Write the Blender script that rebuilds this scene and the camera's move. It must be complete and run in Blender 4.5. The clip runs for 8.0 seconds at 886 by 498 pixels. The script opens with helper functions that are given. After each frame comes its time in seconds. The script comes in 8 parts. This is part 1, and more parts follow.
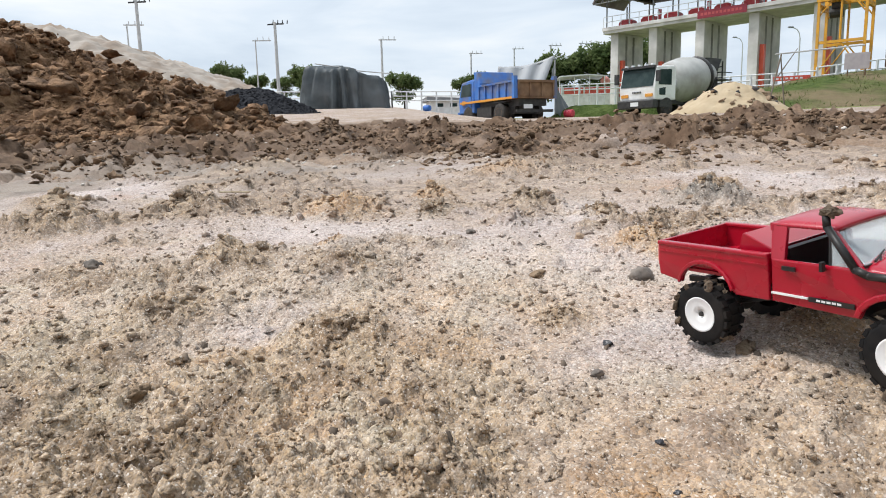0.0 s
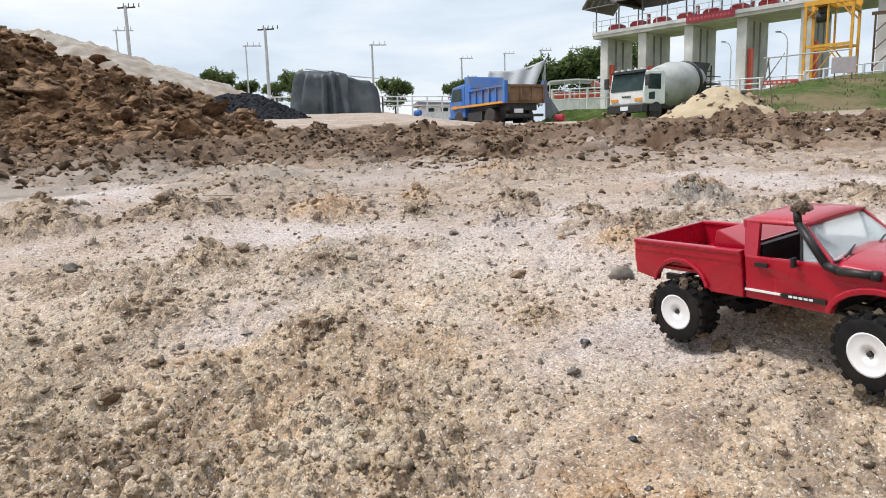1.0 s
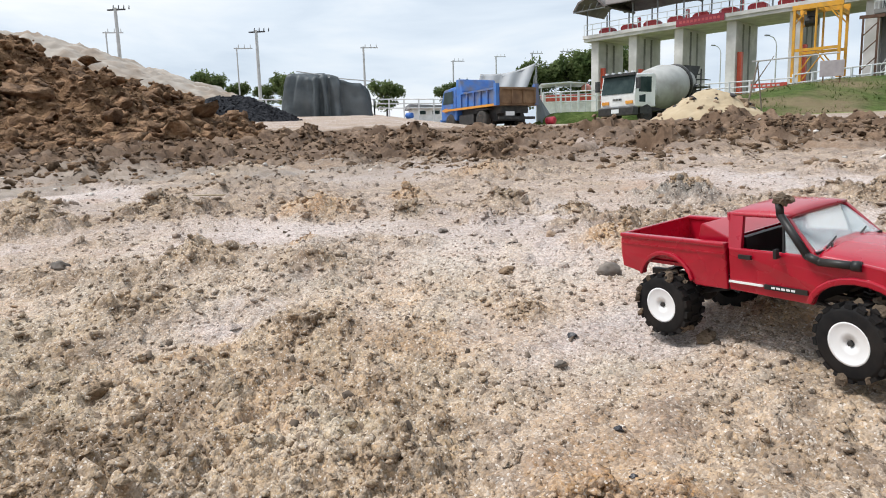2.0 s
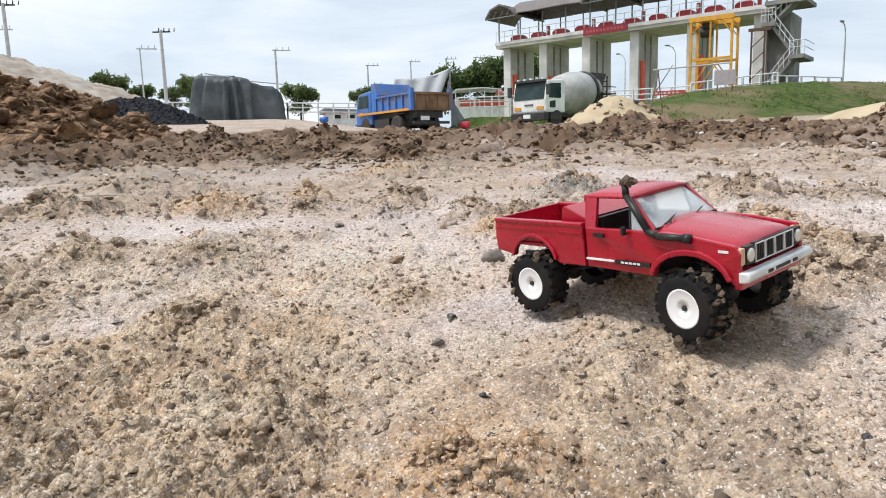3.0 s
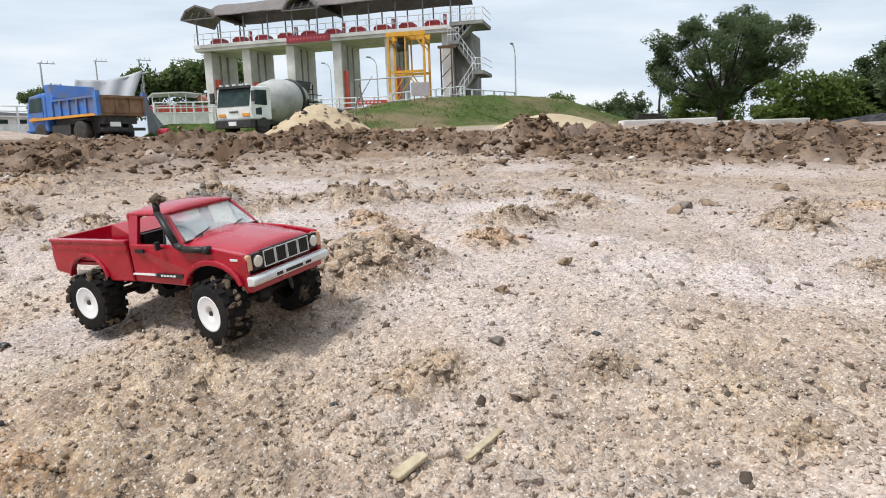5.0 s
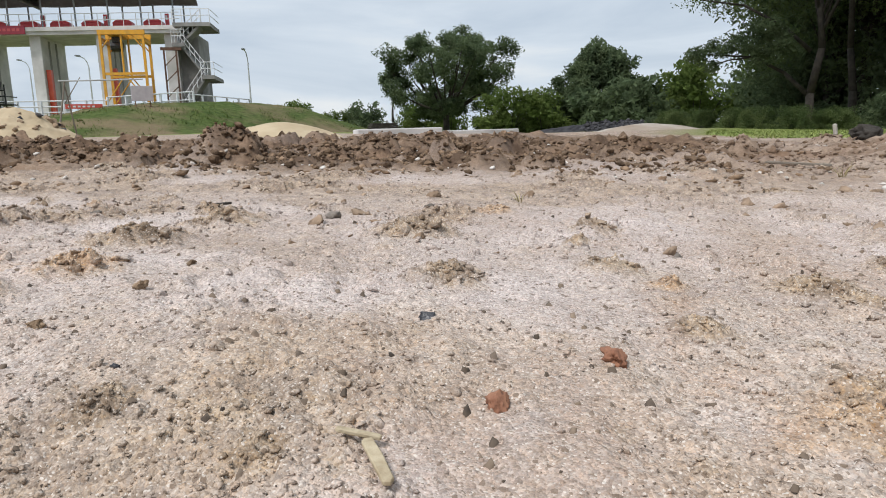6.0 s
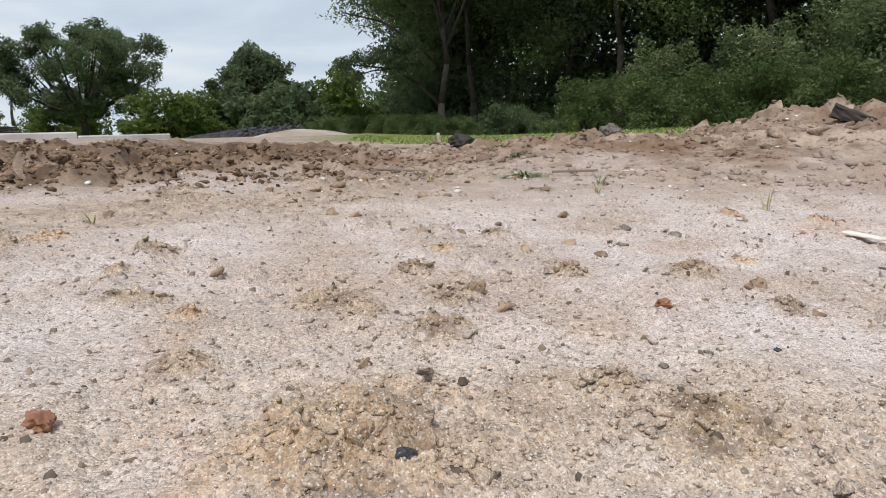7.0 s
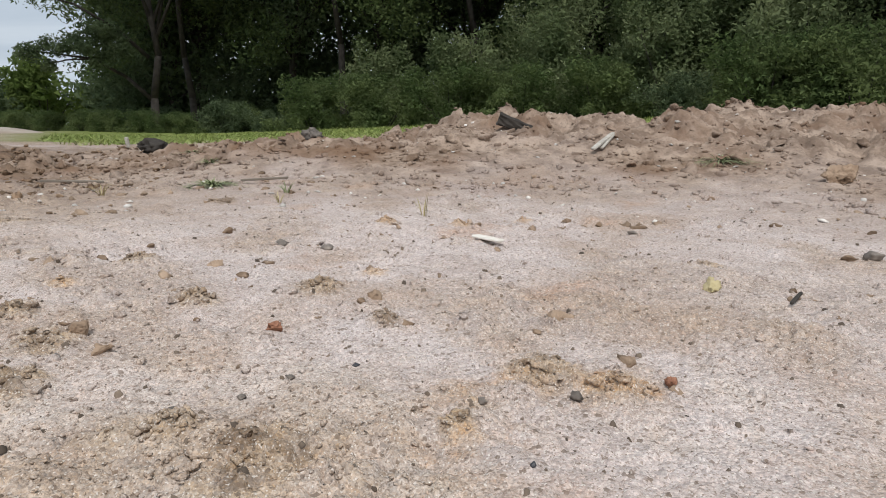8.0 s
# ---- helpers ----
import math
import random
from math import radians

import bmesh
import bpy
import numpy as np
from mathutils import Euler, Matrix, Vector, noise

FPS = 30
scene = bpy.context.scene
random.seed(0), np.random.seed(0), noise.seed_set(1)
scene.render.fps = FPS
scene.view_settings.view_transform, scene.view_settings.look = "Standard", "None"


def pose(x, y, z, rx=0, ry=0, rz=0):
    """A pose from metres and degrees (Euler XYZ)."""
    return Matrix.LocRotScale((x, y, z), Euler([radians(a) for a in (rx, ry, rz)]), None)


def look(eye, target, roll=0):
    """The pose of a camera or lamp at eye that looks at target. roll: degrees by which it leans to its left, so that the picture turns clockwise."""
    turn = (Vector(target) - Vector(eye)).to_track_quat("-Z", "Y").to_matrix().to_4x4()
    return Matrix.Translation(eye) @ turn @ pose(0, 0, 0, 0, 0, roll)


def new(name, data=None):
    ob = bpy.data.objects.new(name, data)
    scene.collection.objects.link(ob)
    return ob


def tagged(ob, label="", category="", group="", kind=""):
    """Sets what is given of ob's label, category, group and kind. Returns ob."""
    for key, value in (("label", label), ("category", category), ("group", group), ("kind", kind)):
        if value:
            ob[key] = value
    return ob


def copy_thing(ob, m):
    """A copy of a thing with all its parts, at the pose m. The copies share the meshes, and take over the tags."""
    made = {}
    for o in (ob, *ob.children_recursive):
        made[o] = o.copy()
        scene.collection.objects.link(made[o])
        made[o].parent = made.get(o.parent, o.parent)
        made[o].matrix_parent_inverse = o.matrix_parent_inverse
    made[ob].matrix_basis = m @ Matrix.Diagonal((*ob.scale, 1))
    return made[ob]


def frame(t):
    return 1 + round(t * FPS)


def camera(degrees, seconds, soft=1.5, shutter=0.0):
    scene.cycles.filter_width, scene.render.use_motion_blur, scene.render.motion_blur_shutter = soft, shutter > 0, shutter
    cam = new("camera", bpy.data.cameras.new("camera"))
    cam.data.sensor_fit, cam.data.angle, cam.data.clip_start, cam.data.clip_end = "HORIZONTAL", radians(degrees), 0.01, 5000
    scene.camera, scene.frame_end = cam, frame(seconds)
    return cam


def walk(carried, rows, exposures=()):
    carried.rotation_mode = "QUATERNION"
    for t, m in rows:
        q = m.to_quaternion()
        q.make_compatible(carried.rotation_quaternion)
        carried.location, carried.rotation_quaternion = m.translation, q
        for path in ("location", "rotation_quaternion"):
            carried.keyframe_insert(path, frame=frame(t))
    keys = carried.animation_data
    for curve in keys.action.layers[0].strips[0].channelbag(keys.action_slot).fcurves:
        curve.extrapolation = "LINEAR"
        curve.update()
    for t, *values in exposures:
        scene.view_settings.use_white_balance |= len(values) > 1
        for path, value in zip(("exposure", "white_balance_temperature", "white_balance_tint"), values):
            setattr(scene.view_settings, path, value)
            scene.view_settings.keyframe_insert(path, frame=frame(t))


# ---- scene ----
cam = camera(67.1, 8.0, 1.0)
PATH = [
    (0, (-0.02, 0.064, 0.257), (0.229, 2.022, -0.067), -1.4),
    (0.5, (-0.009, 0.064, 0.254), (0.252, 2.022, -0.062), -1.5),
    (1, (-0.005, 0.063, 0.251), (0.269, 2.02, -0.06), -1.6),
    (2.5, (0.004, 0.046, 0.236), (0.353, 1.992, -0.062), -1.5),
    (3, (0.029, 0.02, 0.227), (0.566, 1.923, -0.07), -1.6),
    (3.5, (0.058, -0.02, 0.222), (0.853, 1.791, -0.079), -1.9),
    (4, (0.081, -0.056, 0.217), (1.051, 1.667, -0.085), -1.9),
    (4.2, (0.088, -0.066, 0.219), (1.116, 1.622, -0.083), -1.9),
    (5.3, (0.19, -0.136, 0.235), (1.565, 1.286, -0.064), -2.0),
    (5.5, (0.219, -0.166, 0.232), (1.681, 1.167, -0.064), -2.0),
    (5.7, (0.243, -0.206, 0.233), (1.804, 1.009, -0.066), -2.3),
    (6, (0.288, -0.245, 0.233), (2.021, 0.704, -0.073), -2.2),
    (6.5, (0.356, -0.325, 0.233), (2.278, 0.124, -0.087), -2.4),
    (7, (0.37, -0.423, 0.246), (2.342, -0.394, -0.086), -2.5),
    (7.5, (0.34, -0.515, 0.255), (2.265, -0.93, -0.099), -2.4),
    (8, (0.328, -0.591, 0.281), (2.156, -1.311, -0.093), -2.3),
]
walk(cam, [(t, look(eye, target, roll)) for t, eye, target, roll in PATH], [(0, 0.03), (2.5, 0.03), (3.5, 0.12), (4.2, 0.12), (5.3, -0.06), (6, -0.2), (7, -0.18), (8, -0.36)])


# ---- world, sun, exposure ----
SUN_AZ, SUN_EL, ZENITH = 285.0, 58.0, 1.2
scene.view_settings.exposure = 0.0
world = bpy.data.worlds.new("overcast_sky")
scene.world = world
world.use_nodes = True


def build_sky():
    nt = world.node_tree
    nt.nodes.clear()
    out = nt.nodes.new("ShaderNodeOutputWorld")
    bg = nt.nodes.new("ShaderNodeBackground")
    sky = nt.nodes.new("ShaderNodeTexSky")
    sky.sky_type = "NISHITA"
    sky.sun_disc = False
    sky.sun_elevation = radians(SUN_EL)
    sky.sun_rotation = radians(SUN_AZ)
    sky.dust_density = 3.0
    dim = nt.nodes.new("ShaderNodeMixRGB")
    dim.blend_type = "MULTIPLY"
    dim.inputs[0].default_value = 1.0
    dim.inputs[2].default_value = (0.11, 0.11, 0.11, 1)
    nt.links.new(sky.outputs[0], dim.inputs[1])
    # a layer of cloud with soft grey folds
    tc = nt.nodes.new("ShaderNodeTexCoord")
    mp = nt.nodes.new("ShaderNodeMapping")
    mp.inputs["Scale"].default_value = (1.6, 1.6, 6.5)
    mp.inputs["Rotation"].default_value = (0.05, 0.12, 0.4)
    nt.links.new(tc.outputs["Generated"], mp.inputs[0])
    n1 = nt.nodes.new("ShaderNodeTexNoise")
    n1.inputs["Scale"].default_value = 1.7
    n1.inputs["Detail"].default_value = 7
    n1.inputs["Roughness"].default_value = 0.52
    n1.inputs["Distortion"].default_value = 0.4
    nt.links.new(mp.outputs[0], n1.inputs["Vector"])
    cr = nt.nodes.new("ShaderNodeValToRGB")
    e = cr.color_ramp.elements
    e[0].position, e[0].color = 0.34, (0.61, 0.71, 0.83, 1)
    e[1].position, e[1].color = 0.66, (0.95, 0.99, 1.02, 1)
    m = e.new(0.5)
    m.color = (0.76, 0.85, 0.95, 1)
    nt.links.new(n1.outputs["Fac"], cr.inputs[0])
    mix = nt.nodes.new("ShaderNodeMixRGB")
    mix.inputs[0].default_value = 0.9
    nt.links.new(dim.outputs[0], mix.inputs[1])
    nt.links.new(cr.outputs[0], mix.inputs[2])
    # an overcast sky is brighter overhead than at the horizon
    sep = nt.nodes.new("ShaderNodeSeparateXYZ")
    nt.links.new(tc.outputs["Generated"], sep.inputs[0])
    up = nt.nodes.new("ShaderNodeMapRange")
    up.interpolation_type = "SMOOTHSTEP"
    up.inputs["From Min"].default_value, up.inputs["From Max"].default_value = 0.15, 1.0
    up.inputs["To Min"].default_value, up.inputs["To Max"].default_value = 1.0, ZENITH
    nt.links.new(sep.outputs["Z"], up.inputs["Value"])
    gain = nt.nodes.new("ShaderNodeVectorMath")
    gain.operation = "SCALE"
    nt.links.new(mix.outputs[0], gain.inputs[0])
    nt.links.new(up.outputs[0], gain.inputs["Scale"])
    nt.links.new(gain.outputs[0], bg.inputs[0])
    bg.inputs[1].default_value = 1.05
    nt.links.new(bg.outputs[0], out.inputs[0])


build_sky()
sun = new("sun", bpy.data.lights.new("sun", "SUN"))
sun.data.energy, sun.data.angle, sun.data.color = 3.3, radians(11), (1.0, 0.98, 0.95)
sun.matrix_world = look((0, 0, 30), (-30 * math.sin(radians(SUN_AZ)) / math.tan(radians(SUN_EL)), -30 * math.cos(radians(SUN_AZ)) / math.tan(radians(SUN_EL)), 0))


# ---- materials ----
def mat(name, c1, c2=None, rough=0.7, scale=8.0, detail=5.0, metal=0.0, bump=0.0, bump_scale=40.0, c3=None, scale3=1.5, amount3=0.5,
        island=0.0, coat=0.0, spec=0.5, lo=0.35, hi=0.65, rnd=0.0, bump_dist=0.01, coords="Object", rough_var=0.0, alpha_glass=0.0):
    """A principled material: two colours in fine noise, a third in broad stains, optional relief and variation by piece."""
    m = bpy.data.materials.new(name)
    m.use_nodes = True
    nt = m.node_tree
    b = nt.nodes["Principled BSDF"]
    b.inputs["Roughness"].default_value = rough
    b.inputs["Metallic"].default_value = metal
    b.inputs["Specular IOR Level"].default_value = spec
    if coat:
        b.inputs["Coat Weight"].default_value = coat
        b.inputs["Coat Roughness"].default_value = 0.12
    if coords == "Object":
        vec = nt.nodes.new("ShaderNodeTexCoord").outputs["Object"]
    else:
        vec = nt.nodes.new("ShaderNodeNewGeometry").outputs["Position"]

    def noise_node(s, d=detail):
        n = nt.nodes.new("ShaderNodeTexNoise")
        n.inputs["Scale"].default_value, n.inputs["Detail"].default_value = s, d
        nt.links.new(vec, n.inputs["Vector"])
        return n.outputs["Fac"]

    def ramp(src, a, z):
        r = nt.nodes.new("ShaderNodeMapRange")
        r.inputs["From Min"].default_value, r.inputs["From Max"].default_value = a, z
        nt.links.new(src, r.inputs["Value"])
        return r.outputs[0]

    def mixed(fac, a, z):
        x = nt.nodes.new("ShaderNodeMixRGB")
        if isinstance(fac, float):
            x.inputs[0].default_value = fac
        else:
            nt.links.new(fac, x.inputs[0])
        for i, s in ((1, a), (2, z)):
            if isinstance(s, tuple):
                x.inputs[i].default_value = (*s, 1)
            else:
                nt.links.new(s, x.inputs[i])
        return x.outputs[0]

    col = c1
    fine = None
    if c2:
        fine = ramp(noise_node(scale), lo, hi)
        col = mixed(fine, c1, c2)
    if c3:
        k = ramp(noise_node(scale3, 6.0), 0.5 - 0.06, 0.5 + 0.14)
        f = nt.nodes.new("ShaderNodeMath")
        f.operation = "MULTIPLY"
        f.inputs[1].default_value = amount3
        nt.links.new(k, f.inputs[0])
        col = mixed(f.outputs[0], col, c3)
    if island or rnd:
        src = nt.nodes.new("ShaderNodeNewGeometry").outputs["Random Per Island"] if island else nt.nodes.new("ShaderNodeObjectInfo").outputs["Random"]
        amt = island or rnd
        h = nt.nodes.new("ShaderNodeHueSaturation")
        v = nt.nodes.new("ShaderNodeMapRange")
        v.inputs["To Min"].default_value, v.inputs["To Max"].default_value = 1 - amt, 1 + amt
        nt.links.new(src, v.inputs["Value"])
        nt.links.new(v.outputs[0], h.inputs["Value"])
        if isinstance(col, tuple):
            h.inputs["Color"].default_value = (*col, 1)
        else:
            nt.links.new(col, h.inputs["Color"])
        col = h.outputs[0]
    if isinstance(col, tuple):
        b.inputs["Base Color"].default_value = (*col, 1)
    else:
        nt.links.new(col, b.inputs["Base Color"])
    if rough_var:
        r = nt.nodes.new("ShaderNodeMapRange")
        r.inputs["To Min"].default_value, r.inputs["To Max"].default_value = max(0.02, rough - rough_var), min(1, rough + rough_var)
        nt.links.new(noise_node(scale * 0.6), r.inputs["Value"])
        nt.links.new(r.outputs[0], b.inputs["Roughness"])
    if bump:
        bn = nt.nodes.new("ShaderNodeBump")
        bn.inputs["Strength"].default_value, bn.inputs["Distance"].default_value = bump, bump_dist
        nt.links.new(noise_node(bump_scale, 6.0), bn.inputs["Height"])
        nt.links.new(bn.outputs[0], b.inputs["Normal"])
    return m


def leaf_mat(name, c1, c2, scale=1.0):
    """Leaves: matt on top, with light shining through."""
    m = mat(name, c1, c2, 0.9, scale, island=0.22, spec=0.05)
    nt = m.node_tree
    b, out = nt.nodes["Principled BSDF"], nt.nodes["Material Output"]
    tr, mx = nt.nodes.new("ShaderNodeBsdfTranslucent"), nt.nodes.new("ShaderNodeMixShader")
    mx.inputs[0].default_value = 0.5
    nt.links.new(b.inputs["Base Color"].links[0].from_socket, tr.inputs["Color"])
    nt.links.new(b.outputs[0], mx.inputs[1])
    nt.links.new(tr.outputs[0], mx.inputs[2])
    nt.links.new(mx.outputs[0], out.inputs["Surface"])
    return m


def glass_mat(name, tint=(0.75, 0.85, 0.85), rough=0.04, trans=1.0):
    m = bpy.data.materials.new(name)
    m.use_nodes = True
    b = m.node_tree.nodes["Principled BSDF"]
    b.inputs["Base Color"].default_value = (*tint, 1)
    b.inputs["Roughness"].default_value = rough
    b.inputs["Transmission Weight"].default_value = trans
    b.inputs["IOR"].default_value = 1.3
    return m


def soil_mat():
    """The site's ground: pale washed sand, tan crumbs, rusty and violet-grey stains, dark wet clay where the sheet's soil mask says so."""
    m = bpy.data.materials.new("sandy_ground")
    m.use_nodes = True
    nt = m.node_tree
    b = nt.nodes["Principled BSDF"]
    pos = nt.nodes.new("ShaderNodeNewGeometry").outputs["Position"]

    def nz(s, d=6.0, ro=0.55):
        n = nt.nodes.new("ShaderNodeTexNoise")
        n.inputs["Scale"].default_value, n.inputs["Detail"].default_value, n.inputs["Roughness"].default_value = s, d, ro
        nt.links.new(pos, n.inputs["Vector"])
        return n.outputs["Fac"]

    def rg(src, a, z, c=0.0, d=1.0):
        r = nt.nodes.new("ShaderNodeMapRange")
        r.inputs["From Min"].default_value, r.inputs["From Max"].default_value = a, z
        r.inputs["To Min"].default_value, r.inputs["To Max"].default_value = c, d
        nt.links.new(src, r.inputs["Value"])
        return r.outputs[0]

    def mx(fac, a, z, blend="MIX"):
        x = nt.nodes.new("ShaderNodeMixRGB")
        x.blend_type = blend
        if isinstance(fac, float):
            x.inputs[0].default_value = fac
        else:
            nt.links.new(fac, x.inputs[0])
        for i, s in ((1, a), (2, z)):
            if isinstance(s, tuple):
                x.inputs[i].default_value = (*s, 1)
            else:
                nt.links.new(s, x.inputs[i])
        return x.outputs[0]

    def att(name):
        a = nt.nodes.new("ShaderNodeAttribute")
        a.attribute_name = name
        return a.outputs["Fac"]

    def cells(s):
        v = nt.nodes.new("ShaderNodeTexVoronoi")
        v.inputs["Scale"].default_value = s
        nt.links.new(pos, v.inputs["Vector"])
        return v

    c1, c2 = cells(220.0), cells(620.0)
    col = mx(rg(nz(6.0), 0.36, 0.62), SAND_PALE, SAND_MID)
    col = mx(rg(nz(2.1, 8.0), 0.52, 0.64, 0.0, 0.75), col, SAND_TAN)
    col = mx(rg(nz(3.1, 7.0), 0.60, 0.72, 0.0, 0.6), col, (0.44, 0.25, 0.145))
    col = mx(rg(nz(4.7, 7.0), 0.62, 0.75, 0.0, 0.45), col, (0.44, 0.41, 0.41))
    # broken crumbs: dark clots at two sizes where the ground is rough, few on the washed sand
    rf = rg(att("rough"), 0.0, 1.0, 0.25, 1.0)

    def clots(src, s, lo, hi, c):
        k = nt.nodes.new("ShaderNodeMath")
        k.operation = "MULTIPLY"
        nt.links.new(rg(nz(s, 7.0, 0.65), lo, hi), k.inputs[0])
        nt.links.new(rf, k.inputs[1])
        return mx(k.outputs[0], src, c)
    col = mx(rg(att("tan"), 0.1, 0.9, 0.0, 0.8), col, mx(rg(nz(5.0, 7.0), 0.42, 0.58), mx(rg(nz(26.0), 0.38, 0.62), (0.60, 0.475, 0.34), (0.47, 0.36, 0.235)), mx(rg(nz(11.0), 0.4, 0.6), (0.52, 0.36, 0.22), (0.43, 0.37, 0.25))))
    col = clots(col, 14.0, 0.56, 0.74, (0.44, 0.335, 0.215))
    brown = mx(rg(nz(24.0, 8.0, 0.65), 0.40, 0.58), (0.17, 0.112, 0.068), (0.41, 0.30, 0.20))
    col = mx(att("brown"), col, brown)
    col = mx(att("rust"), col, mx(rg(nz(30.0), 0.36, 0.62), (0.36, 0.215, 0.115), (0.52, 0.355, 0.22)))
    col = mx(att("grey"), col, mx(rg(nz(70.0), 0.36, 0.62), (0.10, 0.09, 0.085), (0.26, 0.235, 0.21)))

    def grainy(cell, amount, src):
        sp = nt.nodes.new("ShaderNodeSeparateColor")
        nt.links.new(cell.outputs["Color"], sp.inputs[0])
        h = nt.nodes.new("ShaderNodeHueSaturation")
        nt.links.new(rg(sp.outputs[0], 0.0, 1.0, 1 - amount, 1 + amount * 0.75), h.inputs["Value"])
        nt.links.new(rg(sp.outputs[1], 0.0, 1.0, 0.85, 1.1), h.inputs["Saturation"])
        nt.links.new(src, h.inputs["Color"])
        return h.outputs[0]
    col = grainy(c2, 0.23, grainy(c1, 0.20, col))
    # painted shade between crumbs, then painted highlights on them, both by noise
    col = mx(rg(nz(75.0, 5.0), 0.24, 0.36, 0.35, 0.0), col, (0.24, 0.165, 0.11))
    col = mx(rg(nz(210.0, 4.0), 0.57, 0.67, 0.0, 0.35), col, (0.60, 0.53, 0.46))
    # single dark and pale grains; the dark ones also stand in for crevice shade
    gs = nt.nodes.new("ShaderNodeSeparateColor")
    nt.links.new(c1.outputs["Color"], gs.inputs[0])
    col = mx(rg(gs.outputs[2], 0.955, 0.97, 0.0, 0.75), col, (0.16, 0.115, 0.085))
    gs = nt.nodes.new("ShaderNodeSeparateColor")
    nt.links.new(c2.outputs["Color"], gs.inputs[0])
    col = mx(rg(gs.outputs[2], 0.88, 0.92, 0.0, 0.65), col, (0.20, 0.15, 0.11))
    col = mx(rg(gs.outputs[2], 0.06, 0.03, 0.0, 0.6), col, (0.72, 0.66, 0.60))
    clay = mx(rg(nz(7.0, 9.0, 0.65), 0.42, 0.58), CLAY_A, CLAY_B)
    clay = mx(rg(nz(1.7), 0.5, 0.65, 0.0, 0.7), clay, CLAY_C)
    clay = mx(rg(nz(60.0, 4.0), 0.35, 0.6, 0.5, 0.0), clay, (0.10, 0.065, 0.042))
    col = mx(att("soil"), col, clay)
    bank = mx(rg(nz(9.0, 9.0, 0.65), 0.40, 0.60), (0.16, 0.108, 0.075), (0.37, 0.28, 0.215))
    bank = mx(rg(nz(2.2), 0.48, 0.62, 0.0, 0.8), bank, (0.17, 0.098, 0.057))
    bank = mx(rg(nz(60.0, 4.0), 0.32, 0.46, 0.6, 0.0), bank, (0.11, 0.075, 0.05))
    col = mx(att("bank"), col, bank)
    mud = mx(rg(nz(5.0), 0.4, 0.6), (0.20, 0.155, 0.12), (0.30, 0.24, 0.19))
    col = mx(att("wet"), col, mud)
    grass = mx(rg(nz(30.0), 0.4, 0.6), (0.10, 0.14, 0.03), (0.20, 0.22, 0.06))
    col = mx(att("grass"), col, grass)
    nt.links.new(col, b.inputs["Base Color"])
    nt.links.new(rg(att("wet"), 0.0, 1.0, 0.95, 0.35), b.inputs["Roughness"])
    b.inputs["Specular IOR Level"].default_value = 0.25
    b1 = nt.nodes.new("ShaderNodeBump")
    b1.inputs["Strength"].default_value, b1.inputs["Distance"].default_value = 0.7, 0.0020
    hs = nt.nodes.new("ShaderNodeMath")
    hs.operation = "MULTIPLY_ADD"
    hs.inputs[1].default_value = 0.45
    nt.links.new(c2.outputs["Distance"], hs.inputs[0])
    nt.links.new(c1.outputs["Distance"], hs.inputs[2])
    b1.invert = True
    nt.links.new(hs.outputs[0], b1.inputs["Height"])
    b2 = nt.nodes.new("ShaderNodeBump")
    b2.inputs["Strength"].default_value, b2.inputs["Distance"].default_value = 0.45, 0.012
    nt.links.new(nz(30.0, 4.0, 0.5), b2.inputs["Height"])
    nt.links.new(b1.outputs[0], b2.inputs["Normal"])
    nt.links.new(b2.outputs[0], b.inputs["Normal"])
    return m


SAND_PALE, SAND_MID, SAND_TAN = (0.545, 0.465, 0.435), (0.46, 0.378, 0.342), (0.385, 0.285, 0.22)
CLAY_A, CLAY_B, CLAY_C = (0.090, 0.056, 0.037), (0.240, 0.160, 0.108), (0.100, 0.058, 0.033)
M_GROUND = soil_mat()
M_CLOD = mat("clay_clod", (0.085, 0.052, 0.032), (0.27, 0.185, 0.122), 0.95, 24, bump=1.0, bump_scale=60, bump_dist=0.02, island=0.45, coords="World", spec=0.2)
M_PILE = mat("brown_dug_earth", (0.085, 0.047, 0.024), (0.27, 0.165, 0.090), 0.9, 5.5, 9.0, lo=0.40, hi=0.60, bump=1.0, bump_scale=26, bump_dist=0.06, c3=(0.19, 0.098, 0.046), scale3=0.9, amount3=0.8, coords="World", spec=0.3)
M_PILECLOD = mat("brown_earth_clod", (0.100, 0.055, 0.030), (0.31, 0.185, 0.104), 0.9, 12, bump=1.0, bump_scale=30, bump_dist=0.04, island=0.32, coords="World", spec=0.3)
M_STONE = mat("dark_stone", (0.10, 0.085, 0.075), (0.22, 0.185, 0.155), 0.85, 45, bump=0.6, bump_scale=120, bump_dist=0.004, rnd=0.3)
M_CLODS1 = mat("dried_soil_lump", (0.19, 0.13, 0.085), (0.32, 0.24, 0.165), 0.95, 55, bump=1.0, bump_scale=110, bump_dist=0.008, rnd=0.25, spec=0.2)
M_COAL = mat("black_gravel", (0.010, 0.011, 0.014), (0.034, 0.035, 0.041), 0.9, spec=0.15, scale= 9, bump=1.0, bump_scale=9, bump_dist=0.15, coords="World")
M_WHITESAND = mat("pale_sand", (0.31, 0.27, 0.23), (0.43, 0.385, 0.34), 0.95, 1.2, bump=0.5, bump_scale=3, bump_dist=0.1, c3=(0.25, 0.185, 0.135), scale3=0.8, amount3=0.75, coords="World", spec=0.2)
M_YELLOWSAND = mat("yellow_sand", (0.38, 0.295, 0.19), (0.475, 0.385, 0.265), 0.95, 1.5, bump=0.5, bump_scale=4, bump_dist=0.06, coords="World", spec=0.2)
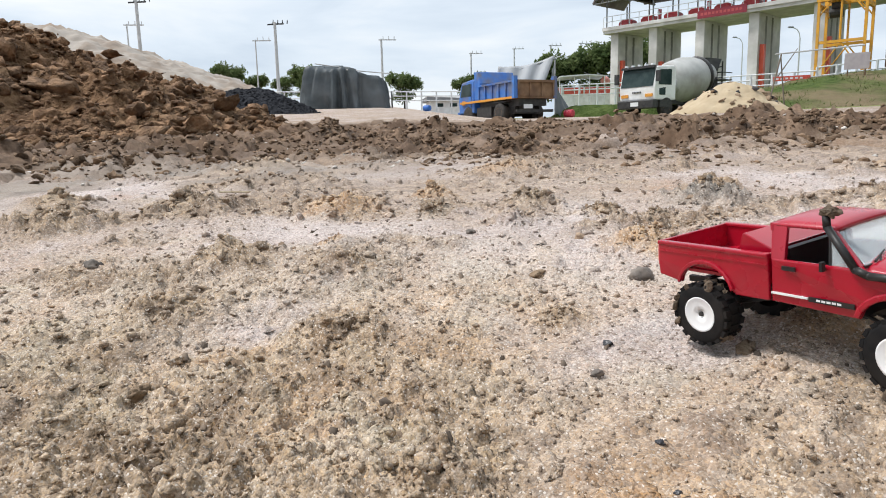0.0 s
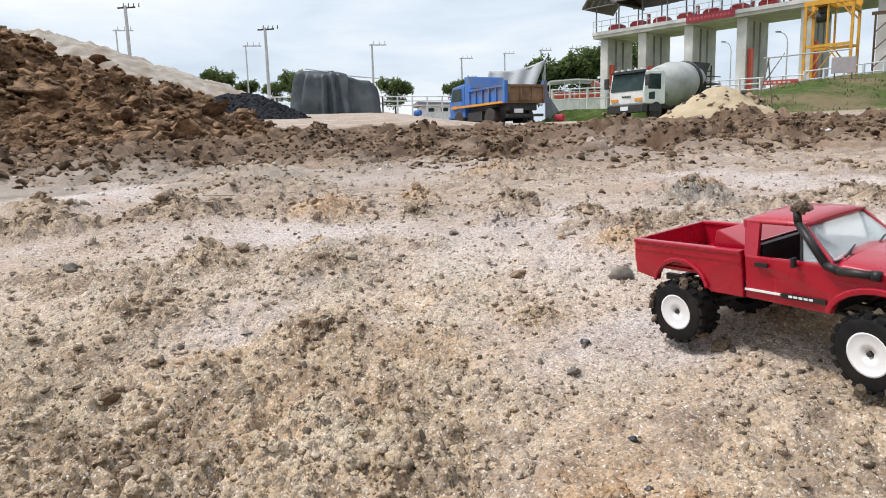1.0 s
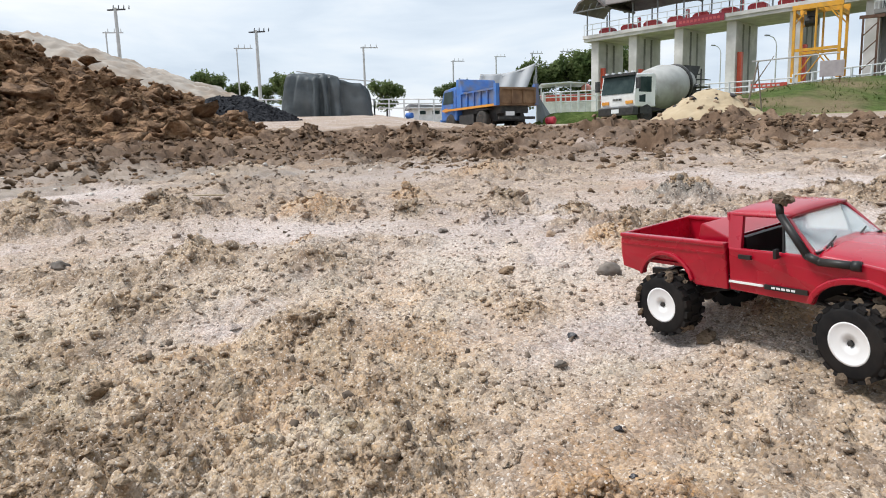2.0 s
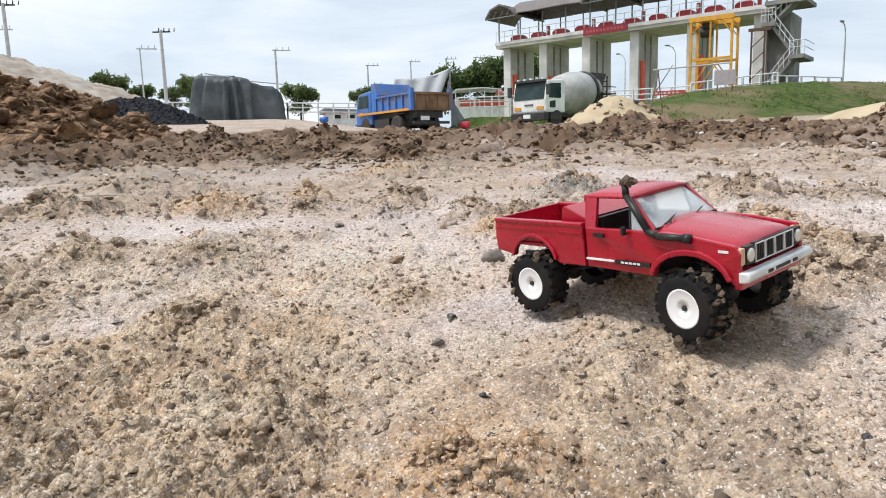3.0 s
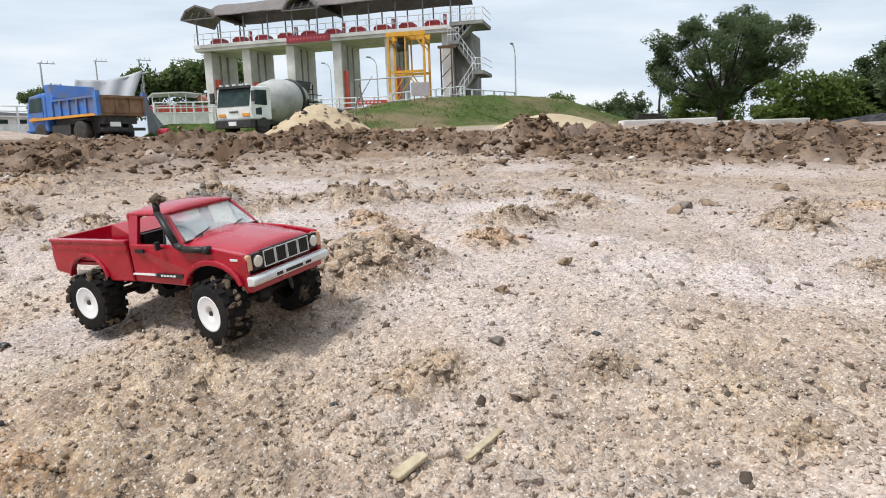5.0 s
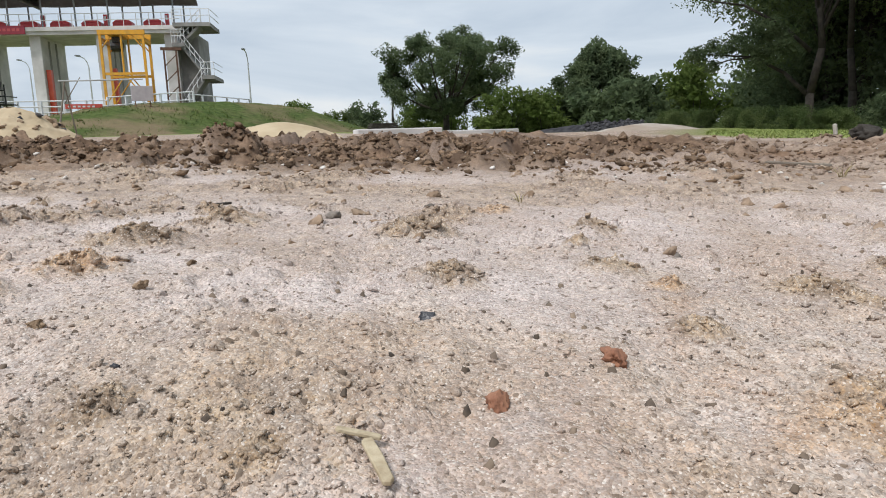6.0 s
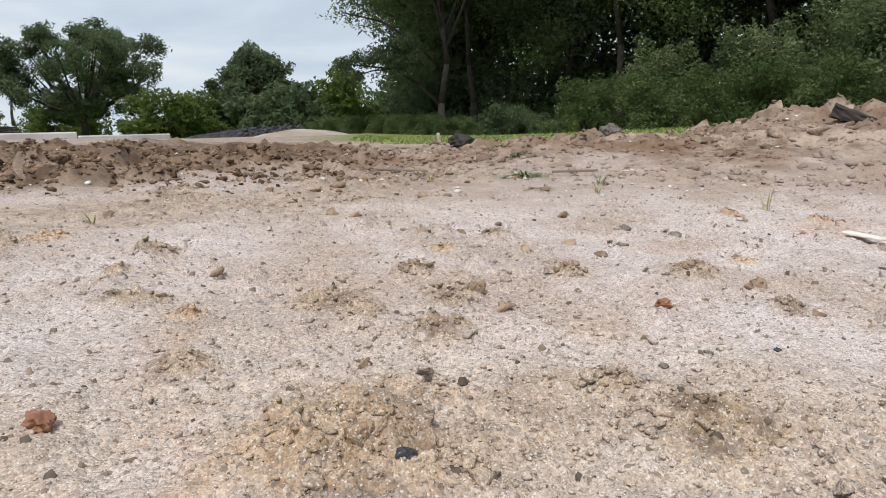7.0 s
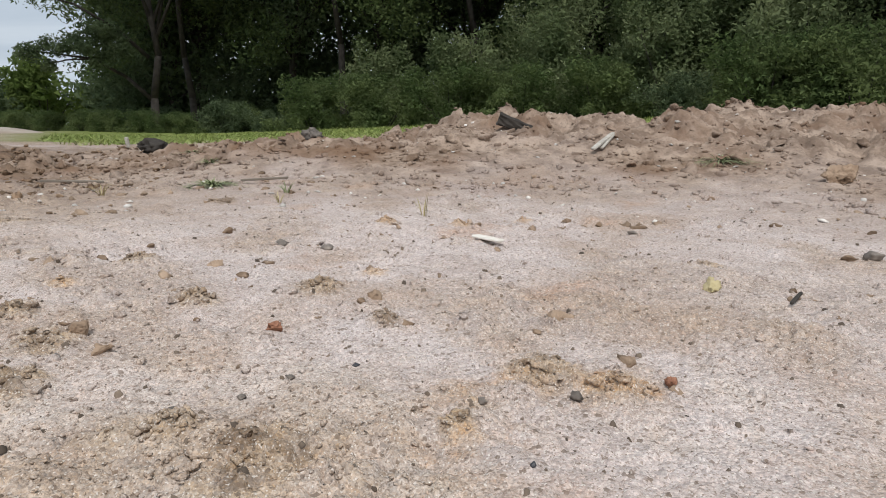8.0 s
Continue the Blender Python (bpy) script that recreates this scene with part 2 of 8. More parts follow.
M_CONCRETE = mat("grey_concrete", (0.535, 0.515, 0.505), (0.675, 0.655, 0.645), 0.85, 1.2, c3=(0.37, 0.36, 0.34), scale3=0.35, amount3=0.7, bump=0.2, bump_scale=12, coords="World")
# darker base than the piers' concrete, with broad darker stains
M_DARKCONC = mat("dark_concrete", (0.20, 0.195, 0.185), (0.30, 0.29, 0.275), 0.85, 1.2, c3=(0.12, 0.12, 0.115), scale3=0.4, amount3=0.7, coords="World")
M_ROOF = mat("brown_roof_sheet", (0.125, 0.105, 0.098), (0.165, 0.140, 0.130), 0.6, 3, c3=(0.085, 0.065, 0.06), scale3=0.7, amount3=0.6)
M_STEEL = mat("painted_steel_frame", (0.16, 0.17, 0.18), (0.22, 0.23, 0.24), 0.5, 4)
M_HOIST = mat("red_machine_paint", (0.42, 0.03, 0.035), (0.5, 0.05, 0.05), 0.4, 3)
M_GATERED = mat("orange_red_gate_paint", (0.55, 0.07, 0.03), (0.62, 0.10, 0.05), 0.45, 2)
M_RAIL = mat("white_rail_paint", (0.60, 0.61, 0.62), (0.72, 0.73, 0.74), 0.5, 3)
M_YELLOW = mat("yellow_crane_paint", (0.66, 0.30, 0.015), (0.74, 0.37, 0.03), 0.45, 1.5, c3=(0.35, 0.2, 0.05), scale3=2.0, amount3=0.5)
M_POLE = mat("weathered_pole", (0.40, 0.41, 0.41), (0.50, 0.51, 0.51), 0.7, 3)
M_DARKMETAL = mat("dark_metal", (0.03, 0.03, 0.032), (0.06, 0.058, 0.055), 0.5, 6, metal=0.3)
M_RUBBLE = mat("dark_rubble", (0.025, 0.025, 0.03), (0.075, 0.073, 0.078), 0.9, 4, island=0.4, coords="World", spec=0.2)
M_LEVEE = mat("levee_grass", (0.042, 0.068, 0.016), (0.090, 0.120, 0.036), 0.95, 2.2, 9.0, c3=(0.25, 0.17, 0.12), scale3=0.22, amount3=0.6, bump=0.8, bump_scale=6, bump_dist=0.2, coords="World", spec=0.1)
M_LEAF_DARK = leaf_mat("dark_leaves", (0.086, 0.120, 0.066), (0.145, 0.185, 0.096), 1.2)
M_LEAF_MID = leaf_mat("green_leaves", (0.085, 0.125, 0.048), (0.160, 0.200, 0.082), 0.8)
M_LEAF_LIGHT = leaf_mat("light_green_leaves", (0.10, 0.145, 0.040), (0.155, 0.20, 0.065), 0.8)
M_LEAF_PALE = leaf_mat("silvery_leaves", (0.120, 0.162, 0.074), (0.240, 0.280, 0.145), 1.0)
# bark darkened beyond its own grey: the wood's shade is put into the colour
M_BARK = mat("dark_shaded_bark", (0.028, 0.023, 0.019), (0.055, 0.046, 0.038), 0.9, 6, bump=0.6, bump_scale=14, bump_dist=0.03)
M_BARKPALE = mat("pale_bark", (0.16, 0.13, 0.105), (0.22, 0.19, 0.155), 0.9, 6)
M_WEED = mat("weed_leaves", (0.15, 0.18, 0.075), (0.27, 0.29, 0.15), 0.7, 20, island=0.3)
M_DRYGRASS = mat("dry_grass", (0.30, 0.25, 0.12), (0.42, 0.36, 0.19), 0.8, 20, island=0.3)


# ---- mesh tools ----
def thing(name, label, category, m, group="", kind=""):
    ob = new(name)
    ob.empty_display_size = 0.1
    ob.matrix_world = m
    return tagged(ob, label, category, group, kind)


def part(name, bm, material, parent=None, label="", smooth=False, kind=""):
    me = bpy.data.meshes.new(name)
    bmesh.ops.recalc_face_normals(bm, faces=bm.faces[:])
    bm.to_mesh(me)
    bm.free()
    if smooth:
        me.shade_smooth()
    me.materials.append(material)
    ob = new(name, me)
    ob.parent = parent
    return tagged(ob, label, "", "", kind)


def raw(name, verts, faces, material, parent=None, label="", smooth=True, kind=""):
    """A mesh from arrays: verts (n, 3), faces (m, 3 or 4)."""
    verts, faces = np.asarray(verts, np.float32), np.asarray(faces, np.int32)
    k = faces.shape[1]
    me = bpy.data.meshes.new(name)
    me.vertices.add(len(verts))
    me.vertices.foreach_set("co", verts.ravel())
    me.loops.add(faces.size)
    me.loops.foreach_set("vertex_index", faces.ravel())
    me.polygons.add(len(faces))
    me.polygons.foreach_set("loop_start", np.arange(0, faces.size, k, dtype=np.int32))
    me.update(calc_edges=True)
    if smooth:
        me.shade_smooth()
    me.materials.append(material)
    ob = new(name, me)
    ob.parent = parent
    return tagged(ob, label, "", "", kind)


def box(bm, x0, x1, y0, y1, z0, z1, m=None):
    r = bmesh.ops.create_cube(bm, size=1.0, matrix=Matrix.LocRotScale(((x0 + x1) / 2, (y0 + y1) / 2, (z0 + z1) / 2), None, (x1 - x0, y1 - y0, z1 - z0)))
    if m is not None:
        bmesh.ops.transform(bm, matrix=m, verts=r["verts"])
    return bm


def rod(bm, a, b, r0, r1=None, seg=8):
    a, b = Vector(a), Vector(b)
    d = b - a
    m = Matrix.Translation((a + b) / 2) @ d.to_track_quat("Z", "Y").to_matrix().to_4x4()
    bmesh.ops.create_cone(bm, cap_ends=True, segments=seg, radius1=r0, radius2=r0 if r1 is None else r1, depth=d.length, matrix=m)
    return bm


def prism(bm, pts, y0, y1, top=None):
    """Extrude an outline of (x, z) along y; top(x, y, z) may move the points."""
    f = top or (lambda x, y, z: (x, y, z))
    a = [bm.verts.new(f(x, y0, z)) for x, z in pts]
    b = [bm.verts.new(f(x, y1, z)) for x, z in pts]
    bm.faces.new(a)
    bm.faces.new(b[::-1])
    for i in range(len(pts)):
        j = (i + 1) % len(pts)
        bm.faces.new((a[j], a[i], b[i], b[j]))
    return bm


def lathe(bm, prof, seg=24, m=None, caps=True):
    """Turn a profile of (r, y) round the y axis."""
    rings = []
    for r, y in prof:
        rings.append([bm.verts.new((r * math.cos(2 * math.pi * i / seg), y, r * math.sin(2 * math.pi * i / seg))) for i in range(seg)])
    for a, b in zip(rings, rings[1:]):
        for i in range(seg):
            j = (i + 1) % seg
            bm.faces.new((a[i], a[j], b[j], b[i]))
    if caps:
        bm.faces.new(rings[0][::-1])
        bm.faces.new(rings[-1])
    if m is not None:
        bmesh.ops.transform(bm, matrix=m, verts=[v for ring in rings for v in ring])
    return bm


def bevelled(ob, width, seg=2):
    md = ob.modifiers.new("bevel", "BEVEL")
    md.width, md.segments, md.limit_method, md.angle_limit = width, seg, "ANGLE", radians(35)
    return ob


def B():
    return bmesh.new()


# ---- noise on arrays ----
_rs = np.random.RandomState(7)
_perm = _rs.permutation(256)
_perm = np.concatenate([_perm, _perm])
_ga = _rs.rand(256) * 2 * np.pi
_gx, _gy = np.cos(_ga), np.sin(_ga)


def pn(x, y):
    xi, yi = np.floor(x).astype(int), np.floor(y).astype(int)
    fx, fy = x - xi, y - yi
    xi, yi = xi & 255, yi & 255
    u, v = fx * fx * fx * (fx * (fx * 6 - 15) + 10), fy * fy * fy * (fy * (fy * 6 - 15) + 10)

    def g(ix, iy, dx, dy):
        h = _perm[_perm[ix & 255] + (iy & 255)]
        return _gx[h] * dx + _gy[h] * dy
    a, b = g(xi, yi, fx, fy), g(xi + 1, yi, fx - 1, fy)
    c, d = g(xi, yi + 1, fx, fy - 1), g(xi + 1, yi + 1, fx - 1, fy - 1)
    return 1.5 * (a + u * (b - a) + v * ((c + u * (d - c)) - (a + u * (b - a))))


def fbm(x, y, s, octaves=4, gain=0.5):
    t, a, n = 0.0, 1.0, 0.0
    for i in range(octaves):
        t = t + a * pn(x * s + 17.3 * i, y * s - 9.1 * i)
        n += a
        s, a = s * 2.03, a * gain
    return t / n


def lumps(x, y, s, octaves=4):
    """Rounded lumps with sharp creases, 0 to 1."""
    t, a, n = 0.0, 1.0, 0.0
    for i in range(octaves):
        t = t + a * np.abs(pn(x * s + 31.7 * i, y * s + 12.9 * i))
        n += a
        s, a = s * 2.1, a * 0.55
    return t / n


def sstep(a, b, x):
    t = np.clip((x - a) / (b - a), 0, 1)
    return t * t * (3 - 2 * t)


# ---- the ground ----
def bump2(x, y, cx, cy, s):
    return np.exp(-((x - cx) ** 2 + (y - cy) ** 2) / (2 * s * s))


AZ = [-180, -60, -25, 5, 20, 45, 70, 78, 88, 100, 130, 180]
RISE = [0.0, 0.012, 0.012, 0.011, 0.014, 0.033, 0.028, 0.028, 0.052, 0.056, 0.05, 0.0]


def polar(x, y):
    dx, dy = x - 0.3, y
    return np.hypot(dx, dy), np.degrees(np.arctan2(dy, dx))


def base_height(x, y):
    """The broad shape of the site: a shallow fall towards the camera's back, a broken bank round it and rising land behind."""
    r, az = polar(x, y)
    xc, yc = np.clip(x, -1.6, 3.0), np.clip(y, -1.9, 2.4)
    z = 0.0188 + 0.0235 * xc + 0.0379 * yc + 0.0229 * np.log1p(np.exp(3 * yc)) / 3
    z = z + 0.0277 * bump2(x, y, 0.7, 0.4, 0.35) - 0.0519 * bump2(x, y, 0, 0.3, 0.35) - 0.0121 * bump2(x, y, 0.9, -0.6, 0.35) - 0.006 * bump2(x, y, 1.7, 0.4, 0.6)
    z = z - 0.017 * bump2(x, y, -0.22, 0.70, 0.12) - 0.024 * bump2(x, y, 0.43, 0.21, 0.13) + 0.012 * bump2(x, y, 0.0, 0.76, 0.06)
    front = sstep(-15, 10, az) * (1 - sstep(110, 140, az))
    side = sstep(-100, -70, az) * (1 - sstep(-15, 5, az))
    z = z + front * (0.11 - 0.09 * (1 - sstep(38, 75, az))) * sstep(3.0, 4.6, r)
    crest = 4.35 + 0.5 * np.sin(np.radians(az) * 3.0)
    z = z + 0.11 * bump2(x, y, 3.85, -2.25, 0.34) + 0.07 * bump2(x, y, 3.6, -2.85, 0.26) + 0.11 * bump2(x, y, 3.15, -3.5, 0.42)
    z = z + side * (0.165 * np.exp(-((r - crest) / 0.75) ** 2) + 0.04 * sstep(4, 5, r))
    z = z + np.interp(az, AZ, RISE) * np.maximum(0, r - 4.5)
    return z


def band(x, y):
    """Where the dug clay lies: 0 to 1."""
    r, az = polar(x, y)
    a = sstep(-12, 12, az) * (1 - sstep(120, 150, az))
    edge = 1.9 + 0.7 * fbm(x, y, 0.9, 3) + 0.5 * sstep(70, 100, az)
    return a * sstep(edge, edge + 1.5, r) * (1 - 0.75 * sstep(6.0, 8.5, r))


# small heaps and broken patches: x, y, radius, kind (o rusty, b brown, c crumbly, g grey gravel, m muddy, p pale)
HEAPS_A = [(-0.05, 1.48, 0.084, "o"), (-0.40, 1.61, 0.068, "b"), (0.35, 1.41, 0.047, "b"), (0.27, 1.24, 0.051, "p"), (0.45, 1.30, 0.039, "b"), (0.68, 1.32, 0.073, "g"),
           (0.52, 0.99, 0.023, "b"), (-0.21, 1.09, 0.071, "c"), (-0.04, 0.78, 0.053, "c"), (-0.24, 0.88, 0.058, "b"), (0.43, 0.64, 0.047, "c"), (-0.39, 2.58, 0.172, "m"),
           (-0.62, 1.45, 0.083, "b"), (-0.75, 1.81, 0.080, "b"), (0.13, 1.39, 0.040, "b"), (0.74, 0.74, 0.044, "o"), (0.81, 0.58, 0.044, "o"), (0.48, 0.63, 0.078, "b"), (0.58, 0.21, 0.030, "b")]
HEAPS_B = [(0.47, 0.31, 0.042, "c"), (0.58, 0.06, 0.029, "c"), (0.76, 1.45, 0.057, "b"), (1.77, 1.86, 0.086, "m"), (1.33, 0.90, 0.039, "b"), (1.20, -0.01, 0.047, "c"),
           (1.22, -0.26, 0.060, "c"), (0.84, -0.34, 0.083, "c"), (1.38, -0.79, 0.037, "b"), (2.85, 0.12, 0.064, "b"), (0.88, -0.63, 0.060, "c"),
           (0.87, -0.81, 0.019, "b"), (0.88, -1.00, 0.038, "o"), (0.99, -0.16, 0.035, "c"), (-0.18, 0.52, 0.10, "c"), (0.02, 0.50, 0.05, "c"), (0.15, 0.42, 0.05, "o")]
HEAPS = HEAPS_A + HEAPS_B


def strewn_heaps():
    """Small broken patches between the larger ones, out to the bank."""
    rs = random.Random(14)
    out = []
    for k in range(54):
        r, az = 0.75 + 1.7 * rs.random(), radians(rs.uniform(-52, 112))
        out.append((0.2 + r * math.cos(az), -0.15 + r * math.sin(az), 0.02 + (0.065 if az > 0.25 else 0.028) * rs.random() ** 2, "o" if rs.random() < 0.25 else "b"))
    return out


HEAPS = HEAPS + strewn_heaps()
# torn lumps of clay along the bank
LUMPS = [(0.72, 3.28, 0.13), (2.56, 2.12, 0.17), (2.85, 1.72, 0.11), (3.1, 1.25, 0.10), (2.95, 0.72, 0.09), (-0.15, 4.3, 0.16), (0.55, 4.4, 0.15), (0.1, 3.4, 0.10), (1.45, 2.95, 0.12), (1.9, 2.75, 0.13), (2.2, 2.9, 0.13),
         (3.6, 2.0, 0.16), (3.9, 1.3, 0.16), (3.4, 0.55, 0.09), (1.0, 3.0, 0.08), (4.2, 0.6, 0.14), (4.64, -0.32, 0.12), (4.4, 0.1, 0.12), (4.5, -1.2, 0.14), (4.05, -2.3, 0.27), (4.0, -2.65, 0.22),
         (3.75, -3.1, 0.17), (3.3, -3.6, 0.26), (3.5, -1.95, 0.12), (4.15, -1.7, 0.14), (2.7, -3.9, 0.24), (1.9, -4.1, 0.22), (3.75, -0.9, 0.1), (3.95, -0.1, 0.09)]
TALL = {"o": 0.22, "b": 0.27, "c": 0.20, "g": 0.30, "m": 0.14, "p": 0.2}


def heaps(x, y):
    """Height of the small heaps, and how rusty, brown and grey they make the ground."""
    z, tint = np.zeros_like(x), {k: np.zeros_like(x) for k in "obg"}
    for i, (cx, cy, r, k) in enumerate(HEAPS):
        idx = np.nonzero((np.abs(x - cx) < 3.2 * r) & (np.abs(y - cy) < 3.2 * r))[0]
        if not len(idx):
            continue
        X, Y = x[idx], y[idx]
        d = np.hypot(X - cx, (Y - cy) * 1.15) / r * (1 + 0.5 * fbm(X + i, Y, 0.8 / r, 3))
        e = np.exp(-(d / 1.15) ** 3)
        z[idx] += TALL[k] * (1.8 if cy > 0.9 else 1.0) * r * e * (0.25 + 1.2 * lumps(X + i, Y, 1.6 / r, 4) + 0.45 * shards(X + 0.1 * r * fbm(X, Y, 3 / r, 2), Y, 0.42 * r + 0.006, i) + 0.16 * shards(X, Y, 0.17 * r + 0.004, i + 9))
        key = {"o": "o", "g": "g"}.get(k, "b")
        if k != "p":
            tint[key][idx] = np.maximum(tint[key][idx], np.clip(e * 1.5 * (0.55 + 0.9 * fbm(X, Y + i, 2.5 / r, 3) + 0.25), 0, 1) * (0.75 if k == "m" else 0.85))
    for i, (cx, cy, r) in enumerate(LUMPS):
        idx = np.nonzero((np.abs(x - cx) < 2.6 * r) & (np.abs(y - cy) < 2.6 * r))[0]
        if len(idx):
            X, Y = x[idx], y[idx]
            d = np.hypot(X - cx, Y - cy) / r * (1 + 0.4 * fbm(X + i, Y, 0.7 / r, 2))
            e = np.clip(1.1 - d * d, 0, 1) ** 0.6
            z[idx] += (0.50 if r > 0.165 and cy > 0 else 0.40) * r * e * (0.55 + 1.1 * lumps(X + i, Y, 1.2 / r, 3) + 0.7 * shards(X + 0.15 * r * fbm(X, Y, 3 / r, 2), Y, 0.7 * r, i) + 0.3 * shards(X, Y, 0.3 * r, i + 5) + 0.12 * shards(X, Y + 0.1 * r * fbm(X, Y, 6 / r, 2), 0.13 * r, i + 7)) * (1.0 if cy > 0 else 0.45)
    return z, tint


def rough_mask(x, y):
    """Where the near ground is broken into crumbs: 0 to 1."""
    zone = np.clip(bump2(x, y, -0.2, 0.55, 0.42) + 0.3 * bump2(x, y, 0.35, 0.3, 0.2) + 0.62 * bump2(x, y, 0.86, -0.38, 0.24) + 0.5 * bump2(x, y, 0.82, -0.80, 0.18) + 0.35 * bump2(x, y, 0.62, 0.05, 0.16), 0, 1)
    rough = (0.10 + 0.90 * zone) * sstep(-0.28, 0.30, fbm(x + 3, y + 8, 3.6, 5) + 0.4 * zone)
    rough = rough + 0.35 * sstep(0.22, 0.5, fbm(x + 11, y - 4, 5.0, 4)) * (1 - rough)
    for cx, cy, r, k in HEAPS:
        if k != "p":
            i = np.nonzero((np.abs(x - cx) < 3 * r) & (np.abs(y - cy) < 3 * r))[0]
            rough[i] = np.maximum(rough[i], 0.9 * np.exp(-((x[i] - cx) ** 2 + (y[i] - cy) ** 2) / (1.2 * r * r)))
    return rough


def domes(x, y, s, seed):
    """Broken rounded lumps packed at random, one to a cell of size s: height 0 to 1."""
    u, v = x / s, y / s
    iu, iv = np.floor(u).astype(int), np.floor(v).astype(int)
    out = np.zeros_like(x)
    for du in (-1, 0, 1):
        for dv in (-1, 0, 1):
            h = _perm[_perm[(iu + du + seed) & 255] + ((iv + dv) & 255)]
            g = _perm[(h + 91) & 255]
            px, py = iu + du + 0.5 + 0.42 * _gx[h], iv + dv + 0.5 + 0.42 * _gy[h]
            r = 0.28 + 0.5 * g / 255.0
            d2 = ((u - px) ** 2 + (v - py) ** 2 * (0.7 + 0.6 * h / 255.0)) / (r * r)
            out = np.maximum(out, r * (0.75 + 0.5 * _perm[(h + 37) & 255] / 255.0) * np.clip(1 - d2, 0, 1) ** 0.75)
    return out


def shards(x, y, s, seed, edge=0.36):
    """Broken soil: cells of size s, each a tilted block with a crack round it: height about -0.2 to 1."""
    u, v = x / s, y / s
    iu, iv = np.floor(u).astype(int), np.floor(v).astype(int)
    d1, d2, z = np.full_like(x, 9.0), np.full_like(x, 9.0), np.zeros_like(x)
    for du in (-1, 0, 1):
        for dv in (-1, 0, 1):
            h = _perm[_perm[(iu + du + seed) & 255] + ((iv + dv) & 255)]
            g = _perm[(h + 57) & 255]
            ex, ey = u - (iu + du + 0.5 + 0.46 * _gx[h]), v - (iv + dv + 0.5 + 0.46 * _gy[h])
            d = np.hypot(ex, ey)
            near = d < d1
            d2 = np.where(near, d1, np.minimum(d2, d))
            z = np.where(near, 0.15 + 0.75 * _perm[(h + 131) & 255] / 255.0 + 0.75 * (_gx[g] * ex + _gy[g] * ey), z)
            d1 = np.where(near, d, d1)
    e = np.clip((d2 - d1) / edge, 0, 1)
    return z * e * (2 - e)


def crumbs(x, y):
    """Crumbly relief of the near ground: packed lumps with sharp creases, strong in broken patches, weak on washed sand."""
    rough = rough_mask(x, y)
    w = 0.004 * fbm(x, y, 90, 2)
    v = 0.004 * fbm(x + 7, y, 90, 2)
    q = sstep(0.35, 0.95, rough) * 0.0095 * shards(x + w, y + v, 0.026, 3, 0.25)
    q = q + (0.07 + 0.93 * rough) * (0.0040 * shards(x - v, y + w, 0.0125, 40) + 0.0023 * shards(x + 0.4 * w, y - 0.4 * v, 0.0062, 11))
    q = q + (0.12 + 0.5 * rough) * 0.0028 * domes(x, y - w, 0.0075, 88)
    return q + (0.2 + rough) * 0.004 * fbm(x, y, 45, 3) - 0.003 * rough


def torn_earth(x, y, seed):
    """Relief of torn earth in metres: blocks within blocks, from 0.3 m down to 1 cm."""
    w, v = 0.05 * fbm(x + seed, y, 5, 3), 0.05 * fbm(x, y + seed, 5, 3)
    a = 0.060 * shards(x + w, y + v, 0.33, 9 + seed) + 0.030 * shards(x - v, y + w, 0.15, 21 + seed)
    a = a + 0.016 * shards(x + 0.4 * v, y - 0.4 * w, 0.065, 33 + seed) + 0.008 * shards(x - 0.2 * w, y + 0.2 * v, 0.028, 45 + seed)
    return a + 0.04 * fbm(x, y, 6.0, 4) + 0.010 * fbm(x + 2, y, 30.0, 3)


def patches(x, y):
    """Broken, browner patches of the flat ground between the camera and the bank: 0 to 1."""
    r, az = polar(x, y)
    m = sstep(0.06, 0.34, fbm(x * 0.8 + 41, y * 1.3 - 17, 1.9, 4) + 0.10 * sstep(1.2, 2.4, r))
    return m * sstep(0.7, 1.2, r) * (1 - sstep(4.0, 5.0, r)) * (0.45 + 0.55 * sstep(-25, 15, az)) * (1 - sstep(125, 140, az))


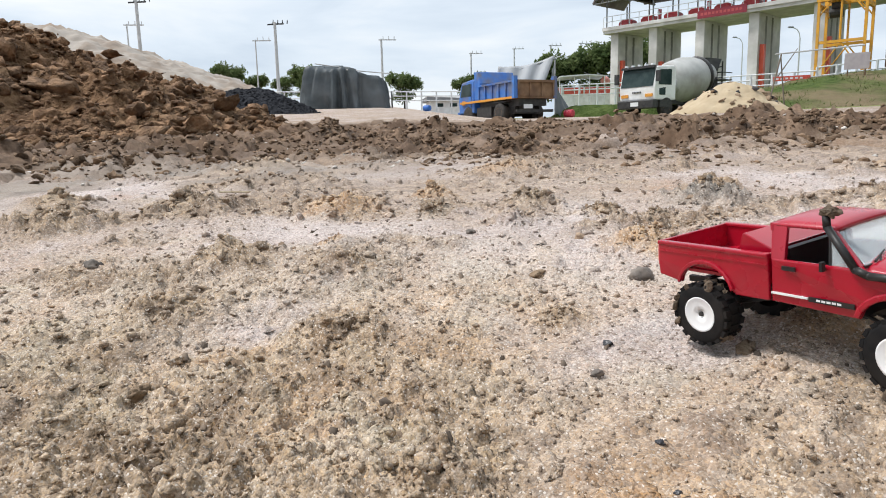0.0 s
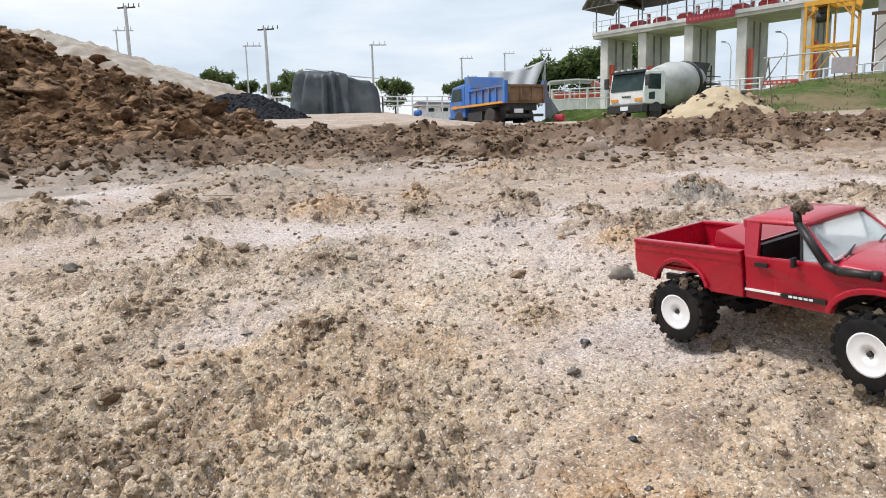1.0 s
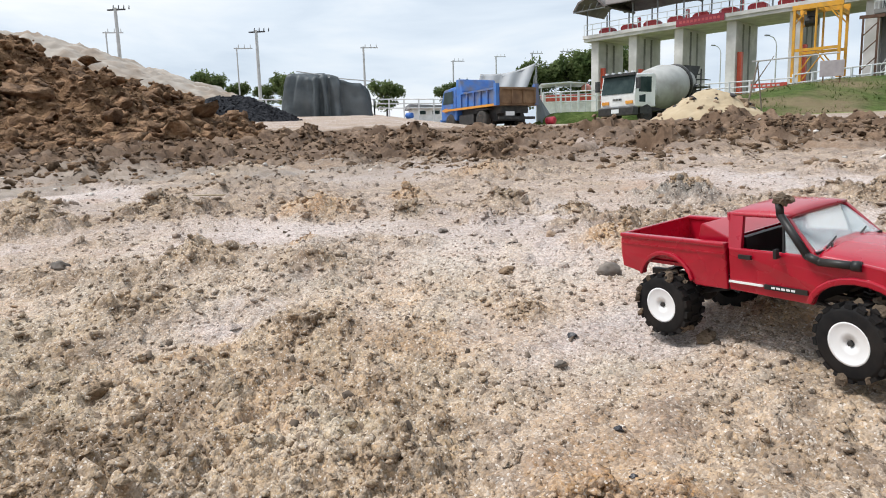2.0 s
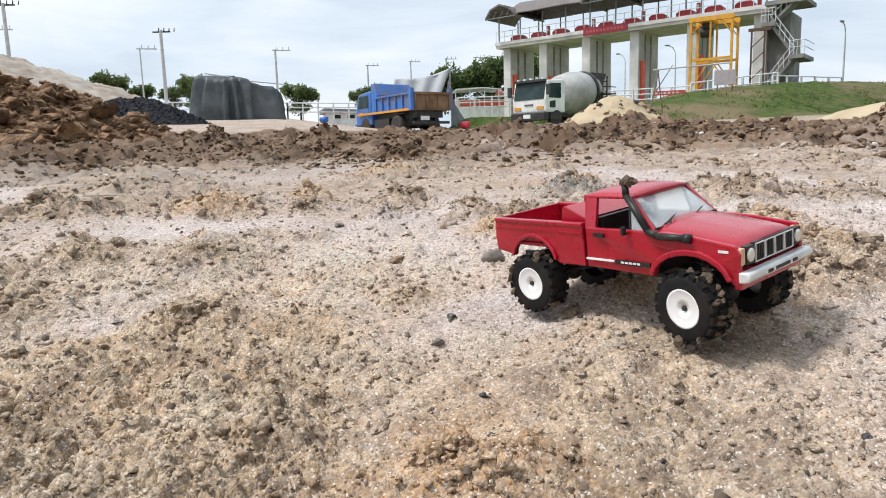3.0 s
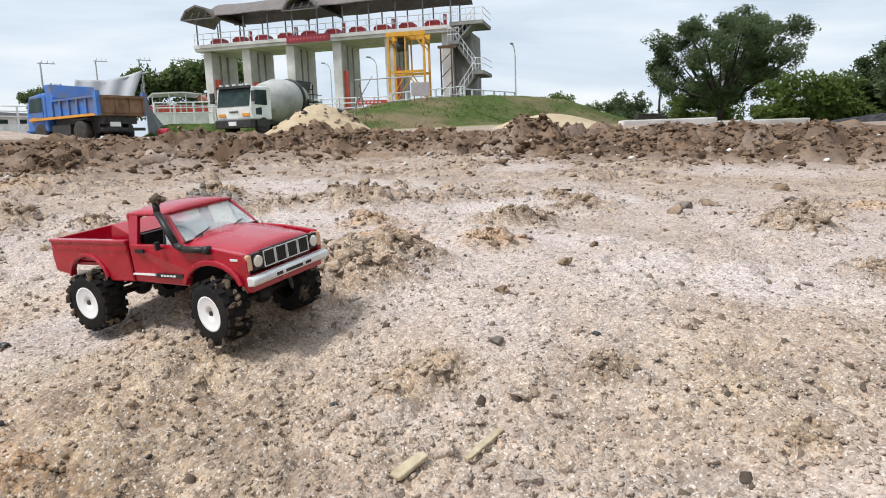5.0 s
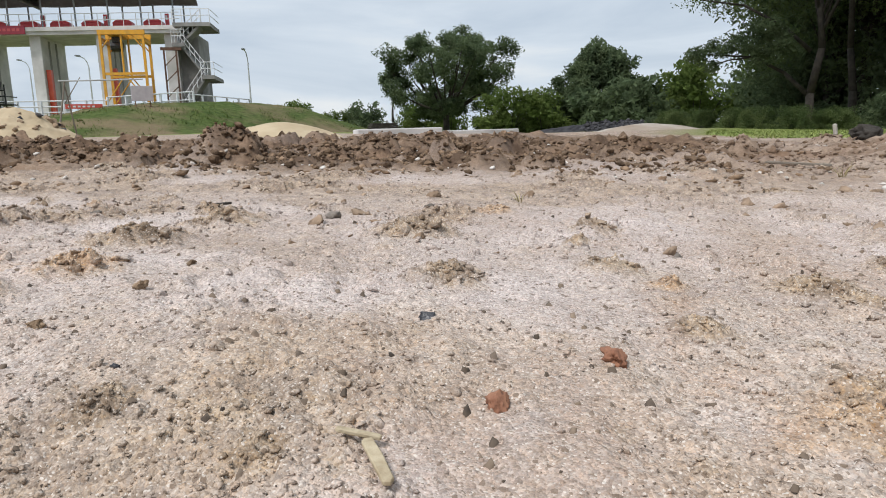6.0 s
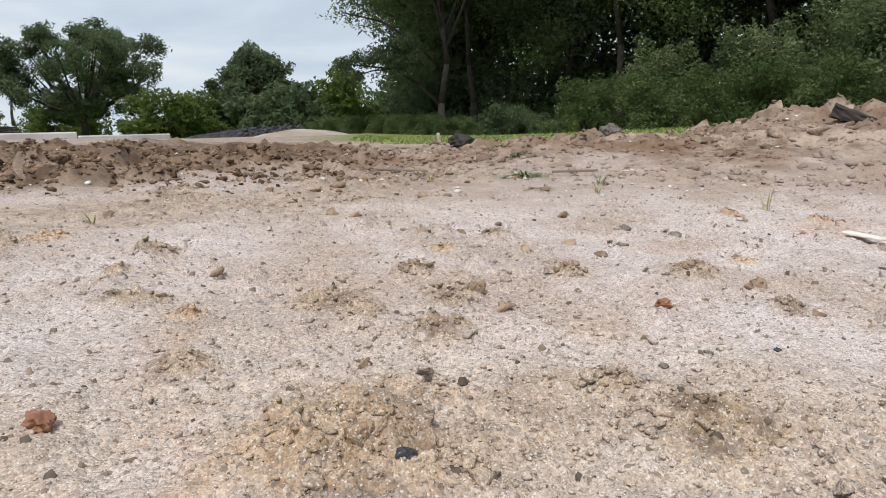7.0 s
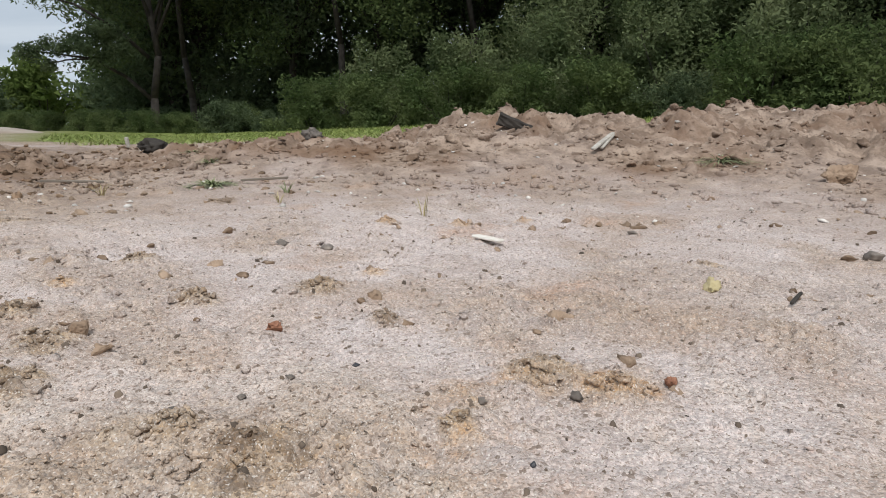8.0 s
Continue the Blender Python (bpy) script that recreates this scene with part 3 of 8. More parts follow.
def height(x, y, fine=True):
    z = base_height(x, y) + heaps(x, y)[0]
    r, az = polar(x, y)
    k = band(x, y)
    side = sstep(-100, -70, az) * (1 - sstep(-15, 5, az)) * sstep(3.2, 3.9, r) * (1 - sstep(5.2, 6.5, r))
    z = z + k * (0.10 * lumps(x, y, 1.4, 3) + 0.05 * lumps(x + 3, y, 4.5, 3) - 0.07)
    z = z + side * (0.12 * lumps(x + 5, y, 1.2, 3) + 0.10 * lumps(x, y, 4.0, 3) - 0.10)
    for mask, seed, amp in ((k * (0.55 + 0.6 * sstep(-0.15, 0.25, fbm(x, y + 30, 1.4, 2))), 2, 1.0), (side, 5, 0.8)):
        i = np.nonzero((mask > 0.01) & (r < 9))[0]
        if len(i):
            z[i] = z[i] + amp * mask[i] * torn_earth(x[i], y[i], seed)
    z = z + (0.010 * fbm(x, y, 2.1, 3) + 0.05 * sstep(0.2, 0.6, fbm(x + 9, y, 1.6, 2)) * lumps(x, y, 7.0, 4) * 0.5) * (1 - sstep(8, 15, r))
    if fine:
        n = 1 - sstep(4.5, 7, r)
        near = np.nonzero((np.abs(x - 0.5) < 1.6) & (np.abs(y + 0.05) < 1.8))[0]
        if len(near):
            z[near] = z[near] + crumbs(x[near], y[near])
        i = np.nonzero((r > 0.7) & (r < 5.0))[0]
        if len(i):
            X, Y = x[i], y[i]
            w = 0.02 * fbm(X, Y, 14, 2)
            p = patches(X, Y)
            z[i] = z[i] + p * (0.018 * shards(X + w, Y - w, 0.07, 60, 0.2) + 0.008 * shards(X - w, Y, 0.032, 71) + 0.016 * lumps(X, Y, 9, 3) - 0.010) + (0.3 + 0.7 * p) * (1 - 0.6 * sstep(2.5, 4, r[i])) * 0.0045 * shards(X, Y + w, 0.019, 82) * sstep(0.9, 1.3, r[i])
        z = z + n * (0.011 * fbm(x, y, 9, 3) + 0.020 * (lumps(x, y, 14, 4) - 0.25) * (0.25 + 1.3 * sstep(-0.05, 0.35, fbm(x + 3, y + 8, 2.4, 3))))
    return z


def grid_faces(nx, ny):
    i = np.arange(nx * ny).reshape(ny, nx)
    return np.stack([i[:-1, :-1].ravel(), i[:-1, 1:].ravel(), i[1:, 1:].ravel(), i[1:, :-1].ravel()], -1)


STAINS = [(0.09, 0.79, 0.10), (-0.16, 0.74, 0.07), (0.13, 0.43, 0.11), (-0.06, 0.62, 0.07), (0.77, 0.65, 0.07), (0.44, 0.61, 0.08), (0.79, -0.30, 0.09), (0.89, -0.37, 0.08), (0.85, -0.81, 0.06), (0.93, -0.87, 0.06)]


def ground_masks(x, y):
    """What the ground is made of at each place: shares of clay, wet mud, grass, brown crumbs and so on."""
    r, az = polar(x, y)
    soil = np.clip(band(x, y) * 1.25, 0, 1) * sstep(-0.22, 0.02, fbm(x, y, 1.5, 5) + 0.16 * sstep(2.8, 4.4, r) - 0.05)
    soil = np.maximum(soil, (0.45 + 0.4 * sstep(2.6, 3.6, r)) * band(x, y))
    bank = sstep(-100, -80, az) * (1 - sstep(-12, 12, az)) * (sstep(2.9, 3.6, r + 0.5 * fbm(x, y, 1.1, 3)) * (1 - 0.6 * sstep(5.5, 7, r)) * 0.92 + 0.35 * sstep(2.1, 2.6, r + 0.4 * fbm(x + 7, y, 0.9, 3)) * (1 - sstep(3.2, 3.6, r)))
    soil = soil * (1 - 0.85 * sstep(7, 11, r) * sstep(60, 80, az))
    wet = np.exp(-(((x + 1.0) / 1.2) ** 2 + ((y - 2.7) / 0.6) ** 2)) * 1.9 * sstep(-0.2, 0.15, fbm(x, y, 2.2, 3) + 0.1)
    wet = np.clip(wet, 0, 1) * (1 - 0.7 * soil)
    for cx, cy, q in LUMPS:
        e = np.exp(-((x - cx) ** 2 + (y - cy) ** 2) / (1.1 * q * q)) * 1.3
        if cy > 0.3:
            soil = np.maximum(soil, np.clip(e, 0, 0.95))
        else:
            bank = np.maximum(bank, np.clip(e, 0, 1))
    grass = sstep(9, 11, r + 1.5 * fbm(x, y, 0.5, 3)) * sstep(-75, -60, az) * (1 - sstep(4, 12, az)) + sstep(28, 33, r) * sstep(2, 12, az) * (1 - sstep(60, 75, az)) + sstep(40, 43, r) * sstep(55, 62, az) * (1 - sstep(74, 80, az))
    tint = heaps(x, y)[1]
    for cx, cy, q in STAINS:
        i = np.nonzero((np.abs(x - cx) < 2.5 * q) & (np.abs(y - cy) < 2.5 * q))[0]
        if len(i):
            X, Y = x[i], y[i]
            e = np.exp(-((X - cx) ** 2 + (Y - cy) ** 2) / (q * q)) * sstep(-0.25, 0.3, fbm(X + cx, Y, 1.2 / q, 4))
            tint["o"][i] = np.maximum(tint["o"][i], 0.75 * e)
    # the last spot browns the ground below the toy truck
    wide = 1.2 * bump2(x, y, -0.2, 0.52, 0.32) + 0.7 * bump2(x, y, 0.25, 0.34, 0.14) + 0.8 * bump2(x, y, 0.62, 0.15, 0.13) + 0.6 * bump2(x, y, 1.05, 0.5, 0.22) + 0.6 * bump2(x, y, 0.85, -0.38, 0.16) + 0.6 * bump2(x, y, 0.88, -0.66, 0.12) + 0.5 * bump2(x, y, 1.25, -0.15, 0.16) + 1.3 * bump2(x, y, 0.40, 0.60, 0.09)
    wide = 0.8 * wide * sstep(-0.4, 0.2, fbm(x + 5, y, 4.0, 5))
    wide = np.maximum(wide, 0.7 * sstep(0.9, 1.9, r) * sstep(-0.2, 0.3, fbm(x + 21, y, 1.3, 5) + 0.18 * sstep(1.0, 2.0, r)) * sstep(-25, 0, az) * (1 - sstep(110, 130, az)))
    wide = np.maximum(wide, 0.8 * patches(x, y))
    tan = rough_mask(x, y) * (1 - sstep(6, 9, r)) * (1 - 0.4 * sstep(0.1, 0.5, x - 0.6 * (y - 0.3)))
    return {"tan": tan, "soil": soil, "wet": wet, "grass": np.clip(grass, 0, 1), "brown": np.clip(np.maximum(tint["b"], wide), 0, 1), "rough": rough_mask(x, y) * (1 - sstep(6, 9, r)),
            "bank": np.clip(bank, 0, 1), "rust": tint["o"], "grey": tint["g"]}


def paint(ob, x, y):
    """Give a mesh the ground's masks, so that loose crumbs have the colour of the soil they lie on."""
    for name, v in ground_masks(x, y).items():
        a = ob.data.attributes.new(name, "FLOAT", "POINT")
        a.data.foreach_set("value", v.astype(np.float32))
    return ob


def build_ground():
    """One sheet to the horizon: rings and spokes, fine close to the walk and ever coarser outwards. The spokes' hub follows the walk."""
    rs = np.random.RandomState(3)
    r = [0.0]
    while r[-1] < 6.6:
        q = r[-1]
        r.append(q + (0.05 if q < 0.30 else q * (0.005 if q < 1.5 else 0.0066 if q < 2.4 else 0.0085)))
    far = [r[-1] * 1.012]
    while far[-1] < 460:
        far.append(far[-1] * (1.014 if far[-1] < 13 else 1.045))
    step = 0.18
    th = np.arange(-80, 146.001, step)
    th = np.concatenate([th, np.arange(148, 278.1, 2.5)])
    th = th[:len(th) // 4 * 4]
    turn = [-25, 30, 83, 146, 212, 279]
    hx, hy = np.interp(th, turn, [0.30, 0.12, 0.0, 0.0, 0.12, 0.30]), np.interp(th, turn, [-0.52, -0.10, 0.05, 0.05, -0.10, -0.52])
    a = np.radians(th)

    def ring(rr, k):
        R, T = np.meshgrid(np.array(rr), np.arange(0, len(th), k))
        # an uneven grid shows no rows
        dr, da = (rs.rand(*R.shape) - 0.5) * 0.0028 * R * (R < 6), (rs.rand(*R.shape) - 0.5) * radians(step) * 0.5 * (R < 6)
        return (hx[T] + (R + dr) * np.cos(a[T] + da)).ravel(), (hy[T] + (R + dr) * np.sin(a[T] + da)).ravel()
    x, y = ring(r, 1)
    xf, yf = ring(far, 4)
    nr, nt, nf, mt = len(r), len(th), len(far), len(th) // 4

    def quads(n, m, o):
        i = o + np.arange(n * m).reshape(m, n)
        j = np.roll(i, -1, 0)
        p, q, s, t = i[:, :-1].ravel(), i[:, 1:].ravel(), j[:, 1:].ravel(), j[:, :-1].ravel()
        return [np.stack([p, q, s], -1), np.stack([p, s, t], -1)]
    f = quads(nr, nt, 0) + quads(nf, mt, nr * nt)
    # the seam: four fine cells to a coarse one
    k = np.arange(mt)
    out, nxt = nr * nt + k * nf, nr * nt + ((k + 1) % mt) * nf
    for c in range(4):
        f.append(np.stack([((4 * k + c) % nt) * nr + nr - 1, out, ((4 * k + c + 1) % nt) * nr + nr - 1], -1))
    f.append(np.stack([((4 * k + 4) % nt) * nr + nr - 1, out, nxt], -1))
    x, y = np.concatenate([x, xf]), np.concatenate([y, yf])
    ob = raw("ground", np.stack([x, y, height(x, y)], -1), np.concatenate(f), M_GROUND)
    paint(ob, x, y)
    return tagged(ob, "pale crumbly sand and dug clay of a construction site", "ground", "", "structure")


ground = build_ground()


# ---- lumps of soil ----
def rock_shape(seed, sub=2, rough=0.35, flat=0.75):
    """A broken lump of unit size: verts and triangles."""
    bm = B()
    bmesh.ops.create_icosphere(bm, subdivisions=sub, radius=1.0)
    o = Vector((seed * 7.7, seed * 3.1, seed * 5.3))
    for v in bm.verts:
        p = v.co.copy()
        d = 1 + rough * noise.noise(p * 1.1 + o) + rough * 0.8 * noise.noise(p * 2.3 + o) + rough * 0.6 * noise.noise(p * 5 + o)
        q = p * d
        # broken faces
        for k in range(4):
            c = Vector((math.sin(seed * 3.1 + k * 2.2), math.cos(seed * 1.7 + k * 1.3), math.sin(seed + k * 4.1))).normalized()
            h = q.dot(c) - 0.55 - 0.1 * k
            if h > 0:
                q = q - c * h * 0.85
        v.co = q
        v.co.z *= flat
    bm.verts.ensure_lookup_table()
    vs = np.array([v.co[:] for v in bm.verts])
    fs = np.array([[v.index for v in f.verts] for f in bm.faces])
    bm.free()
    return vs, fs


ROCKS3 = [rock_shape(i, 3, 0.5) for i in range(8)]
ROCKS2 = [rock_shape(i + 20, 2, 0.45) for i in range(8)]
ROCKS1 = [rock_shape(i + 50, 1, 0.4) for i in range(6)]
ROCKS4 = [rock_shape(i + 80, 4, 0.6, 0.85) for i in range(8)]


def nub_shape(seed):
    """A small crumb seen from above: a top and a ragged foot of six points."""
    rs = np.random.RandomState(seed)
    a = np.arange(6) * math.pi / 3 + 0.35 * rs.randn(6)
    ring = np.stack([np.cos(a), np.sin(a), np.full(6, -0.5)], -1) * (0.75 + 0.5 * rs.rand(6, 1))
    b = a[::2] + 0.4
    top = np.stack([0.62 * np.cos(b), 0.62 * np.sin(b), 0.35 + 0.5 * rs.rand(3)], -1) * (0.8 + 0.4 * rs.rand(3, 1))
    v = np.concatenate([ring, top])
    f = [(6, 7, 8)]
    for k in range(3):
        p, q, s, t = 2 * k, 2 * k + 1, (2 * k + 2) % 6, 6 + (k + 1) % 3
        f += [(p, q, 6 + k), (q, s, t), (q, t, 6 + k)]
    return v, np.array(f)


NUBS = [nub_shape(i + 3) for i in range(10)]


def crumb_shape(seed):
    """A ragged crumb of twenty faces, narrower at its foot."""
    bm = B()
    bmesh.ops.create_icosphere(bm, subdivisions=1, radius=1.0)
    rs = np.random.RandomState(seed)
    bm.verts.ensure_lookup_table()
    v = np.array([q.co[:] for q in bm.verts]) * (0.55 + 0.75 * rs.rand(len(bm.verts), 1)) * (0.7 + 0.7 * rs.rand(1, 3)) * np.array([[1.1, 1.0, 0.62]])
    f = np.array([[q.index for q in g.verts] for g in bm.faces])
    bm.free()
    return v, f


CRUMBS = [crumb_shape(i + 60) for i in range(14)]


def block_shape(seed):
    """A broken clod: flat torn faces at odd angles."""
    bm = B()
    bmesh.ops.create_icosphere(bm, subdivisions=2, radius=1.0)
    rs = np.random.RandomState(seed + 400)
    v = np.array([q.co[:] for q in bm.verts])
    f = np.array([[q.index for q in g.verts] for g in bm.faces])
    bm.free()
    for k in range(9):
        c = rs.randn(3)
        c /= np.linalg.norm(c)
        h = np.maximum(0, v @ c - (0.35 + 0.4 * rs.rand()))
        v = v - c[None] * h[:, None]
    v = v * (1 + 0.17 * rs.randn(len(v), 1)) * np.array([1.25, 1.0, 0.8])
    return v, f


BLOCKS = [block_shape(i) for i in range(12)]


def scatter(name, shapes, p, size, material, parent=None, sink=0.25, label="", smooth=False, tilt=1.0):
    """Many lumps in one mesh, each turned at random: places p (n, 3), sizes (n)."""
    rs = np.random.RandomState(len(p) + 11)
    V, F, off = [], [], 0
    a, b = rs.rand(len(p)) * 2 * np.pi, (rs.rand(len(p)) - 0.5) * tilt
    ca, sa, cb, sb = np.cos(a), np.sin(a), np.cos(b), np.sin(b)
    st = 0.75 + 0.5 * rs.rand(len(p), 3)
    which = rs.randint(len(shapes), size=len(p))
    for w, (vs, fs) in enumerate(shapes):
        idx = np.nonzero(which == w)[0]
        if not len(idx):
            continue
        q = vs[None] * st[idx][:, None] * size[idx][:, None, None]
        x = q[..., 0] * cb[idx][:, None] + q[..., 2] * sb[idx][:, None]
        z = -q[..., 0] * sb[idx][:, None] + q[..., 2] * cb[idx][:, None]
        x, y = x * ca[idx][:, None] - q[..., 1] * sa[idx][:, None], x * sa[idx][:, None] + q[..., 1] * ca[idx][:, None]
        out = np.stack([x + p[idx, 0:1], y + p[idx, 1:2], z + p[idx, 2:3] + (0.5 - sink) * size[idx][:, None]], -1)
        V.append(out.reshape(-1, 3))
        F.append((fs[None] + (off + np.arange(len(idx)) * len(vs))[:, None, None]).reshape(-1, 3))
        off += len(idx) * len(vs)
    return raw(name, np.concatenate(V), np.concatenate(F), material, parent, label, smooth, "stuff")


def on_ground(x, y):
    return np.stack([x, y, height(x, y)], -1)


# ---- heaps ----
def heap(name, label, category, cx, cy, rx, ry, top, material, turn=0.0, n=110, amp=0.15, lump=1.2, power=1.5, crest=0.0, z0=None, skew=0.0, seed=0.0, sharp=5, torn=0.0):
    """A heap of loose matter: an oval cone with an uneven skin, let a little into the ground. crest: half length of a ridge along its x."""
    u = np.linspace(-1, 1, n)
    U, W = np.meshgrid(u, u)
    U, W = U.ravel(), W.ravel()
    lx, ly = U * (rx + crest), W * ry
    dx = np.maximum(0, np.abs(lx) - crest) / rx
    d = np.hypot(dx, ly / ry)
    c, s = math.cos(radians(turn)), math.sin(radians(turn))
    x, y = cx + lx * c - ly * s, cy + lx * s + ly * c
    g = base_height(x, y) if z0 is None else np.full_like(x, z0)
    prof = np.clip(1 - (d * (1 + 0.12 * fbm(x + seed, y, 0.8 * lump, 3))) ** power, -0.2, 1)
    prof = np.where(prof > 0, prof * (1 + skew * U), prof)
    z = g - 0.05 * top + top * prof
    k = np.clip(prof * 3, 0, 1)
    z = z + k * amp * (lumps(x + seed, y, lump, sharp) * 2.2 - 0.5 + 0.6 * fbm(x - seed, y, 0.6 * lump, 3) + torn * (lumps(x, y + seed, 3.3 * lump, 4) * 0.8 - 0.5))
    if torn:
        z = z + k * torn * (1.2 * torn_earth(x, y, 3) + 0.10 * shards(x + 0.1 * fbm(x, y, 3, 2), y, 0.6, 17))
    ob = raw(name, np.stack([x, y, z], -1), grid_faces(n, n), material)
    tagged(ob, label, category)
    return ob, x, y, z, prof


def clods_on(parent, data, count, lo, hi, material, shapes, seed, name="loose_earth", thr=0.02, power=3.0):
    _, x, y, z, prof = data
    rs = np.random.RandomState(seed)
    # the side that faces the site
    idx = np.nonzero((prof > thr) & (y < np.mean(y) + 0.15 * np.ptp(y)))[0]
    pick = rs.choice(idx, count)
    p = np.stack([x[pick] + rs.randn(count) * lo, y[pick] + rs.randn(count) * lo, z[pick]], -1)
    size = lo + (hi - lo) * rs.rand(count) ** power
    return scatter(name, shapes, p, size, material, parent, 0.55)


dirt = heap("dirt_pile", "tall heap of brown lumpy dug earth", "earth heap", -4.62, 6.7, 2.9, 2.2, 1.06, M_PILE, turn=-10, n=250, amp=0.20, lump=1.5, power=1.1, crest=1.2, seed=3.0, torn=0.9)
clods_on(dirt[0], dirt, 110, 0.08, 0.16, M_PILECLOD, BLOCKS, 4, power=1.5)
clods_on(dirt[0], dirt, 1900, 0.035, 0.09, M_PILECLOD, BLOCKS, 5, power=1.5)
clods_on(dirt[0], dirt, 11000, 0.012, 0.04, M_PILECLOD, CRUMBS, 15, "loose_soil", power=2.0)
white = heap("pale_sand_heap", "long heap of pale washed sand behind the brown earth", "sand heap", -15.4, 30.5, 10.5, 8.0, 3.65, M_WHITESAND, turn=-8, n=200, amp=0.26, lump=0.8, power=1.1, crest=3.5, seed=11.0, torn=0.45)
coal = heap("black_gravel_heap", "low heap of black crushed stone", "gravel heap", -2.95, 20.5, 1.7, 1.2, 0.72, M_COAL, turn=-10, n=70, amp=0.06, lump=2.5, power=1.4, crest=0.3, seed=5.0)
clods_on(coal[0], coal, 900, 0.02, 0.05, M_COAL, ROCKS1, 6)
spoil = heap("sand_heap", "heap of yellow sand with broken dark stones in it", "sand heap", 12.2, 21.0, 2.0, 1.6, 1.05, M_YELLOWSAND, turn=-30, n=90, amp=0.10, lump=1.1, power=1.2, seed=8.0)
clods_on(spoil[0], spoil, 42, 0.04, 0.17, M_CLODS1, BLOCKS, 9, "stone_litter", 0.12)
clods_on(spoil[0], spoil, 9, 0.08, 0.17, M_RUBBLE, BLOCKS, 19, "stone_litter", 0.25, 1.0)
heap("yellow_sand_mound", "low smooth mound of yellow sand", "sand heap", 10.93, 9.2, 1.25, 1.1, 0.31, M_YELLOWSAND, turn=-45, n=60, amp=0.02, lump=1.0, power=1.6, seed=2.0)
rubble = heap("rubble_heap", "low dark heap of broken stone below the trees", "rubble heap", 32.5, 7.8, 3.4, 1.2, 0.42, M_RUBBLE, turn=-78, n=60, amp=0.1, lump=1.0, power=1.5, crest=0.8, seed=4.0)
clods_on(rubble[0], rubble, 600, 0.06, 0.17, M_RUBBLE, ROCKS1, 12, "stone_litter")
heap("grass_verge", "low grassed verge before the sluice", "grass verge", 15.6, 40.0, 1.6, 1.0, 0.72, M_LEVEE, turn=-22, n=60, amp=0.05, lump=1.0, power=1.4, crest=2.2, seed=9.0)
heap("pale_sand_mound", "small mound of whitish sand", "sand heap", 19.0, 3.6, 1.4, 0.9, 0.2, M_WHITESAND, turn=-80, n=40, amp=0.02, power=1.5, seed=6.0)


# ---- clods of the dug bank, gravel and crumbs of the near ground ----
def scatter_bank():
    """Torn clods and crumbs packed on the dug clay, thinning towards the flat sand."""
    rs = np.random.RandomState(21)

    def places(n, a0, a1, r0, r1, power, dense):
        az, r = np.radians(a0 + (a1 - a0) * rs.rand(n)), r0 + (r1 - r0) * rs.rand(n) ** power
        x, y = 0.3 + r * np.cos(az), r * np.sin(az)
        keep = rs.rand(n) < dense(x, y)
        return x[keep], y[keep]

    def clay(x, y):
        return 1.2 * band(x, y) * (0.25 + 0.75 * sstep(-0.15, 0.2, fbm(x + 40, y, 1.5, 3)))

    def pale(x, y):
        return 0.35 + 0.65 * sstep(-0.1, 0.25, fbm(x + 60, y, 1.5, 3))
    x, y = places(26000, -20, 120, 1.9, 6.2, 1.1, clay)
    scatter("clay_crumbs", CRUMBS, on_ground(x, y), 0.007 + 0.016 * rs.rand(len(x)) ** 2, M_CLOD, ground, 0.45)
    x, y = places(6200, -20, 120, 2.3, 6.2, 1.0, clay)
    scatter("clay_bits", BLOCKS, on_ground(x, y), 0.010 + 0.024 * rs.rand(len(x)) ** 2.5, M_CLOD, ground, 0.5)
    x, y = places(300, -20, 120, 2.8, 6.2, 1.0, lambda p, q: clay(p, q) - 0.3)
    scatter("clay_clods", BLOCKS, on_ground(x, y), 0.024 + 0.03 * rs.rand(len(x)) ** 2, M_CLOD, ground, 0.6)
    x, y = places(14000, -95, 5, 2.7, 5.4, 1.0, pale)
    soil_crumbs("bank_clods", CRUMBS, x, y, 0.003 + 0.016 * rs.rand(len(x)) ** 3, 0.45)
    x, y = places(1100, -95, 5, 3.2, 5.2, 1.0, pale)
    soil_crumbs("bank_lumps", BLOCKS, x, y, 0.010 + 0.036 * rs.rand(len(x)) ** 3, 0.55)
    # clods piled on the torn lumps
    for side in (1, -1):
        xs, ys, ss = [], [], []
        for cx, cy, q in LUMPS:
            if (cy > 0.3) == (side > 0):
                m = 150 if side > 0 else 60
                a, d = rs.rand(m) * 6.283, q * np.abs(rs.randn(m)) * 0.6
                xs.append(cx + d * np.cos(a))
                ys.append(cy + d * np.sin(a))
                ss.append(q * (0.03 + (0.09 if side > 0 else 0.06) * rs.rand(m) ** 2.5))
        x, y, size = np.concatenate(xs), np.concatenate(ys), np.concatenate(ss)
        if side > 0:
            scatter("clay_clods", BLOCKS, on_ground(x, y), size, M_CLOD, ground, 0.5)
        else:
            soil_crumbs("bank_lumps", BLOCKS, x, y, size, 0.5)
    # brown crumbs on the broken patches of the flat ground
    x, y = places(52000, -45, 118, 0.75, 3.8, 1.2, lambda p, q: 0.03 + 0.97 * patches(p, q) ** 1.5)
    soil_crumbs("patch_crumbs", CRUMBS, x, y, 0.0016 + 0.0085 * rs.rand(len(x)) ** 4, 0.5)
    # pale pebbles on the dug earth
    x, y = places(1500, -80, 120, 2.2, 5.2, 1.0, lambda p, q: 0.6 + 0 * p)
    scatter("pale_pebbles", CRUMBS, on_ground(x, y), 0.004 + 0.010 * rs.rand(len(x)) ** 3, M_PALEPEBBLE, ground, 0.3)


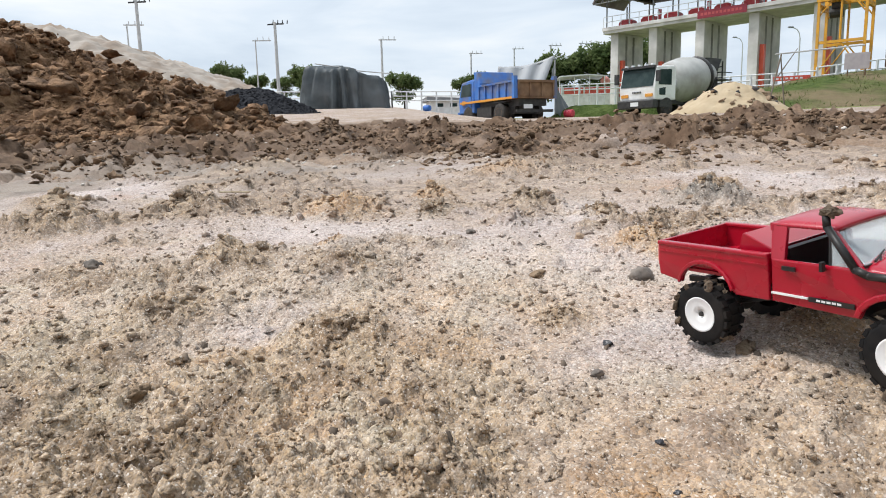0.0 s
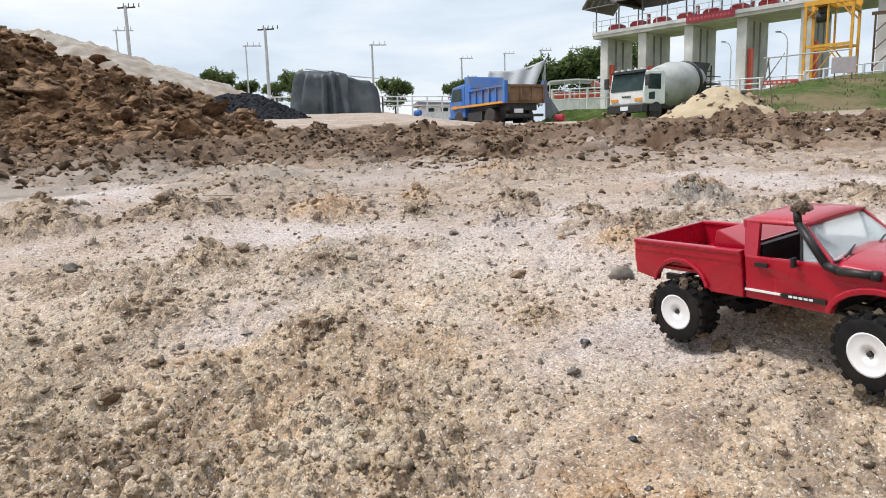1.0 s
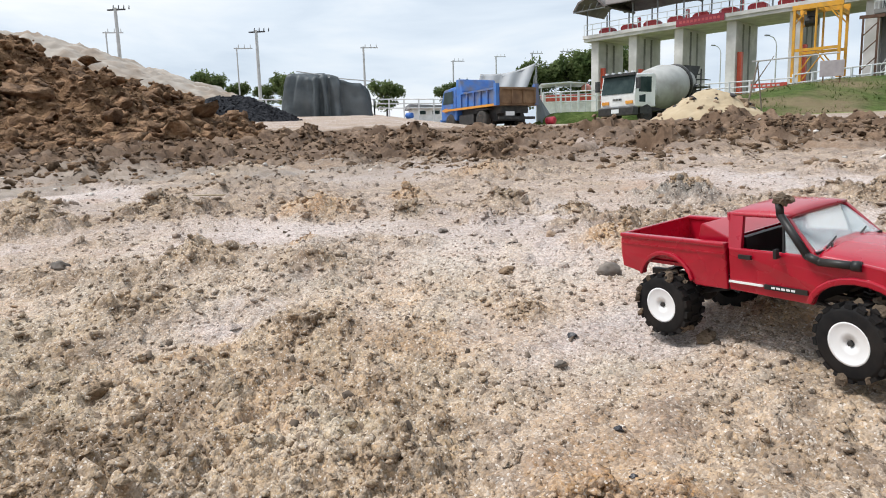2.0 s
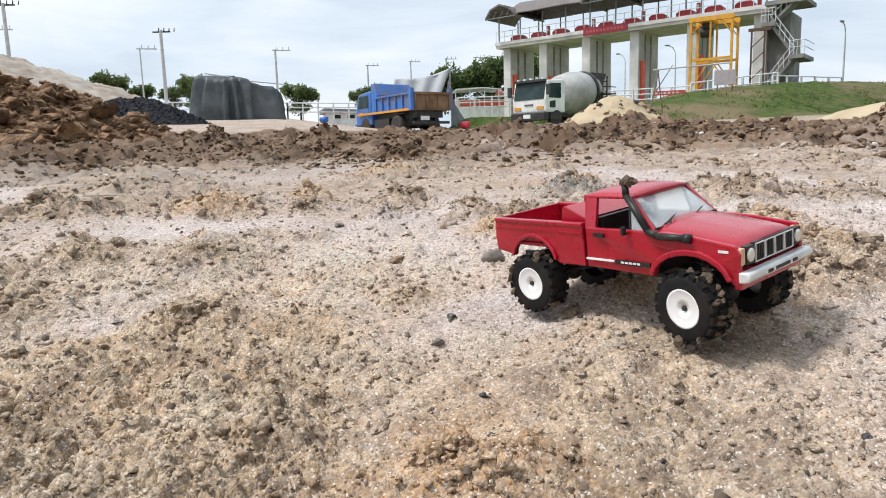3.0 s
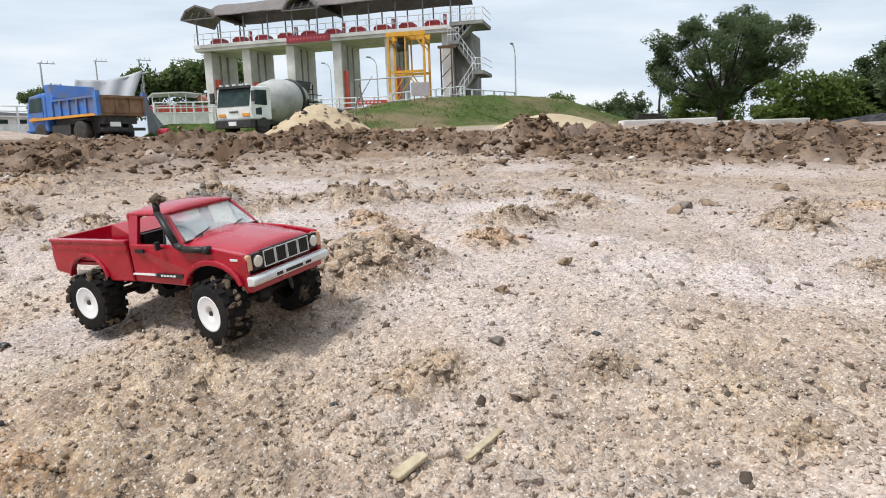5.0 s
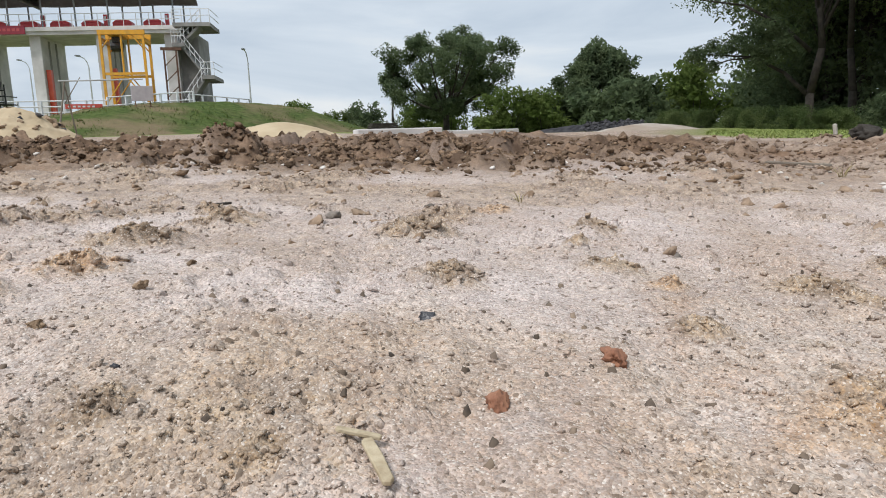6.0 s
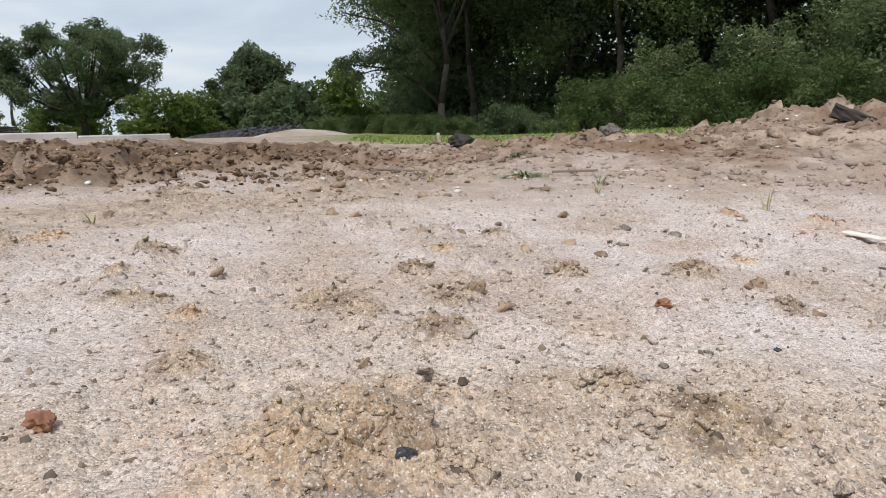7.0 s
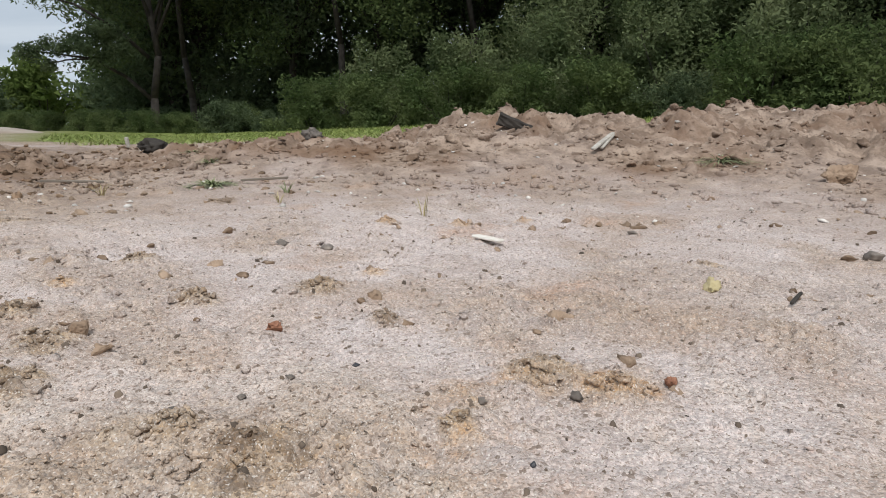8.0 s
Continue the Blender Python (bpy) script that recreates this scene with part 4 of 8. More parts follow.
def near_points(rs, n, reach, power):
    """Places round the camera's side of the site, denser close by."""
    t = rs.rand(n)
    r = 0.20 + reach * rs.rand(n) ** power
    az = np.radians(128 - 200 * rs.rand(n))
    return 0.33 * t + r * np.cos(az), 0.05 - 0.6 * t + r * np.sin(az)


def soil_crumbs(name, shapes, x, y, size, sink=0.35, smooth=False):
    """Loose crumbs of the ground's own soil."""
    ob = scatter(name, shapes, on_ground(x, y), size, M_GROUND, ground, sink, "", smooth)
    co = np.empty(len(ob.data.vertices) * 3, np.float32)
    ob.data.vertices.foreach_get("co", co)
    co = co.reshape(-1, 3).astype(float)
    return paint(ob, co[:, 0], co[:, 1])


def scatter_near():
    rs = np.random.RandomState(31)
    # grains everywhere, packed crumbs in the broken patches
    x, y = near_points(rs, 55000, 1.9, 1.4)
    rough = rough_mask(x, y)
    keep = rs.rand(len(x)) < 0.18 + 0.82 * rough
    x, y, rough = x[keep], y[keep], rough[keep]
    d = 0.8 + 0.5 * np.clip(np.hypot(x - 0.15, y + 0.25), 0, 1.6)
    size = (0.0008 + 0.0013 * rs.rand(len(x)) ** 2) * d
    soil_crumbs("soil_grains", NUBS, x, y, size, 0.1)
    x, y = near_points(rs, 75000, 1.8, 1.3)
    rough = rough_mask(x, y)
    keep = rs.rand(len(x)) < 0.008 + 0.95 * rough ** 1.8
    x, y, rough = x[keep], y[keep], rough[keep]
    d = 0.8 + 0.5 * np.clip(np.hypot(x - 0.15, y + 0.25), 0, 1.6)
    size = (0.0012 + 0.0030 * rs.rand(len(x)) ** 4) * d
    soil_crumbs("soil_crumbs", CRUMBS, x, y, size, 0.32)
    # larger crumbs on the heaps
    xs, ys, ss = [], [], []
    for cx, cy, hr, k in HEAPS:
        m = int(15 + 550 * hr) if k != "p" else 20
        a, d = rs.rand(m) * 6.283, hr * np.abs(rs.randn(m)) * 0.8
        xs.append(cx + d * np.cos(a))
        ys.append(cy + d * np.sin(a))
        ss.append(0.0018 + min(0.013, 0.15 * hr) * rs.rand(m) ** 4)
    x, y, size = np.concatenate(xs), np.concatenate(ys), np.concatenate(ss)
    # broken clods on the larger heaps
    hx, hy, hs = [], [], []
    for cx, cy, hr, k in HEAPS:
        if k not in "pc" and hr > 0.03:
            m = 26
            a, d = rs.rand(m) * 6.283, hr * np.abs(rs.randn(m)) * 0.55
            hx.append(cx + d * np.cos(a))
            hy.append(cy + d * np.sin(a))
            hs.append(np.minimum(0.014, hr * (0.05 + 0.26 * rs.rand(m) ** 3)))
    hx, hy, hs = np.concatenate(hx), np.concatenate(hy), np.concatenate(hs)
    soil_crumbs("heap_clods", BLOCKS, hx, hy, hs, 0.45)
    big = size > 0.0042
    soil_crumbs("soil_lumps", BLOCKS, x[big], y[big], size[big], 0.5, True)
    soil_crumbs("soil_bits", CRUMBS, x[~big], y[~big], size[~big], 0.4)
    # clumps of stuck crumbs
    x, y = near_points(rs, 9000, 2.2, 1.2)
    keep = rs.rand(len(x)) < rough_mask(x, y) ** 1.5 * sstep(0.0, 0.25, fbm(x, y, 9.0, 3))
    x, y = x[keep], y[keep]
    soil_crumbs("soil_clumps", BLOCKS, x, y, 0.003 + 0.008 * rs.rand(len(x)) ** 3, 0.55, True)
    # bits strewn over the flat sand up to the bank
    n = 8000
    r, az = 1.0 + 2.2 * rs.rand(n) ** 0.8, np.radians(115 - 175 * rs.rand(n))
    x, y = 0.2 + r * np.cos(az), -0.2 + r * np.sin(az)
    keep = rs.rand(n) < 0.25 + 0.75 * sstep(-0.1, 0.3, fbm(x, y, 2.5, 4))
    x, y = x[keep], y[keep]
    soil_crumbs("strewn_crumbs", NUBS, x, y, 0.002 + 0.009 * rs.rand(len(x)) ** 3, 0.3)
    x, y = x[:700], y[:700]
    scatter("strewn_clods", BLOCKS, on_ground(x, y), 0.004 + 0.014 * rs.rand(len(x)) ** 3, M_CLODS2, ground, 0.5)
    n = 9000
    r, az = 0.4 + 3.2 * rs.rand(n), np.radians(115 - 190 * rs.rand(n))
    x, y = 0.2 + r * np.cos(az), -0.2 + r * np.sin(az)
    size = 0.0009 + 0.0045 * rs.rand(n) ** 5
    scatter("dark_gravel", NUBS, on_ground(x, y), size, M_STONEMIX, ground, 0.4, smooth=False)


M_CLODS2 = mat("pale_clod", (0.20, 0.135, 0.09), (0.36, 0.265, 0.19), 0.95, 18, bump=0.8, bump_scale=60, bump_dist=0.02, island=0.3, coords="World", spec=0.2)
M_STONEMIX = mat("mixed_small_stones", (0.08, 0.062, 0.05), (0.20, 0.15, 0.11), 0.9, 40, island=0.45, coords="World", spec=0.3)
M_PALEPEBBLE = mat("pale_pebble", (0.46, 0.42, 0.38), (0.62, 0.58, 0.54), 0.85, 60, island=0.25, coords="World")
scatter_bank()
scatter_near()


# ---- levee and gate ----
def levee():
    """A grassed bank that runs past the gate: a crest line with slopes on both sides."""
    line = [(20.0, 38.0, 1.6), (25.0, 38.5, 2.7), (30.5, 40.0, 3.7), (38.0, 41.0, 4.2), (46.0, 40.8, 4.0), (51.0, 40.3, 2.5), (56.0, 39.0, 1.5), (80.0, 34.0, 1.0), (120.0, 15.0, 0.6)]
    px, py, pz = (np.array(c) for c in zip(*line))
    d = np.concatenate([[0], np.cumsum(np.hypot(np.diff(px), np.diff(py)))])
    s = np.linspace(0, d[-1], 220)
    w = np.linspace(-1, 1, 46)
    cx, cy, cz = np.interp(s, d, px), np.interp(s, d, py), np.interp(s, d, pz)
    tx, ty = np.gradient(cx), np.gradient(cy)
    ln = np.hypot(tx, ty)
    tx, ty = tx / ln, ty / ln
    S, W = np.meshgrid(np.arange(len(s)), w)
    S, W = S.ravel(), W.ravel()
    off = W * 11.0
    x, y = cx[S] - ty[S] * off, cy[S] + tx[S] * off
    g = base_height(x, y) - 0.3
    k = sstep(1.0, 0.14, np.abs(W))
    z = g + (cz[S] - g) * k + 0.22 * fbm(x, y, 0.5, 4) * k
    ob = raw("levee", np.stack([x, y, z], -1), grid_faces(len(s), len(w)), M_LEVEE)
    tagged(ob, "grassed earth bank with bare patches", "embankment", "", "structure")
    # blades on the near slope
    rs = np.random.RandomState(5)
    n = 24000
    q = rs.randint(0, len(x), n * 3)
    q = q[(W[q] < 0.2) & (s[S[q]] < 60)][:n]
    n = len(q)
    p = np.stack([x[q] + 0.35 * rs.randn(n), y[q] + 0.35 * rs.randn(n), z[q]], -1)
    bare = fbm(p[:, 0], p[:, 1], 0.25, 3) < 0.02
    p = p[bare]
    n = len(p)
    h, a, w = 0.02 + 0.11 * rs.rand(n) ** 2, rs.rand(n) * 6.283, 0.015 + 0.03 * rs.rand(n)
    e = np.stack([np.cos(a) * w, np.sin(a) * w, 0 * a], -1)
    t = np.stack([0.12 * rs.randn(n), 0.12 * rs.randn(n), h], -1)
    d = np.array([0, 0, 0.12])
    raw("grass", np.stack([p - e - d, p + e - d, p + t], 1).reshape(-1, 3), np.arange(3 * n).reshape(n, 3), M_LEVEEGRASS, ob, "uneven green grass", False, "stuff")
    return ob


M_LEVEEGRASS = mat("bank_grass_blades", (0.080, 0.112, 0.032), (0.14, 0.165, 0.058), 0.9, 0.6, island=0.35, coords="World", spec=0.05)


levee()
GATE = pose(25.4, 66.2, 0, 0, 0, -54.6)  # x along the gate, y away from the site
G0, G1, G2 = 4.0, 10.1, 10.66
BAY = 4.82
PIERS = (0.35, 4.52, 9.14, 13.86, 18.93, 24.25)


def build_gate():
    g = thing("sluice_gate", "grey concrete river sluice with red hoists under a brown roof", "sluice gate", GATE)
    bm = B()
    for i in range(6):
        x = PIERS[i]
        w = 0.85 if i < 5 else 1.0
        p = part("pier", box(B(), x, x + w, 0, 4.6, G0 - 3, G1), M_CONCRETE, g, "stained concrete pier")
        bevelled(p, 0.04)
        for k in (1.3, 2.6):
            part("slot", box(B(), x + w - 0.03, x + w + 0.012, k, k + 0.35, G0, G1 - 0.2), M_DARKCONC, p)
    bm.free()
    part("deck", box(B(), -0.2, BAY * 5 + 1.6, -0.5, 5.2, G1, G2), M_CONCRETE, g, "concrete bridge deck")
    part("nosing", box(B(), -0.25, BAY * 5 + 1.6, -0.62, -0.5, G2 - 0.28, G2 + 0.03), M_CONCRETE, g)
    for i in range(5):
        x = PIERS[i]
        if i != 2:
            part("gate_leaf", box(B(), x + 0.87, x + 1.22, 0.35, 0.75, G0, G0 + 3.5 - 0.5 * (i == 1)), M_GATERED, g, "orange-red steel gate guide")
        part("lower_beam", box(B(), x + 0.8, x + BAY, 3.0, 3.4, G0 - 0.2, G0 + 0.25), M_CONCRETE, g)
    # hoists on the deck, two to a bay
    for i in range(10):
        x = 0.9 + i * BAY / 2
        bm = B()
        box(bm, 0, 1.5, 0, 0.9, 0.18, 0.52)
        prism(bm, [(0.0, 0.52), (1.5, 0.52), (1.25, 0.70), (0.25, 0.70)], 0.05, 0.85)
        h = part("hoist", bm, M_HOIST, g, "red-painted gate hoist")
        h.matrix_basis = pose(x, 0.5, G2)
        bevelled(h, 0.04)
        part("plinth", box(B(), 0.1, 1.4, 0.05, 0.85, 0.0, 0.18), M_DARKMETAL, h)
        if i % 2 == 1:
            part("gauge_post", box(B(), 1.72, 2.0, 0.1, 0.35, 0.0, 1.15), M_HOIST, h)
            part("gauge_plate", box(B(), 1.78, 1.93, 0.05, 0.1, 0.65, 1.0), M_RAIL, h)
    # roof on posts, with a raised gable at both thirds
    for i in range(11):
        x = 0.0 + i * (BAY * 5 + 1.1) / 10
        for y in (-0.2, 3.4):
            part("roof_post", rod(B(), (x, y, G2), (x, y, G2 + 2.45), 0.07), M_STEEL, g)
    X1 = BAY * 5 + 2.2
    bm = B()
    n = 40
    rows = []
    for i in range(n + 1):
        x = 1.6 + (X1 - 1.6) * i / n
        rows.append([bm.verts.new((x, -1.2 + 5.2 * j / 8, G2 + 2.45 + 1.45 * (1 - abs(j / 4 - 1) ** 1.25) + 0.03 * math.sin(x * 9))) for j in range(9)])
    for a, b in zip(rows, rows[1:]):
        for j in range(8):
            bm.faces.new((a[j], a[j + 1], b[j + 1], b[j]))
    e = bmesh.ops.extrude_face_region(bm, geom=bm.faces[:])
    bmesh.ops.translate(bm, vec=(0, 0, 0.08), verts=[v for v in e["geom"] if isinstance(v, bmesh.types.BMVert)])
    part("roof", bm, M_ROOF, g, "brown curved metal roof")
    for x0 in (-0.7, 9.8):
        bm = B()
        prism(bm, [(x0, 2.75), (x0 + 0.6, 3.55), (x0 + 1.7, 3.95), (x0 + 2.8, 3.6), (x0 + 3.7, 2.75), (x0 + 3.6, 2.62), (x0 + 2.7, 3.45), (x0 + 1.7, 3.78), (x0 + 0.7, 3.4), (x0 + 0.1, 2.62)], -1.7, 3.8, lambda x, y, z: (x, y, G2 - 0.45 + z))
        part("gable_roof", bm, M_ROOF, g, "arched brown gable")
        bm = B()
        for k in range(5):
            rod(bm, (x0 + 0.2 + 0.75 * k, -1.6, G2 + 2.2), (x0 + 0.6 + 0.75 * k, -1.6, G2 + 2.8), 0.035, seg=5)
        rod(bm, (x0, -1.6, G2 + 2.2), (x0 + 3.6, -1.6, G2 + 2.2), 0.05, seg=5)
        part("truss", bm, M_STEEL, g)
    # rail along the deck
    bm = B()
    for z in (0.55, 1.05):
        rod(bm, (-0.2, -0.45, G2 + z), (X1 - 0.6, -0.45, G2 + z), 0.03, seg=6)
    for i in range(26):
        x = -0.2 + i * 0.98
        rod(bm, (x, -0.45, G2), (x, -0.45, G2 + 1.05), 0.03, seg=6)
    part("deck_rail", bm, M_RAIL, g, "thin white handrail")
    s = part("name_board", box(B(), BAY * 2 + 0.0, BAY * 2 + 4.3, -0.72, -0.63, G2 - 0.5, G2 + 0.15), mat("dark_red_board", (0.22, 0.015, 0.03), (0.27, 0.02, 0.04), 0.5, 4), g, "dark red sign board with a row of letters")
    letters = mat("faded_red_letters", (0.45, 0.08, 0.08))
    for k in range(11):
        x = BAY * 2 + 0.3 + k * 0.34
        part("letter_bar", box(B(), x, x + 0.22, -0.735, -0.721, G2 - 0.27, G2 - 0.06), letters, s)
    # stair tower
    t = BAY * 5 + 1.0
    part("tower_wall", box(B(), t, t + 1.7, 0.6, 4.6, G0 - 3, G1), M_DARKCONC, g, "dark concrete stair tower wall")
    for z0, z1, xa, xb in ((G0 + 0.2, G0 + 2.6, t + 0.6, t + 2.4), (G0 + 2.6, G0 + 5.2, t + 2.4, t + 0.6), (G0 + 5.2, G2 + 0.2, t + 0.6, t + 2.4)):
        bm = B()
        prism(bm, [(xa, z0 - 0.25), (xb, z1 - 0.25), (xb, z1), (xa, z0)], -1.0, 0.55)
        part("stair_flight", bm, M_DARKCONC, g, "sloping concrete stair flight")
        bm = B()
        for k in (0.5, 1.0):
            rod(bm, (xa, -1.0, z0 + k), (xb, -1.0, z1 + k), 0.03, seg=6)
        for k in range(6):
            f = k / 5
            x, z = xa + (xb - xa) * f, z0 + (z1 - z0) * f
            rod(bm, (x, -1.0, z), (x, -1.0, z + 1.0), 0.025, seg=6)
        part("stair_rail", bm, M_RAIL, g)
    for z, xa, xb in ((G0 + 2.6, t + 2.1, t + 3.1), (G0 + 5.2, t + 0.0, t + 1.0), (G2 + 0.1, t + 0.2, t + 3.1)):
        part("landing", box(B(), xa, xb, -1.2, 2.6, z - 0.3, z), M_DARKCONC, g)
        bm = B()
        for k in (0.55, 1.05):
            rod(bm, (xa, -1.15, z + k), (xb, -1.15, z + k), 0.03, seg=6)
            rod(bm, (xb, -1.15, z + k), (xb, 2.5, z + k), 0.03, seg=6)
        for k in range(5):
            x = xa + (xb - xa) * k / 4
            rod(bm, (x, -1.15, z), (x, -1.15, z + 1.05), 0.025, seg=6)
        part("landing_rail", bm, M_RAIL, g)
    return g


build_gate()


def gantry():
    """A yellow stop-log gantry on the gate's near side."""
    g = thing("gantry_crane", "yellow lattice gantry crane with a hoist", "crane", pose(33.7, 46.5, 4.1, 0, 0, -50))
    H = 5.25
    for x in (0.0, 3.0):
        for y in (0.0, 2.2):
            part("leg", box(B(), x - 0.09, x + 0.09, y - 0.09, y + 0.09, 0, H), M_YELLOW, g)
    for y in (0.0, 2.2):
        part("top_beam", box(B(), -0.15, 3.15, y - 0.12, y + 0.12, H, H + 0.34), M_YELLOW, g)
        part("cross_beam", box(B(), 0.1, 2.9, y - 0.07, y + 0.07, 2.3, 2.5), M_YELLOW, g)
        bm = B()
        rod(bm, (0, y, 0.2), (1.5, y, 2.3), 0.05, seg=6)
        rod(bm, (3, y, 0.2), (1.5, y, 2.3), 0.05, seg=6)
        rod(bm, (0, y, 4.2), (0.8, y, H), 0.05, seg=6)
        rod(bm, (3, y, 4.2), (2.2, y, H), 0.05, seg=6)
        rod(bm, (1.45, y, 2.4), (1.45, y, H), 0.08, seg=6)
        part("brace", bm, M_YELLOW, g)
    for x in (0.0, 3.0):
        part("side_beam", box(B(), x - 0.12, x + 0.12, 0.1, 2.1, H - 0.5, H - 0.2), M_YELLOW, g)
    part("trolley", box(B(), 0.5, 1.5, 0.15, 2.05, H - 0.02, H + 0.24), M_YELLOW, g)
    part("hoist_block", box(rod(B(), (0.5, 1.1, H - 0.7), (1.3, 1.1, H - 0.7), 0.38, seg=12), 0.6, 1.2, 0.8, 1.4, H - 0.4, H + 0.1), M_DARKMETAL, g, "black hoist block")
    return g


gantry()


def frame_mast(x, y, z, h):
    """A narrow rusty steel frame beside the gantry."""
    t = thing("steel_mast", "narrow rust-brown steel frame with cross braces", "mast", pose(x, y, z, 0, 0, -40))
    for k in (0.0, 0.9):
        part("post", box(B(), k - 0.07, k + 0.07, -0.07, 0.07, -0.8, h), M_RUSTMAST, t)
    part("head_beam", box(B(), -0.25, 1.3, -0.1, 0.1, h, h + 0.22), M_RUSTMAST, t)
    for k in range(3):
        part("brace", rod(B(), (0.0, 0, h * (0.1 + 0.3 * k)), (0.9, 0, h * (0.32 + 0.3 * k)), 0.04, seg=6), M_RUSTMAST, t)
    return t


M_RUSTMAST = mat("rusty_steel", (0.09, 0.045, 0.03), (0.15, 0.08, 0.05), 0.8, 4)
frame_mast(37.5, 44.3, 4.4, 4.0)


# ---- things of the site, far ----
def gz(x, y):
    return float(base_height(np.array([float(x)]), np.array([float(y)]))[0])


M_BLUE = mat("faded_blue_paint", (0.035, 0.13, 0.44), (0.06, 0.19, 0.52), 0.45, 2.0, c3=(0.16, 0.15, 0.15), scale3=1.6, amount3=0.75)
M_RUSTY = mat("rusty_steel", (0.17, 0.095, 0.05), (0.26, 0.16, 0.09), 0.8, 3.0, c3=(0.10, 0.06, 0.04), scale3=2.0, amount3=0.6)
M_ORANGEST = mat("orange_strip", (0.62, 0.25, 0.03), (0.68, 0.32, 0.05), 0.5, 3)
M_WINDOW = mat("dark_window_glass", (0.02, 0.035, 0.035), (0.04, 0.06, 0.06), 0.2, 2, spec=0.15)
M_WHITECAB = mat("white_cab_paint", (0.78, 0.79, 0.79), (0.86, 0.86, 0.86), 0.4, 2, c3=(0.4, 0.37, 0.33), scale3=1.2, amount3=0.35)
M_DRUM = mat("cement_drum", (0.36, 0.36, 0.345), (0.47, 0.47, 0.45), 0.55, 1.4, c3=(0.25, 0.235, 0.21), scale3=0.8, amount3=0.8)
M_TARP = mat("dark_tarpaulin", (0.045, 0.056, 0.062), (0.085, 0.10, 0.108), 0.6, 1.4, c3=(0.14, 0.15, 0.155), scale3=0.6, amount3=0.5)
M_TARPGREY = mat("grey_tarpaulin", (0.33, 0.345, 0.36), (0.44, 0.45, 0.46), 0.6, 1.2, c3=(0.24, 0.24, 0.24), scale3=1.2, amount3=0.5)
M_TYRE = mat("lorry_tyre", (0.018, 0.017, 0.016), (0.05, 0.042, 0.036), 0.85, 5)
M_BARREL = mat("red_drum_paint", (0.42, 0.02, 0.045), (0.5, 0.04, 0.06), 0.4, 4)
M_BLUEPL = mat("blue_plastic", (0.02, 0.11, 0.42), (0.03, 0.15, 0.5), 0.4, 4)
M_WHITEPLAST = mat("white_sheet", (0.66, 0.68, 0.70), (0.76, 0.78, 0.79), 0.5, 2)
M_REDPANEL = mat("red_panel", (0.55, 0.07, 0.05), (0.62, 0.11, 0.07), 0.5, 3)


def lorry_wheel(parent, x, y, r=0.48, w=0.28):
    o = part("wheel", lathe(B(), [(r * 0.55, -w / 2), (r * 0.93, -w / 2), (r, -w * 0.35), (r, w * 0.35), (r * 0.93, w / 2), (r * 0.55, w / 2)], 28), M_TYRE, parent, "", True)
    o.matrix_basis = pose(x, y, r)
    part("rim", lathe(B(), [(r * 0.1, w * 0.3), (r * 0.3, w * 0.42), (r * 0.5, w * 0.40), (r * 0.57, w * 0.52), (r * 0.57, -w * 0.3), (r * 0.1, -w * 0.3)], 20), M_RUSTY, o, "", True)
    return o


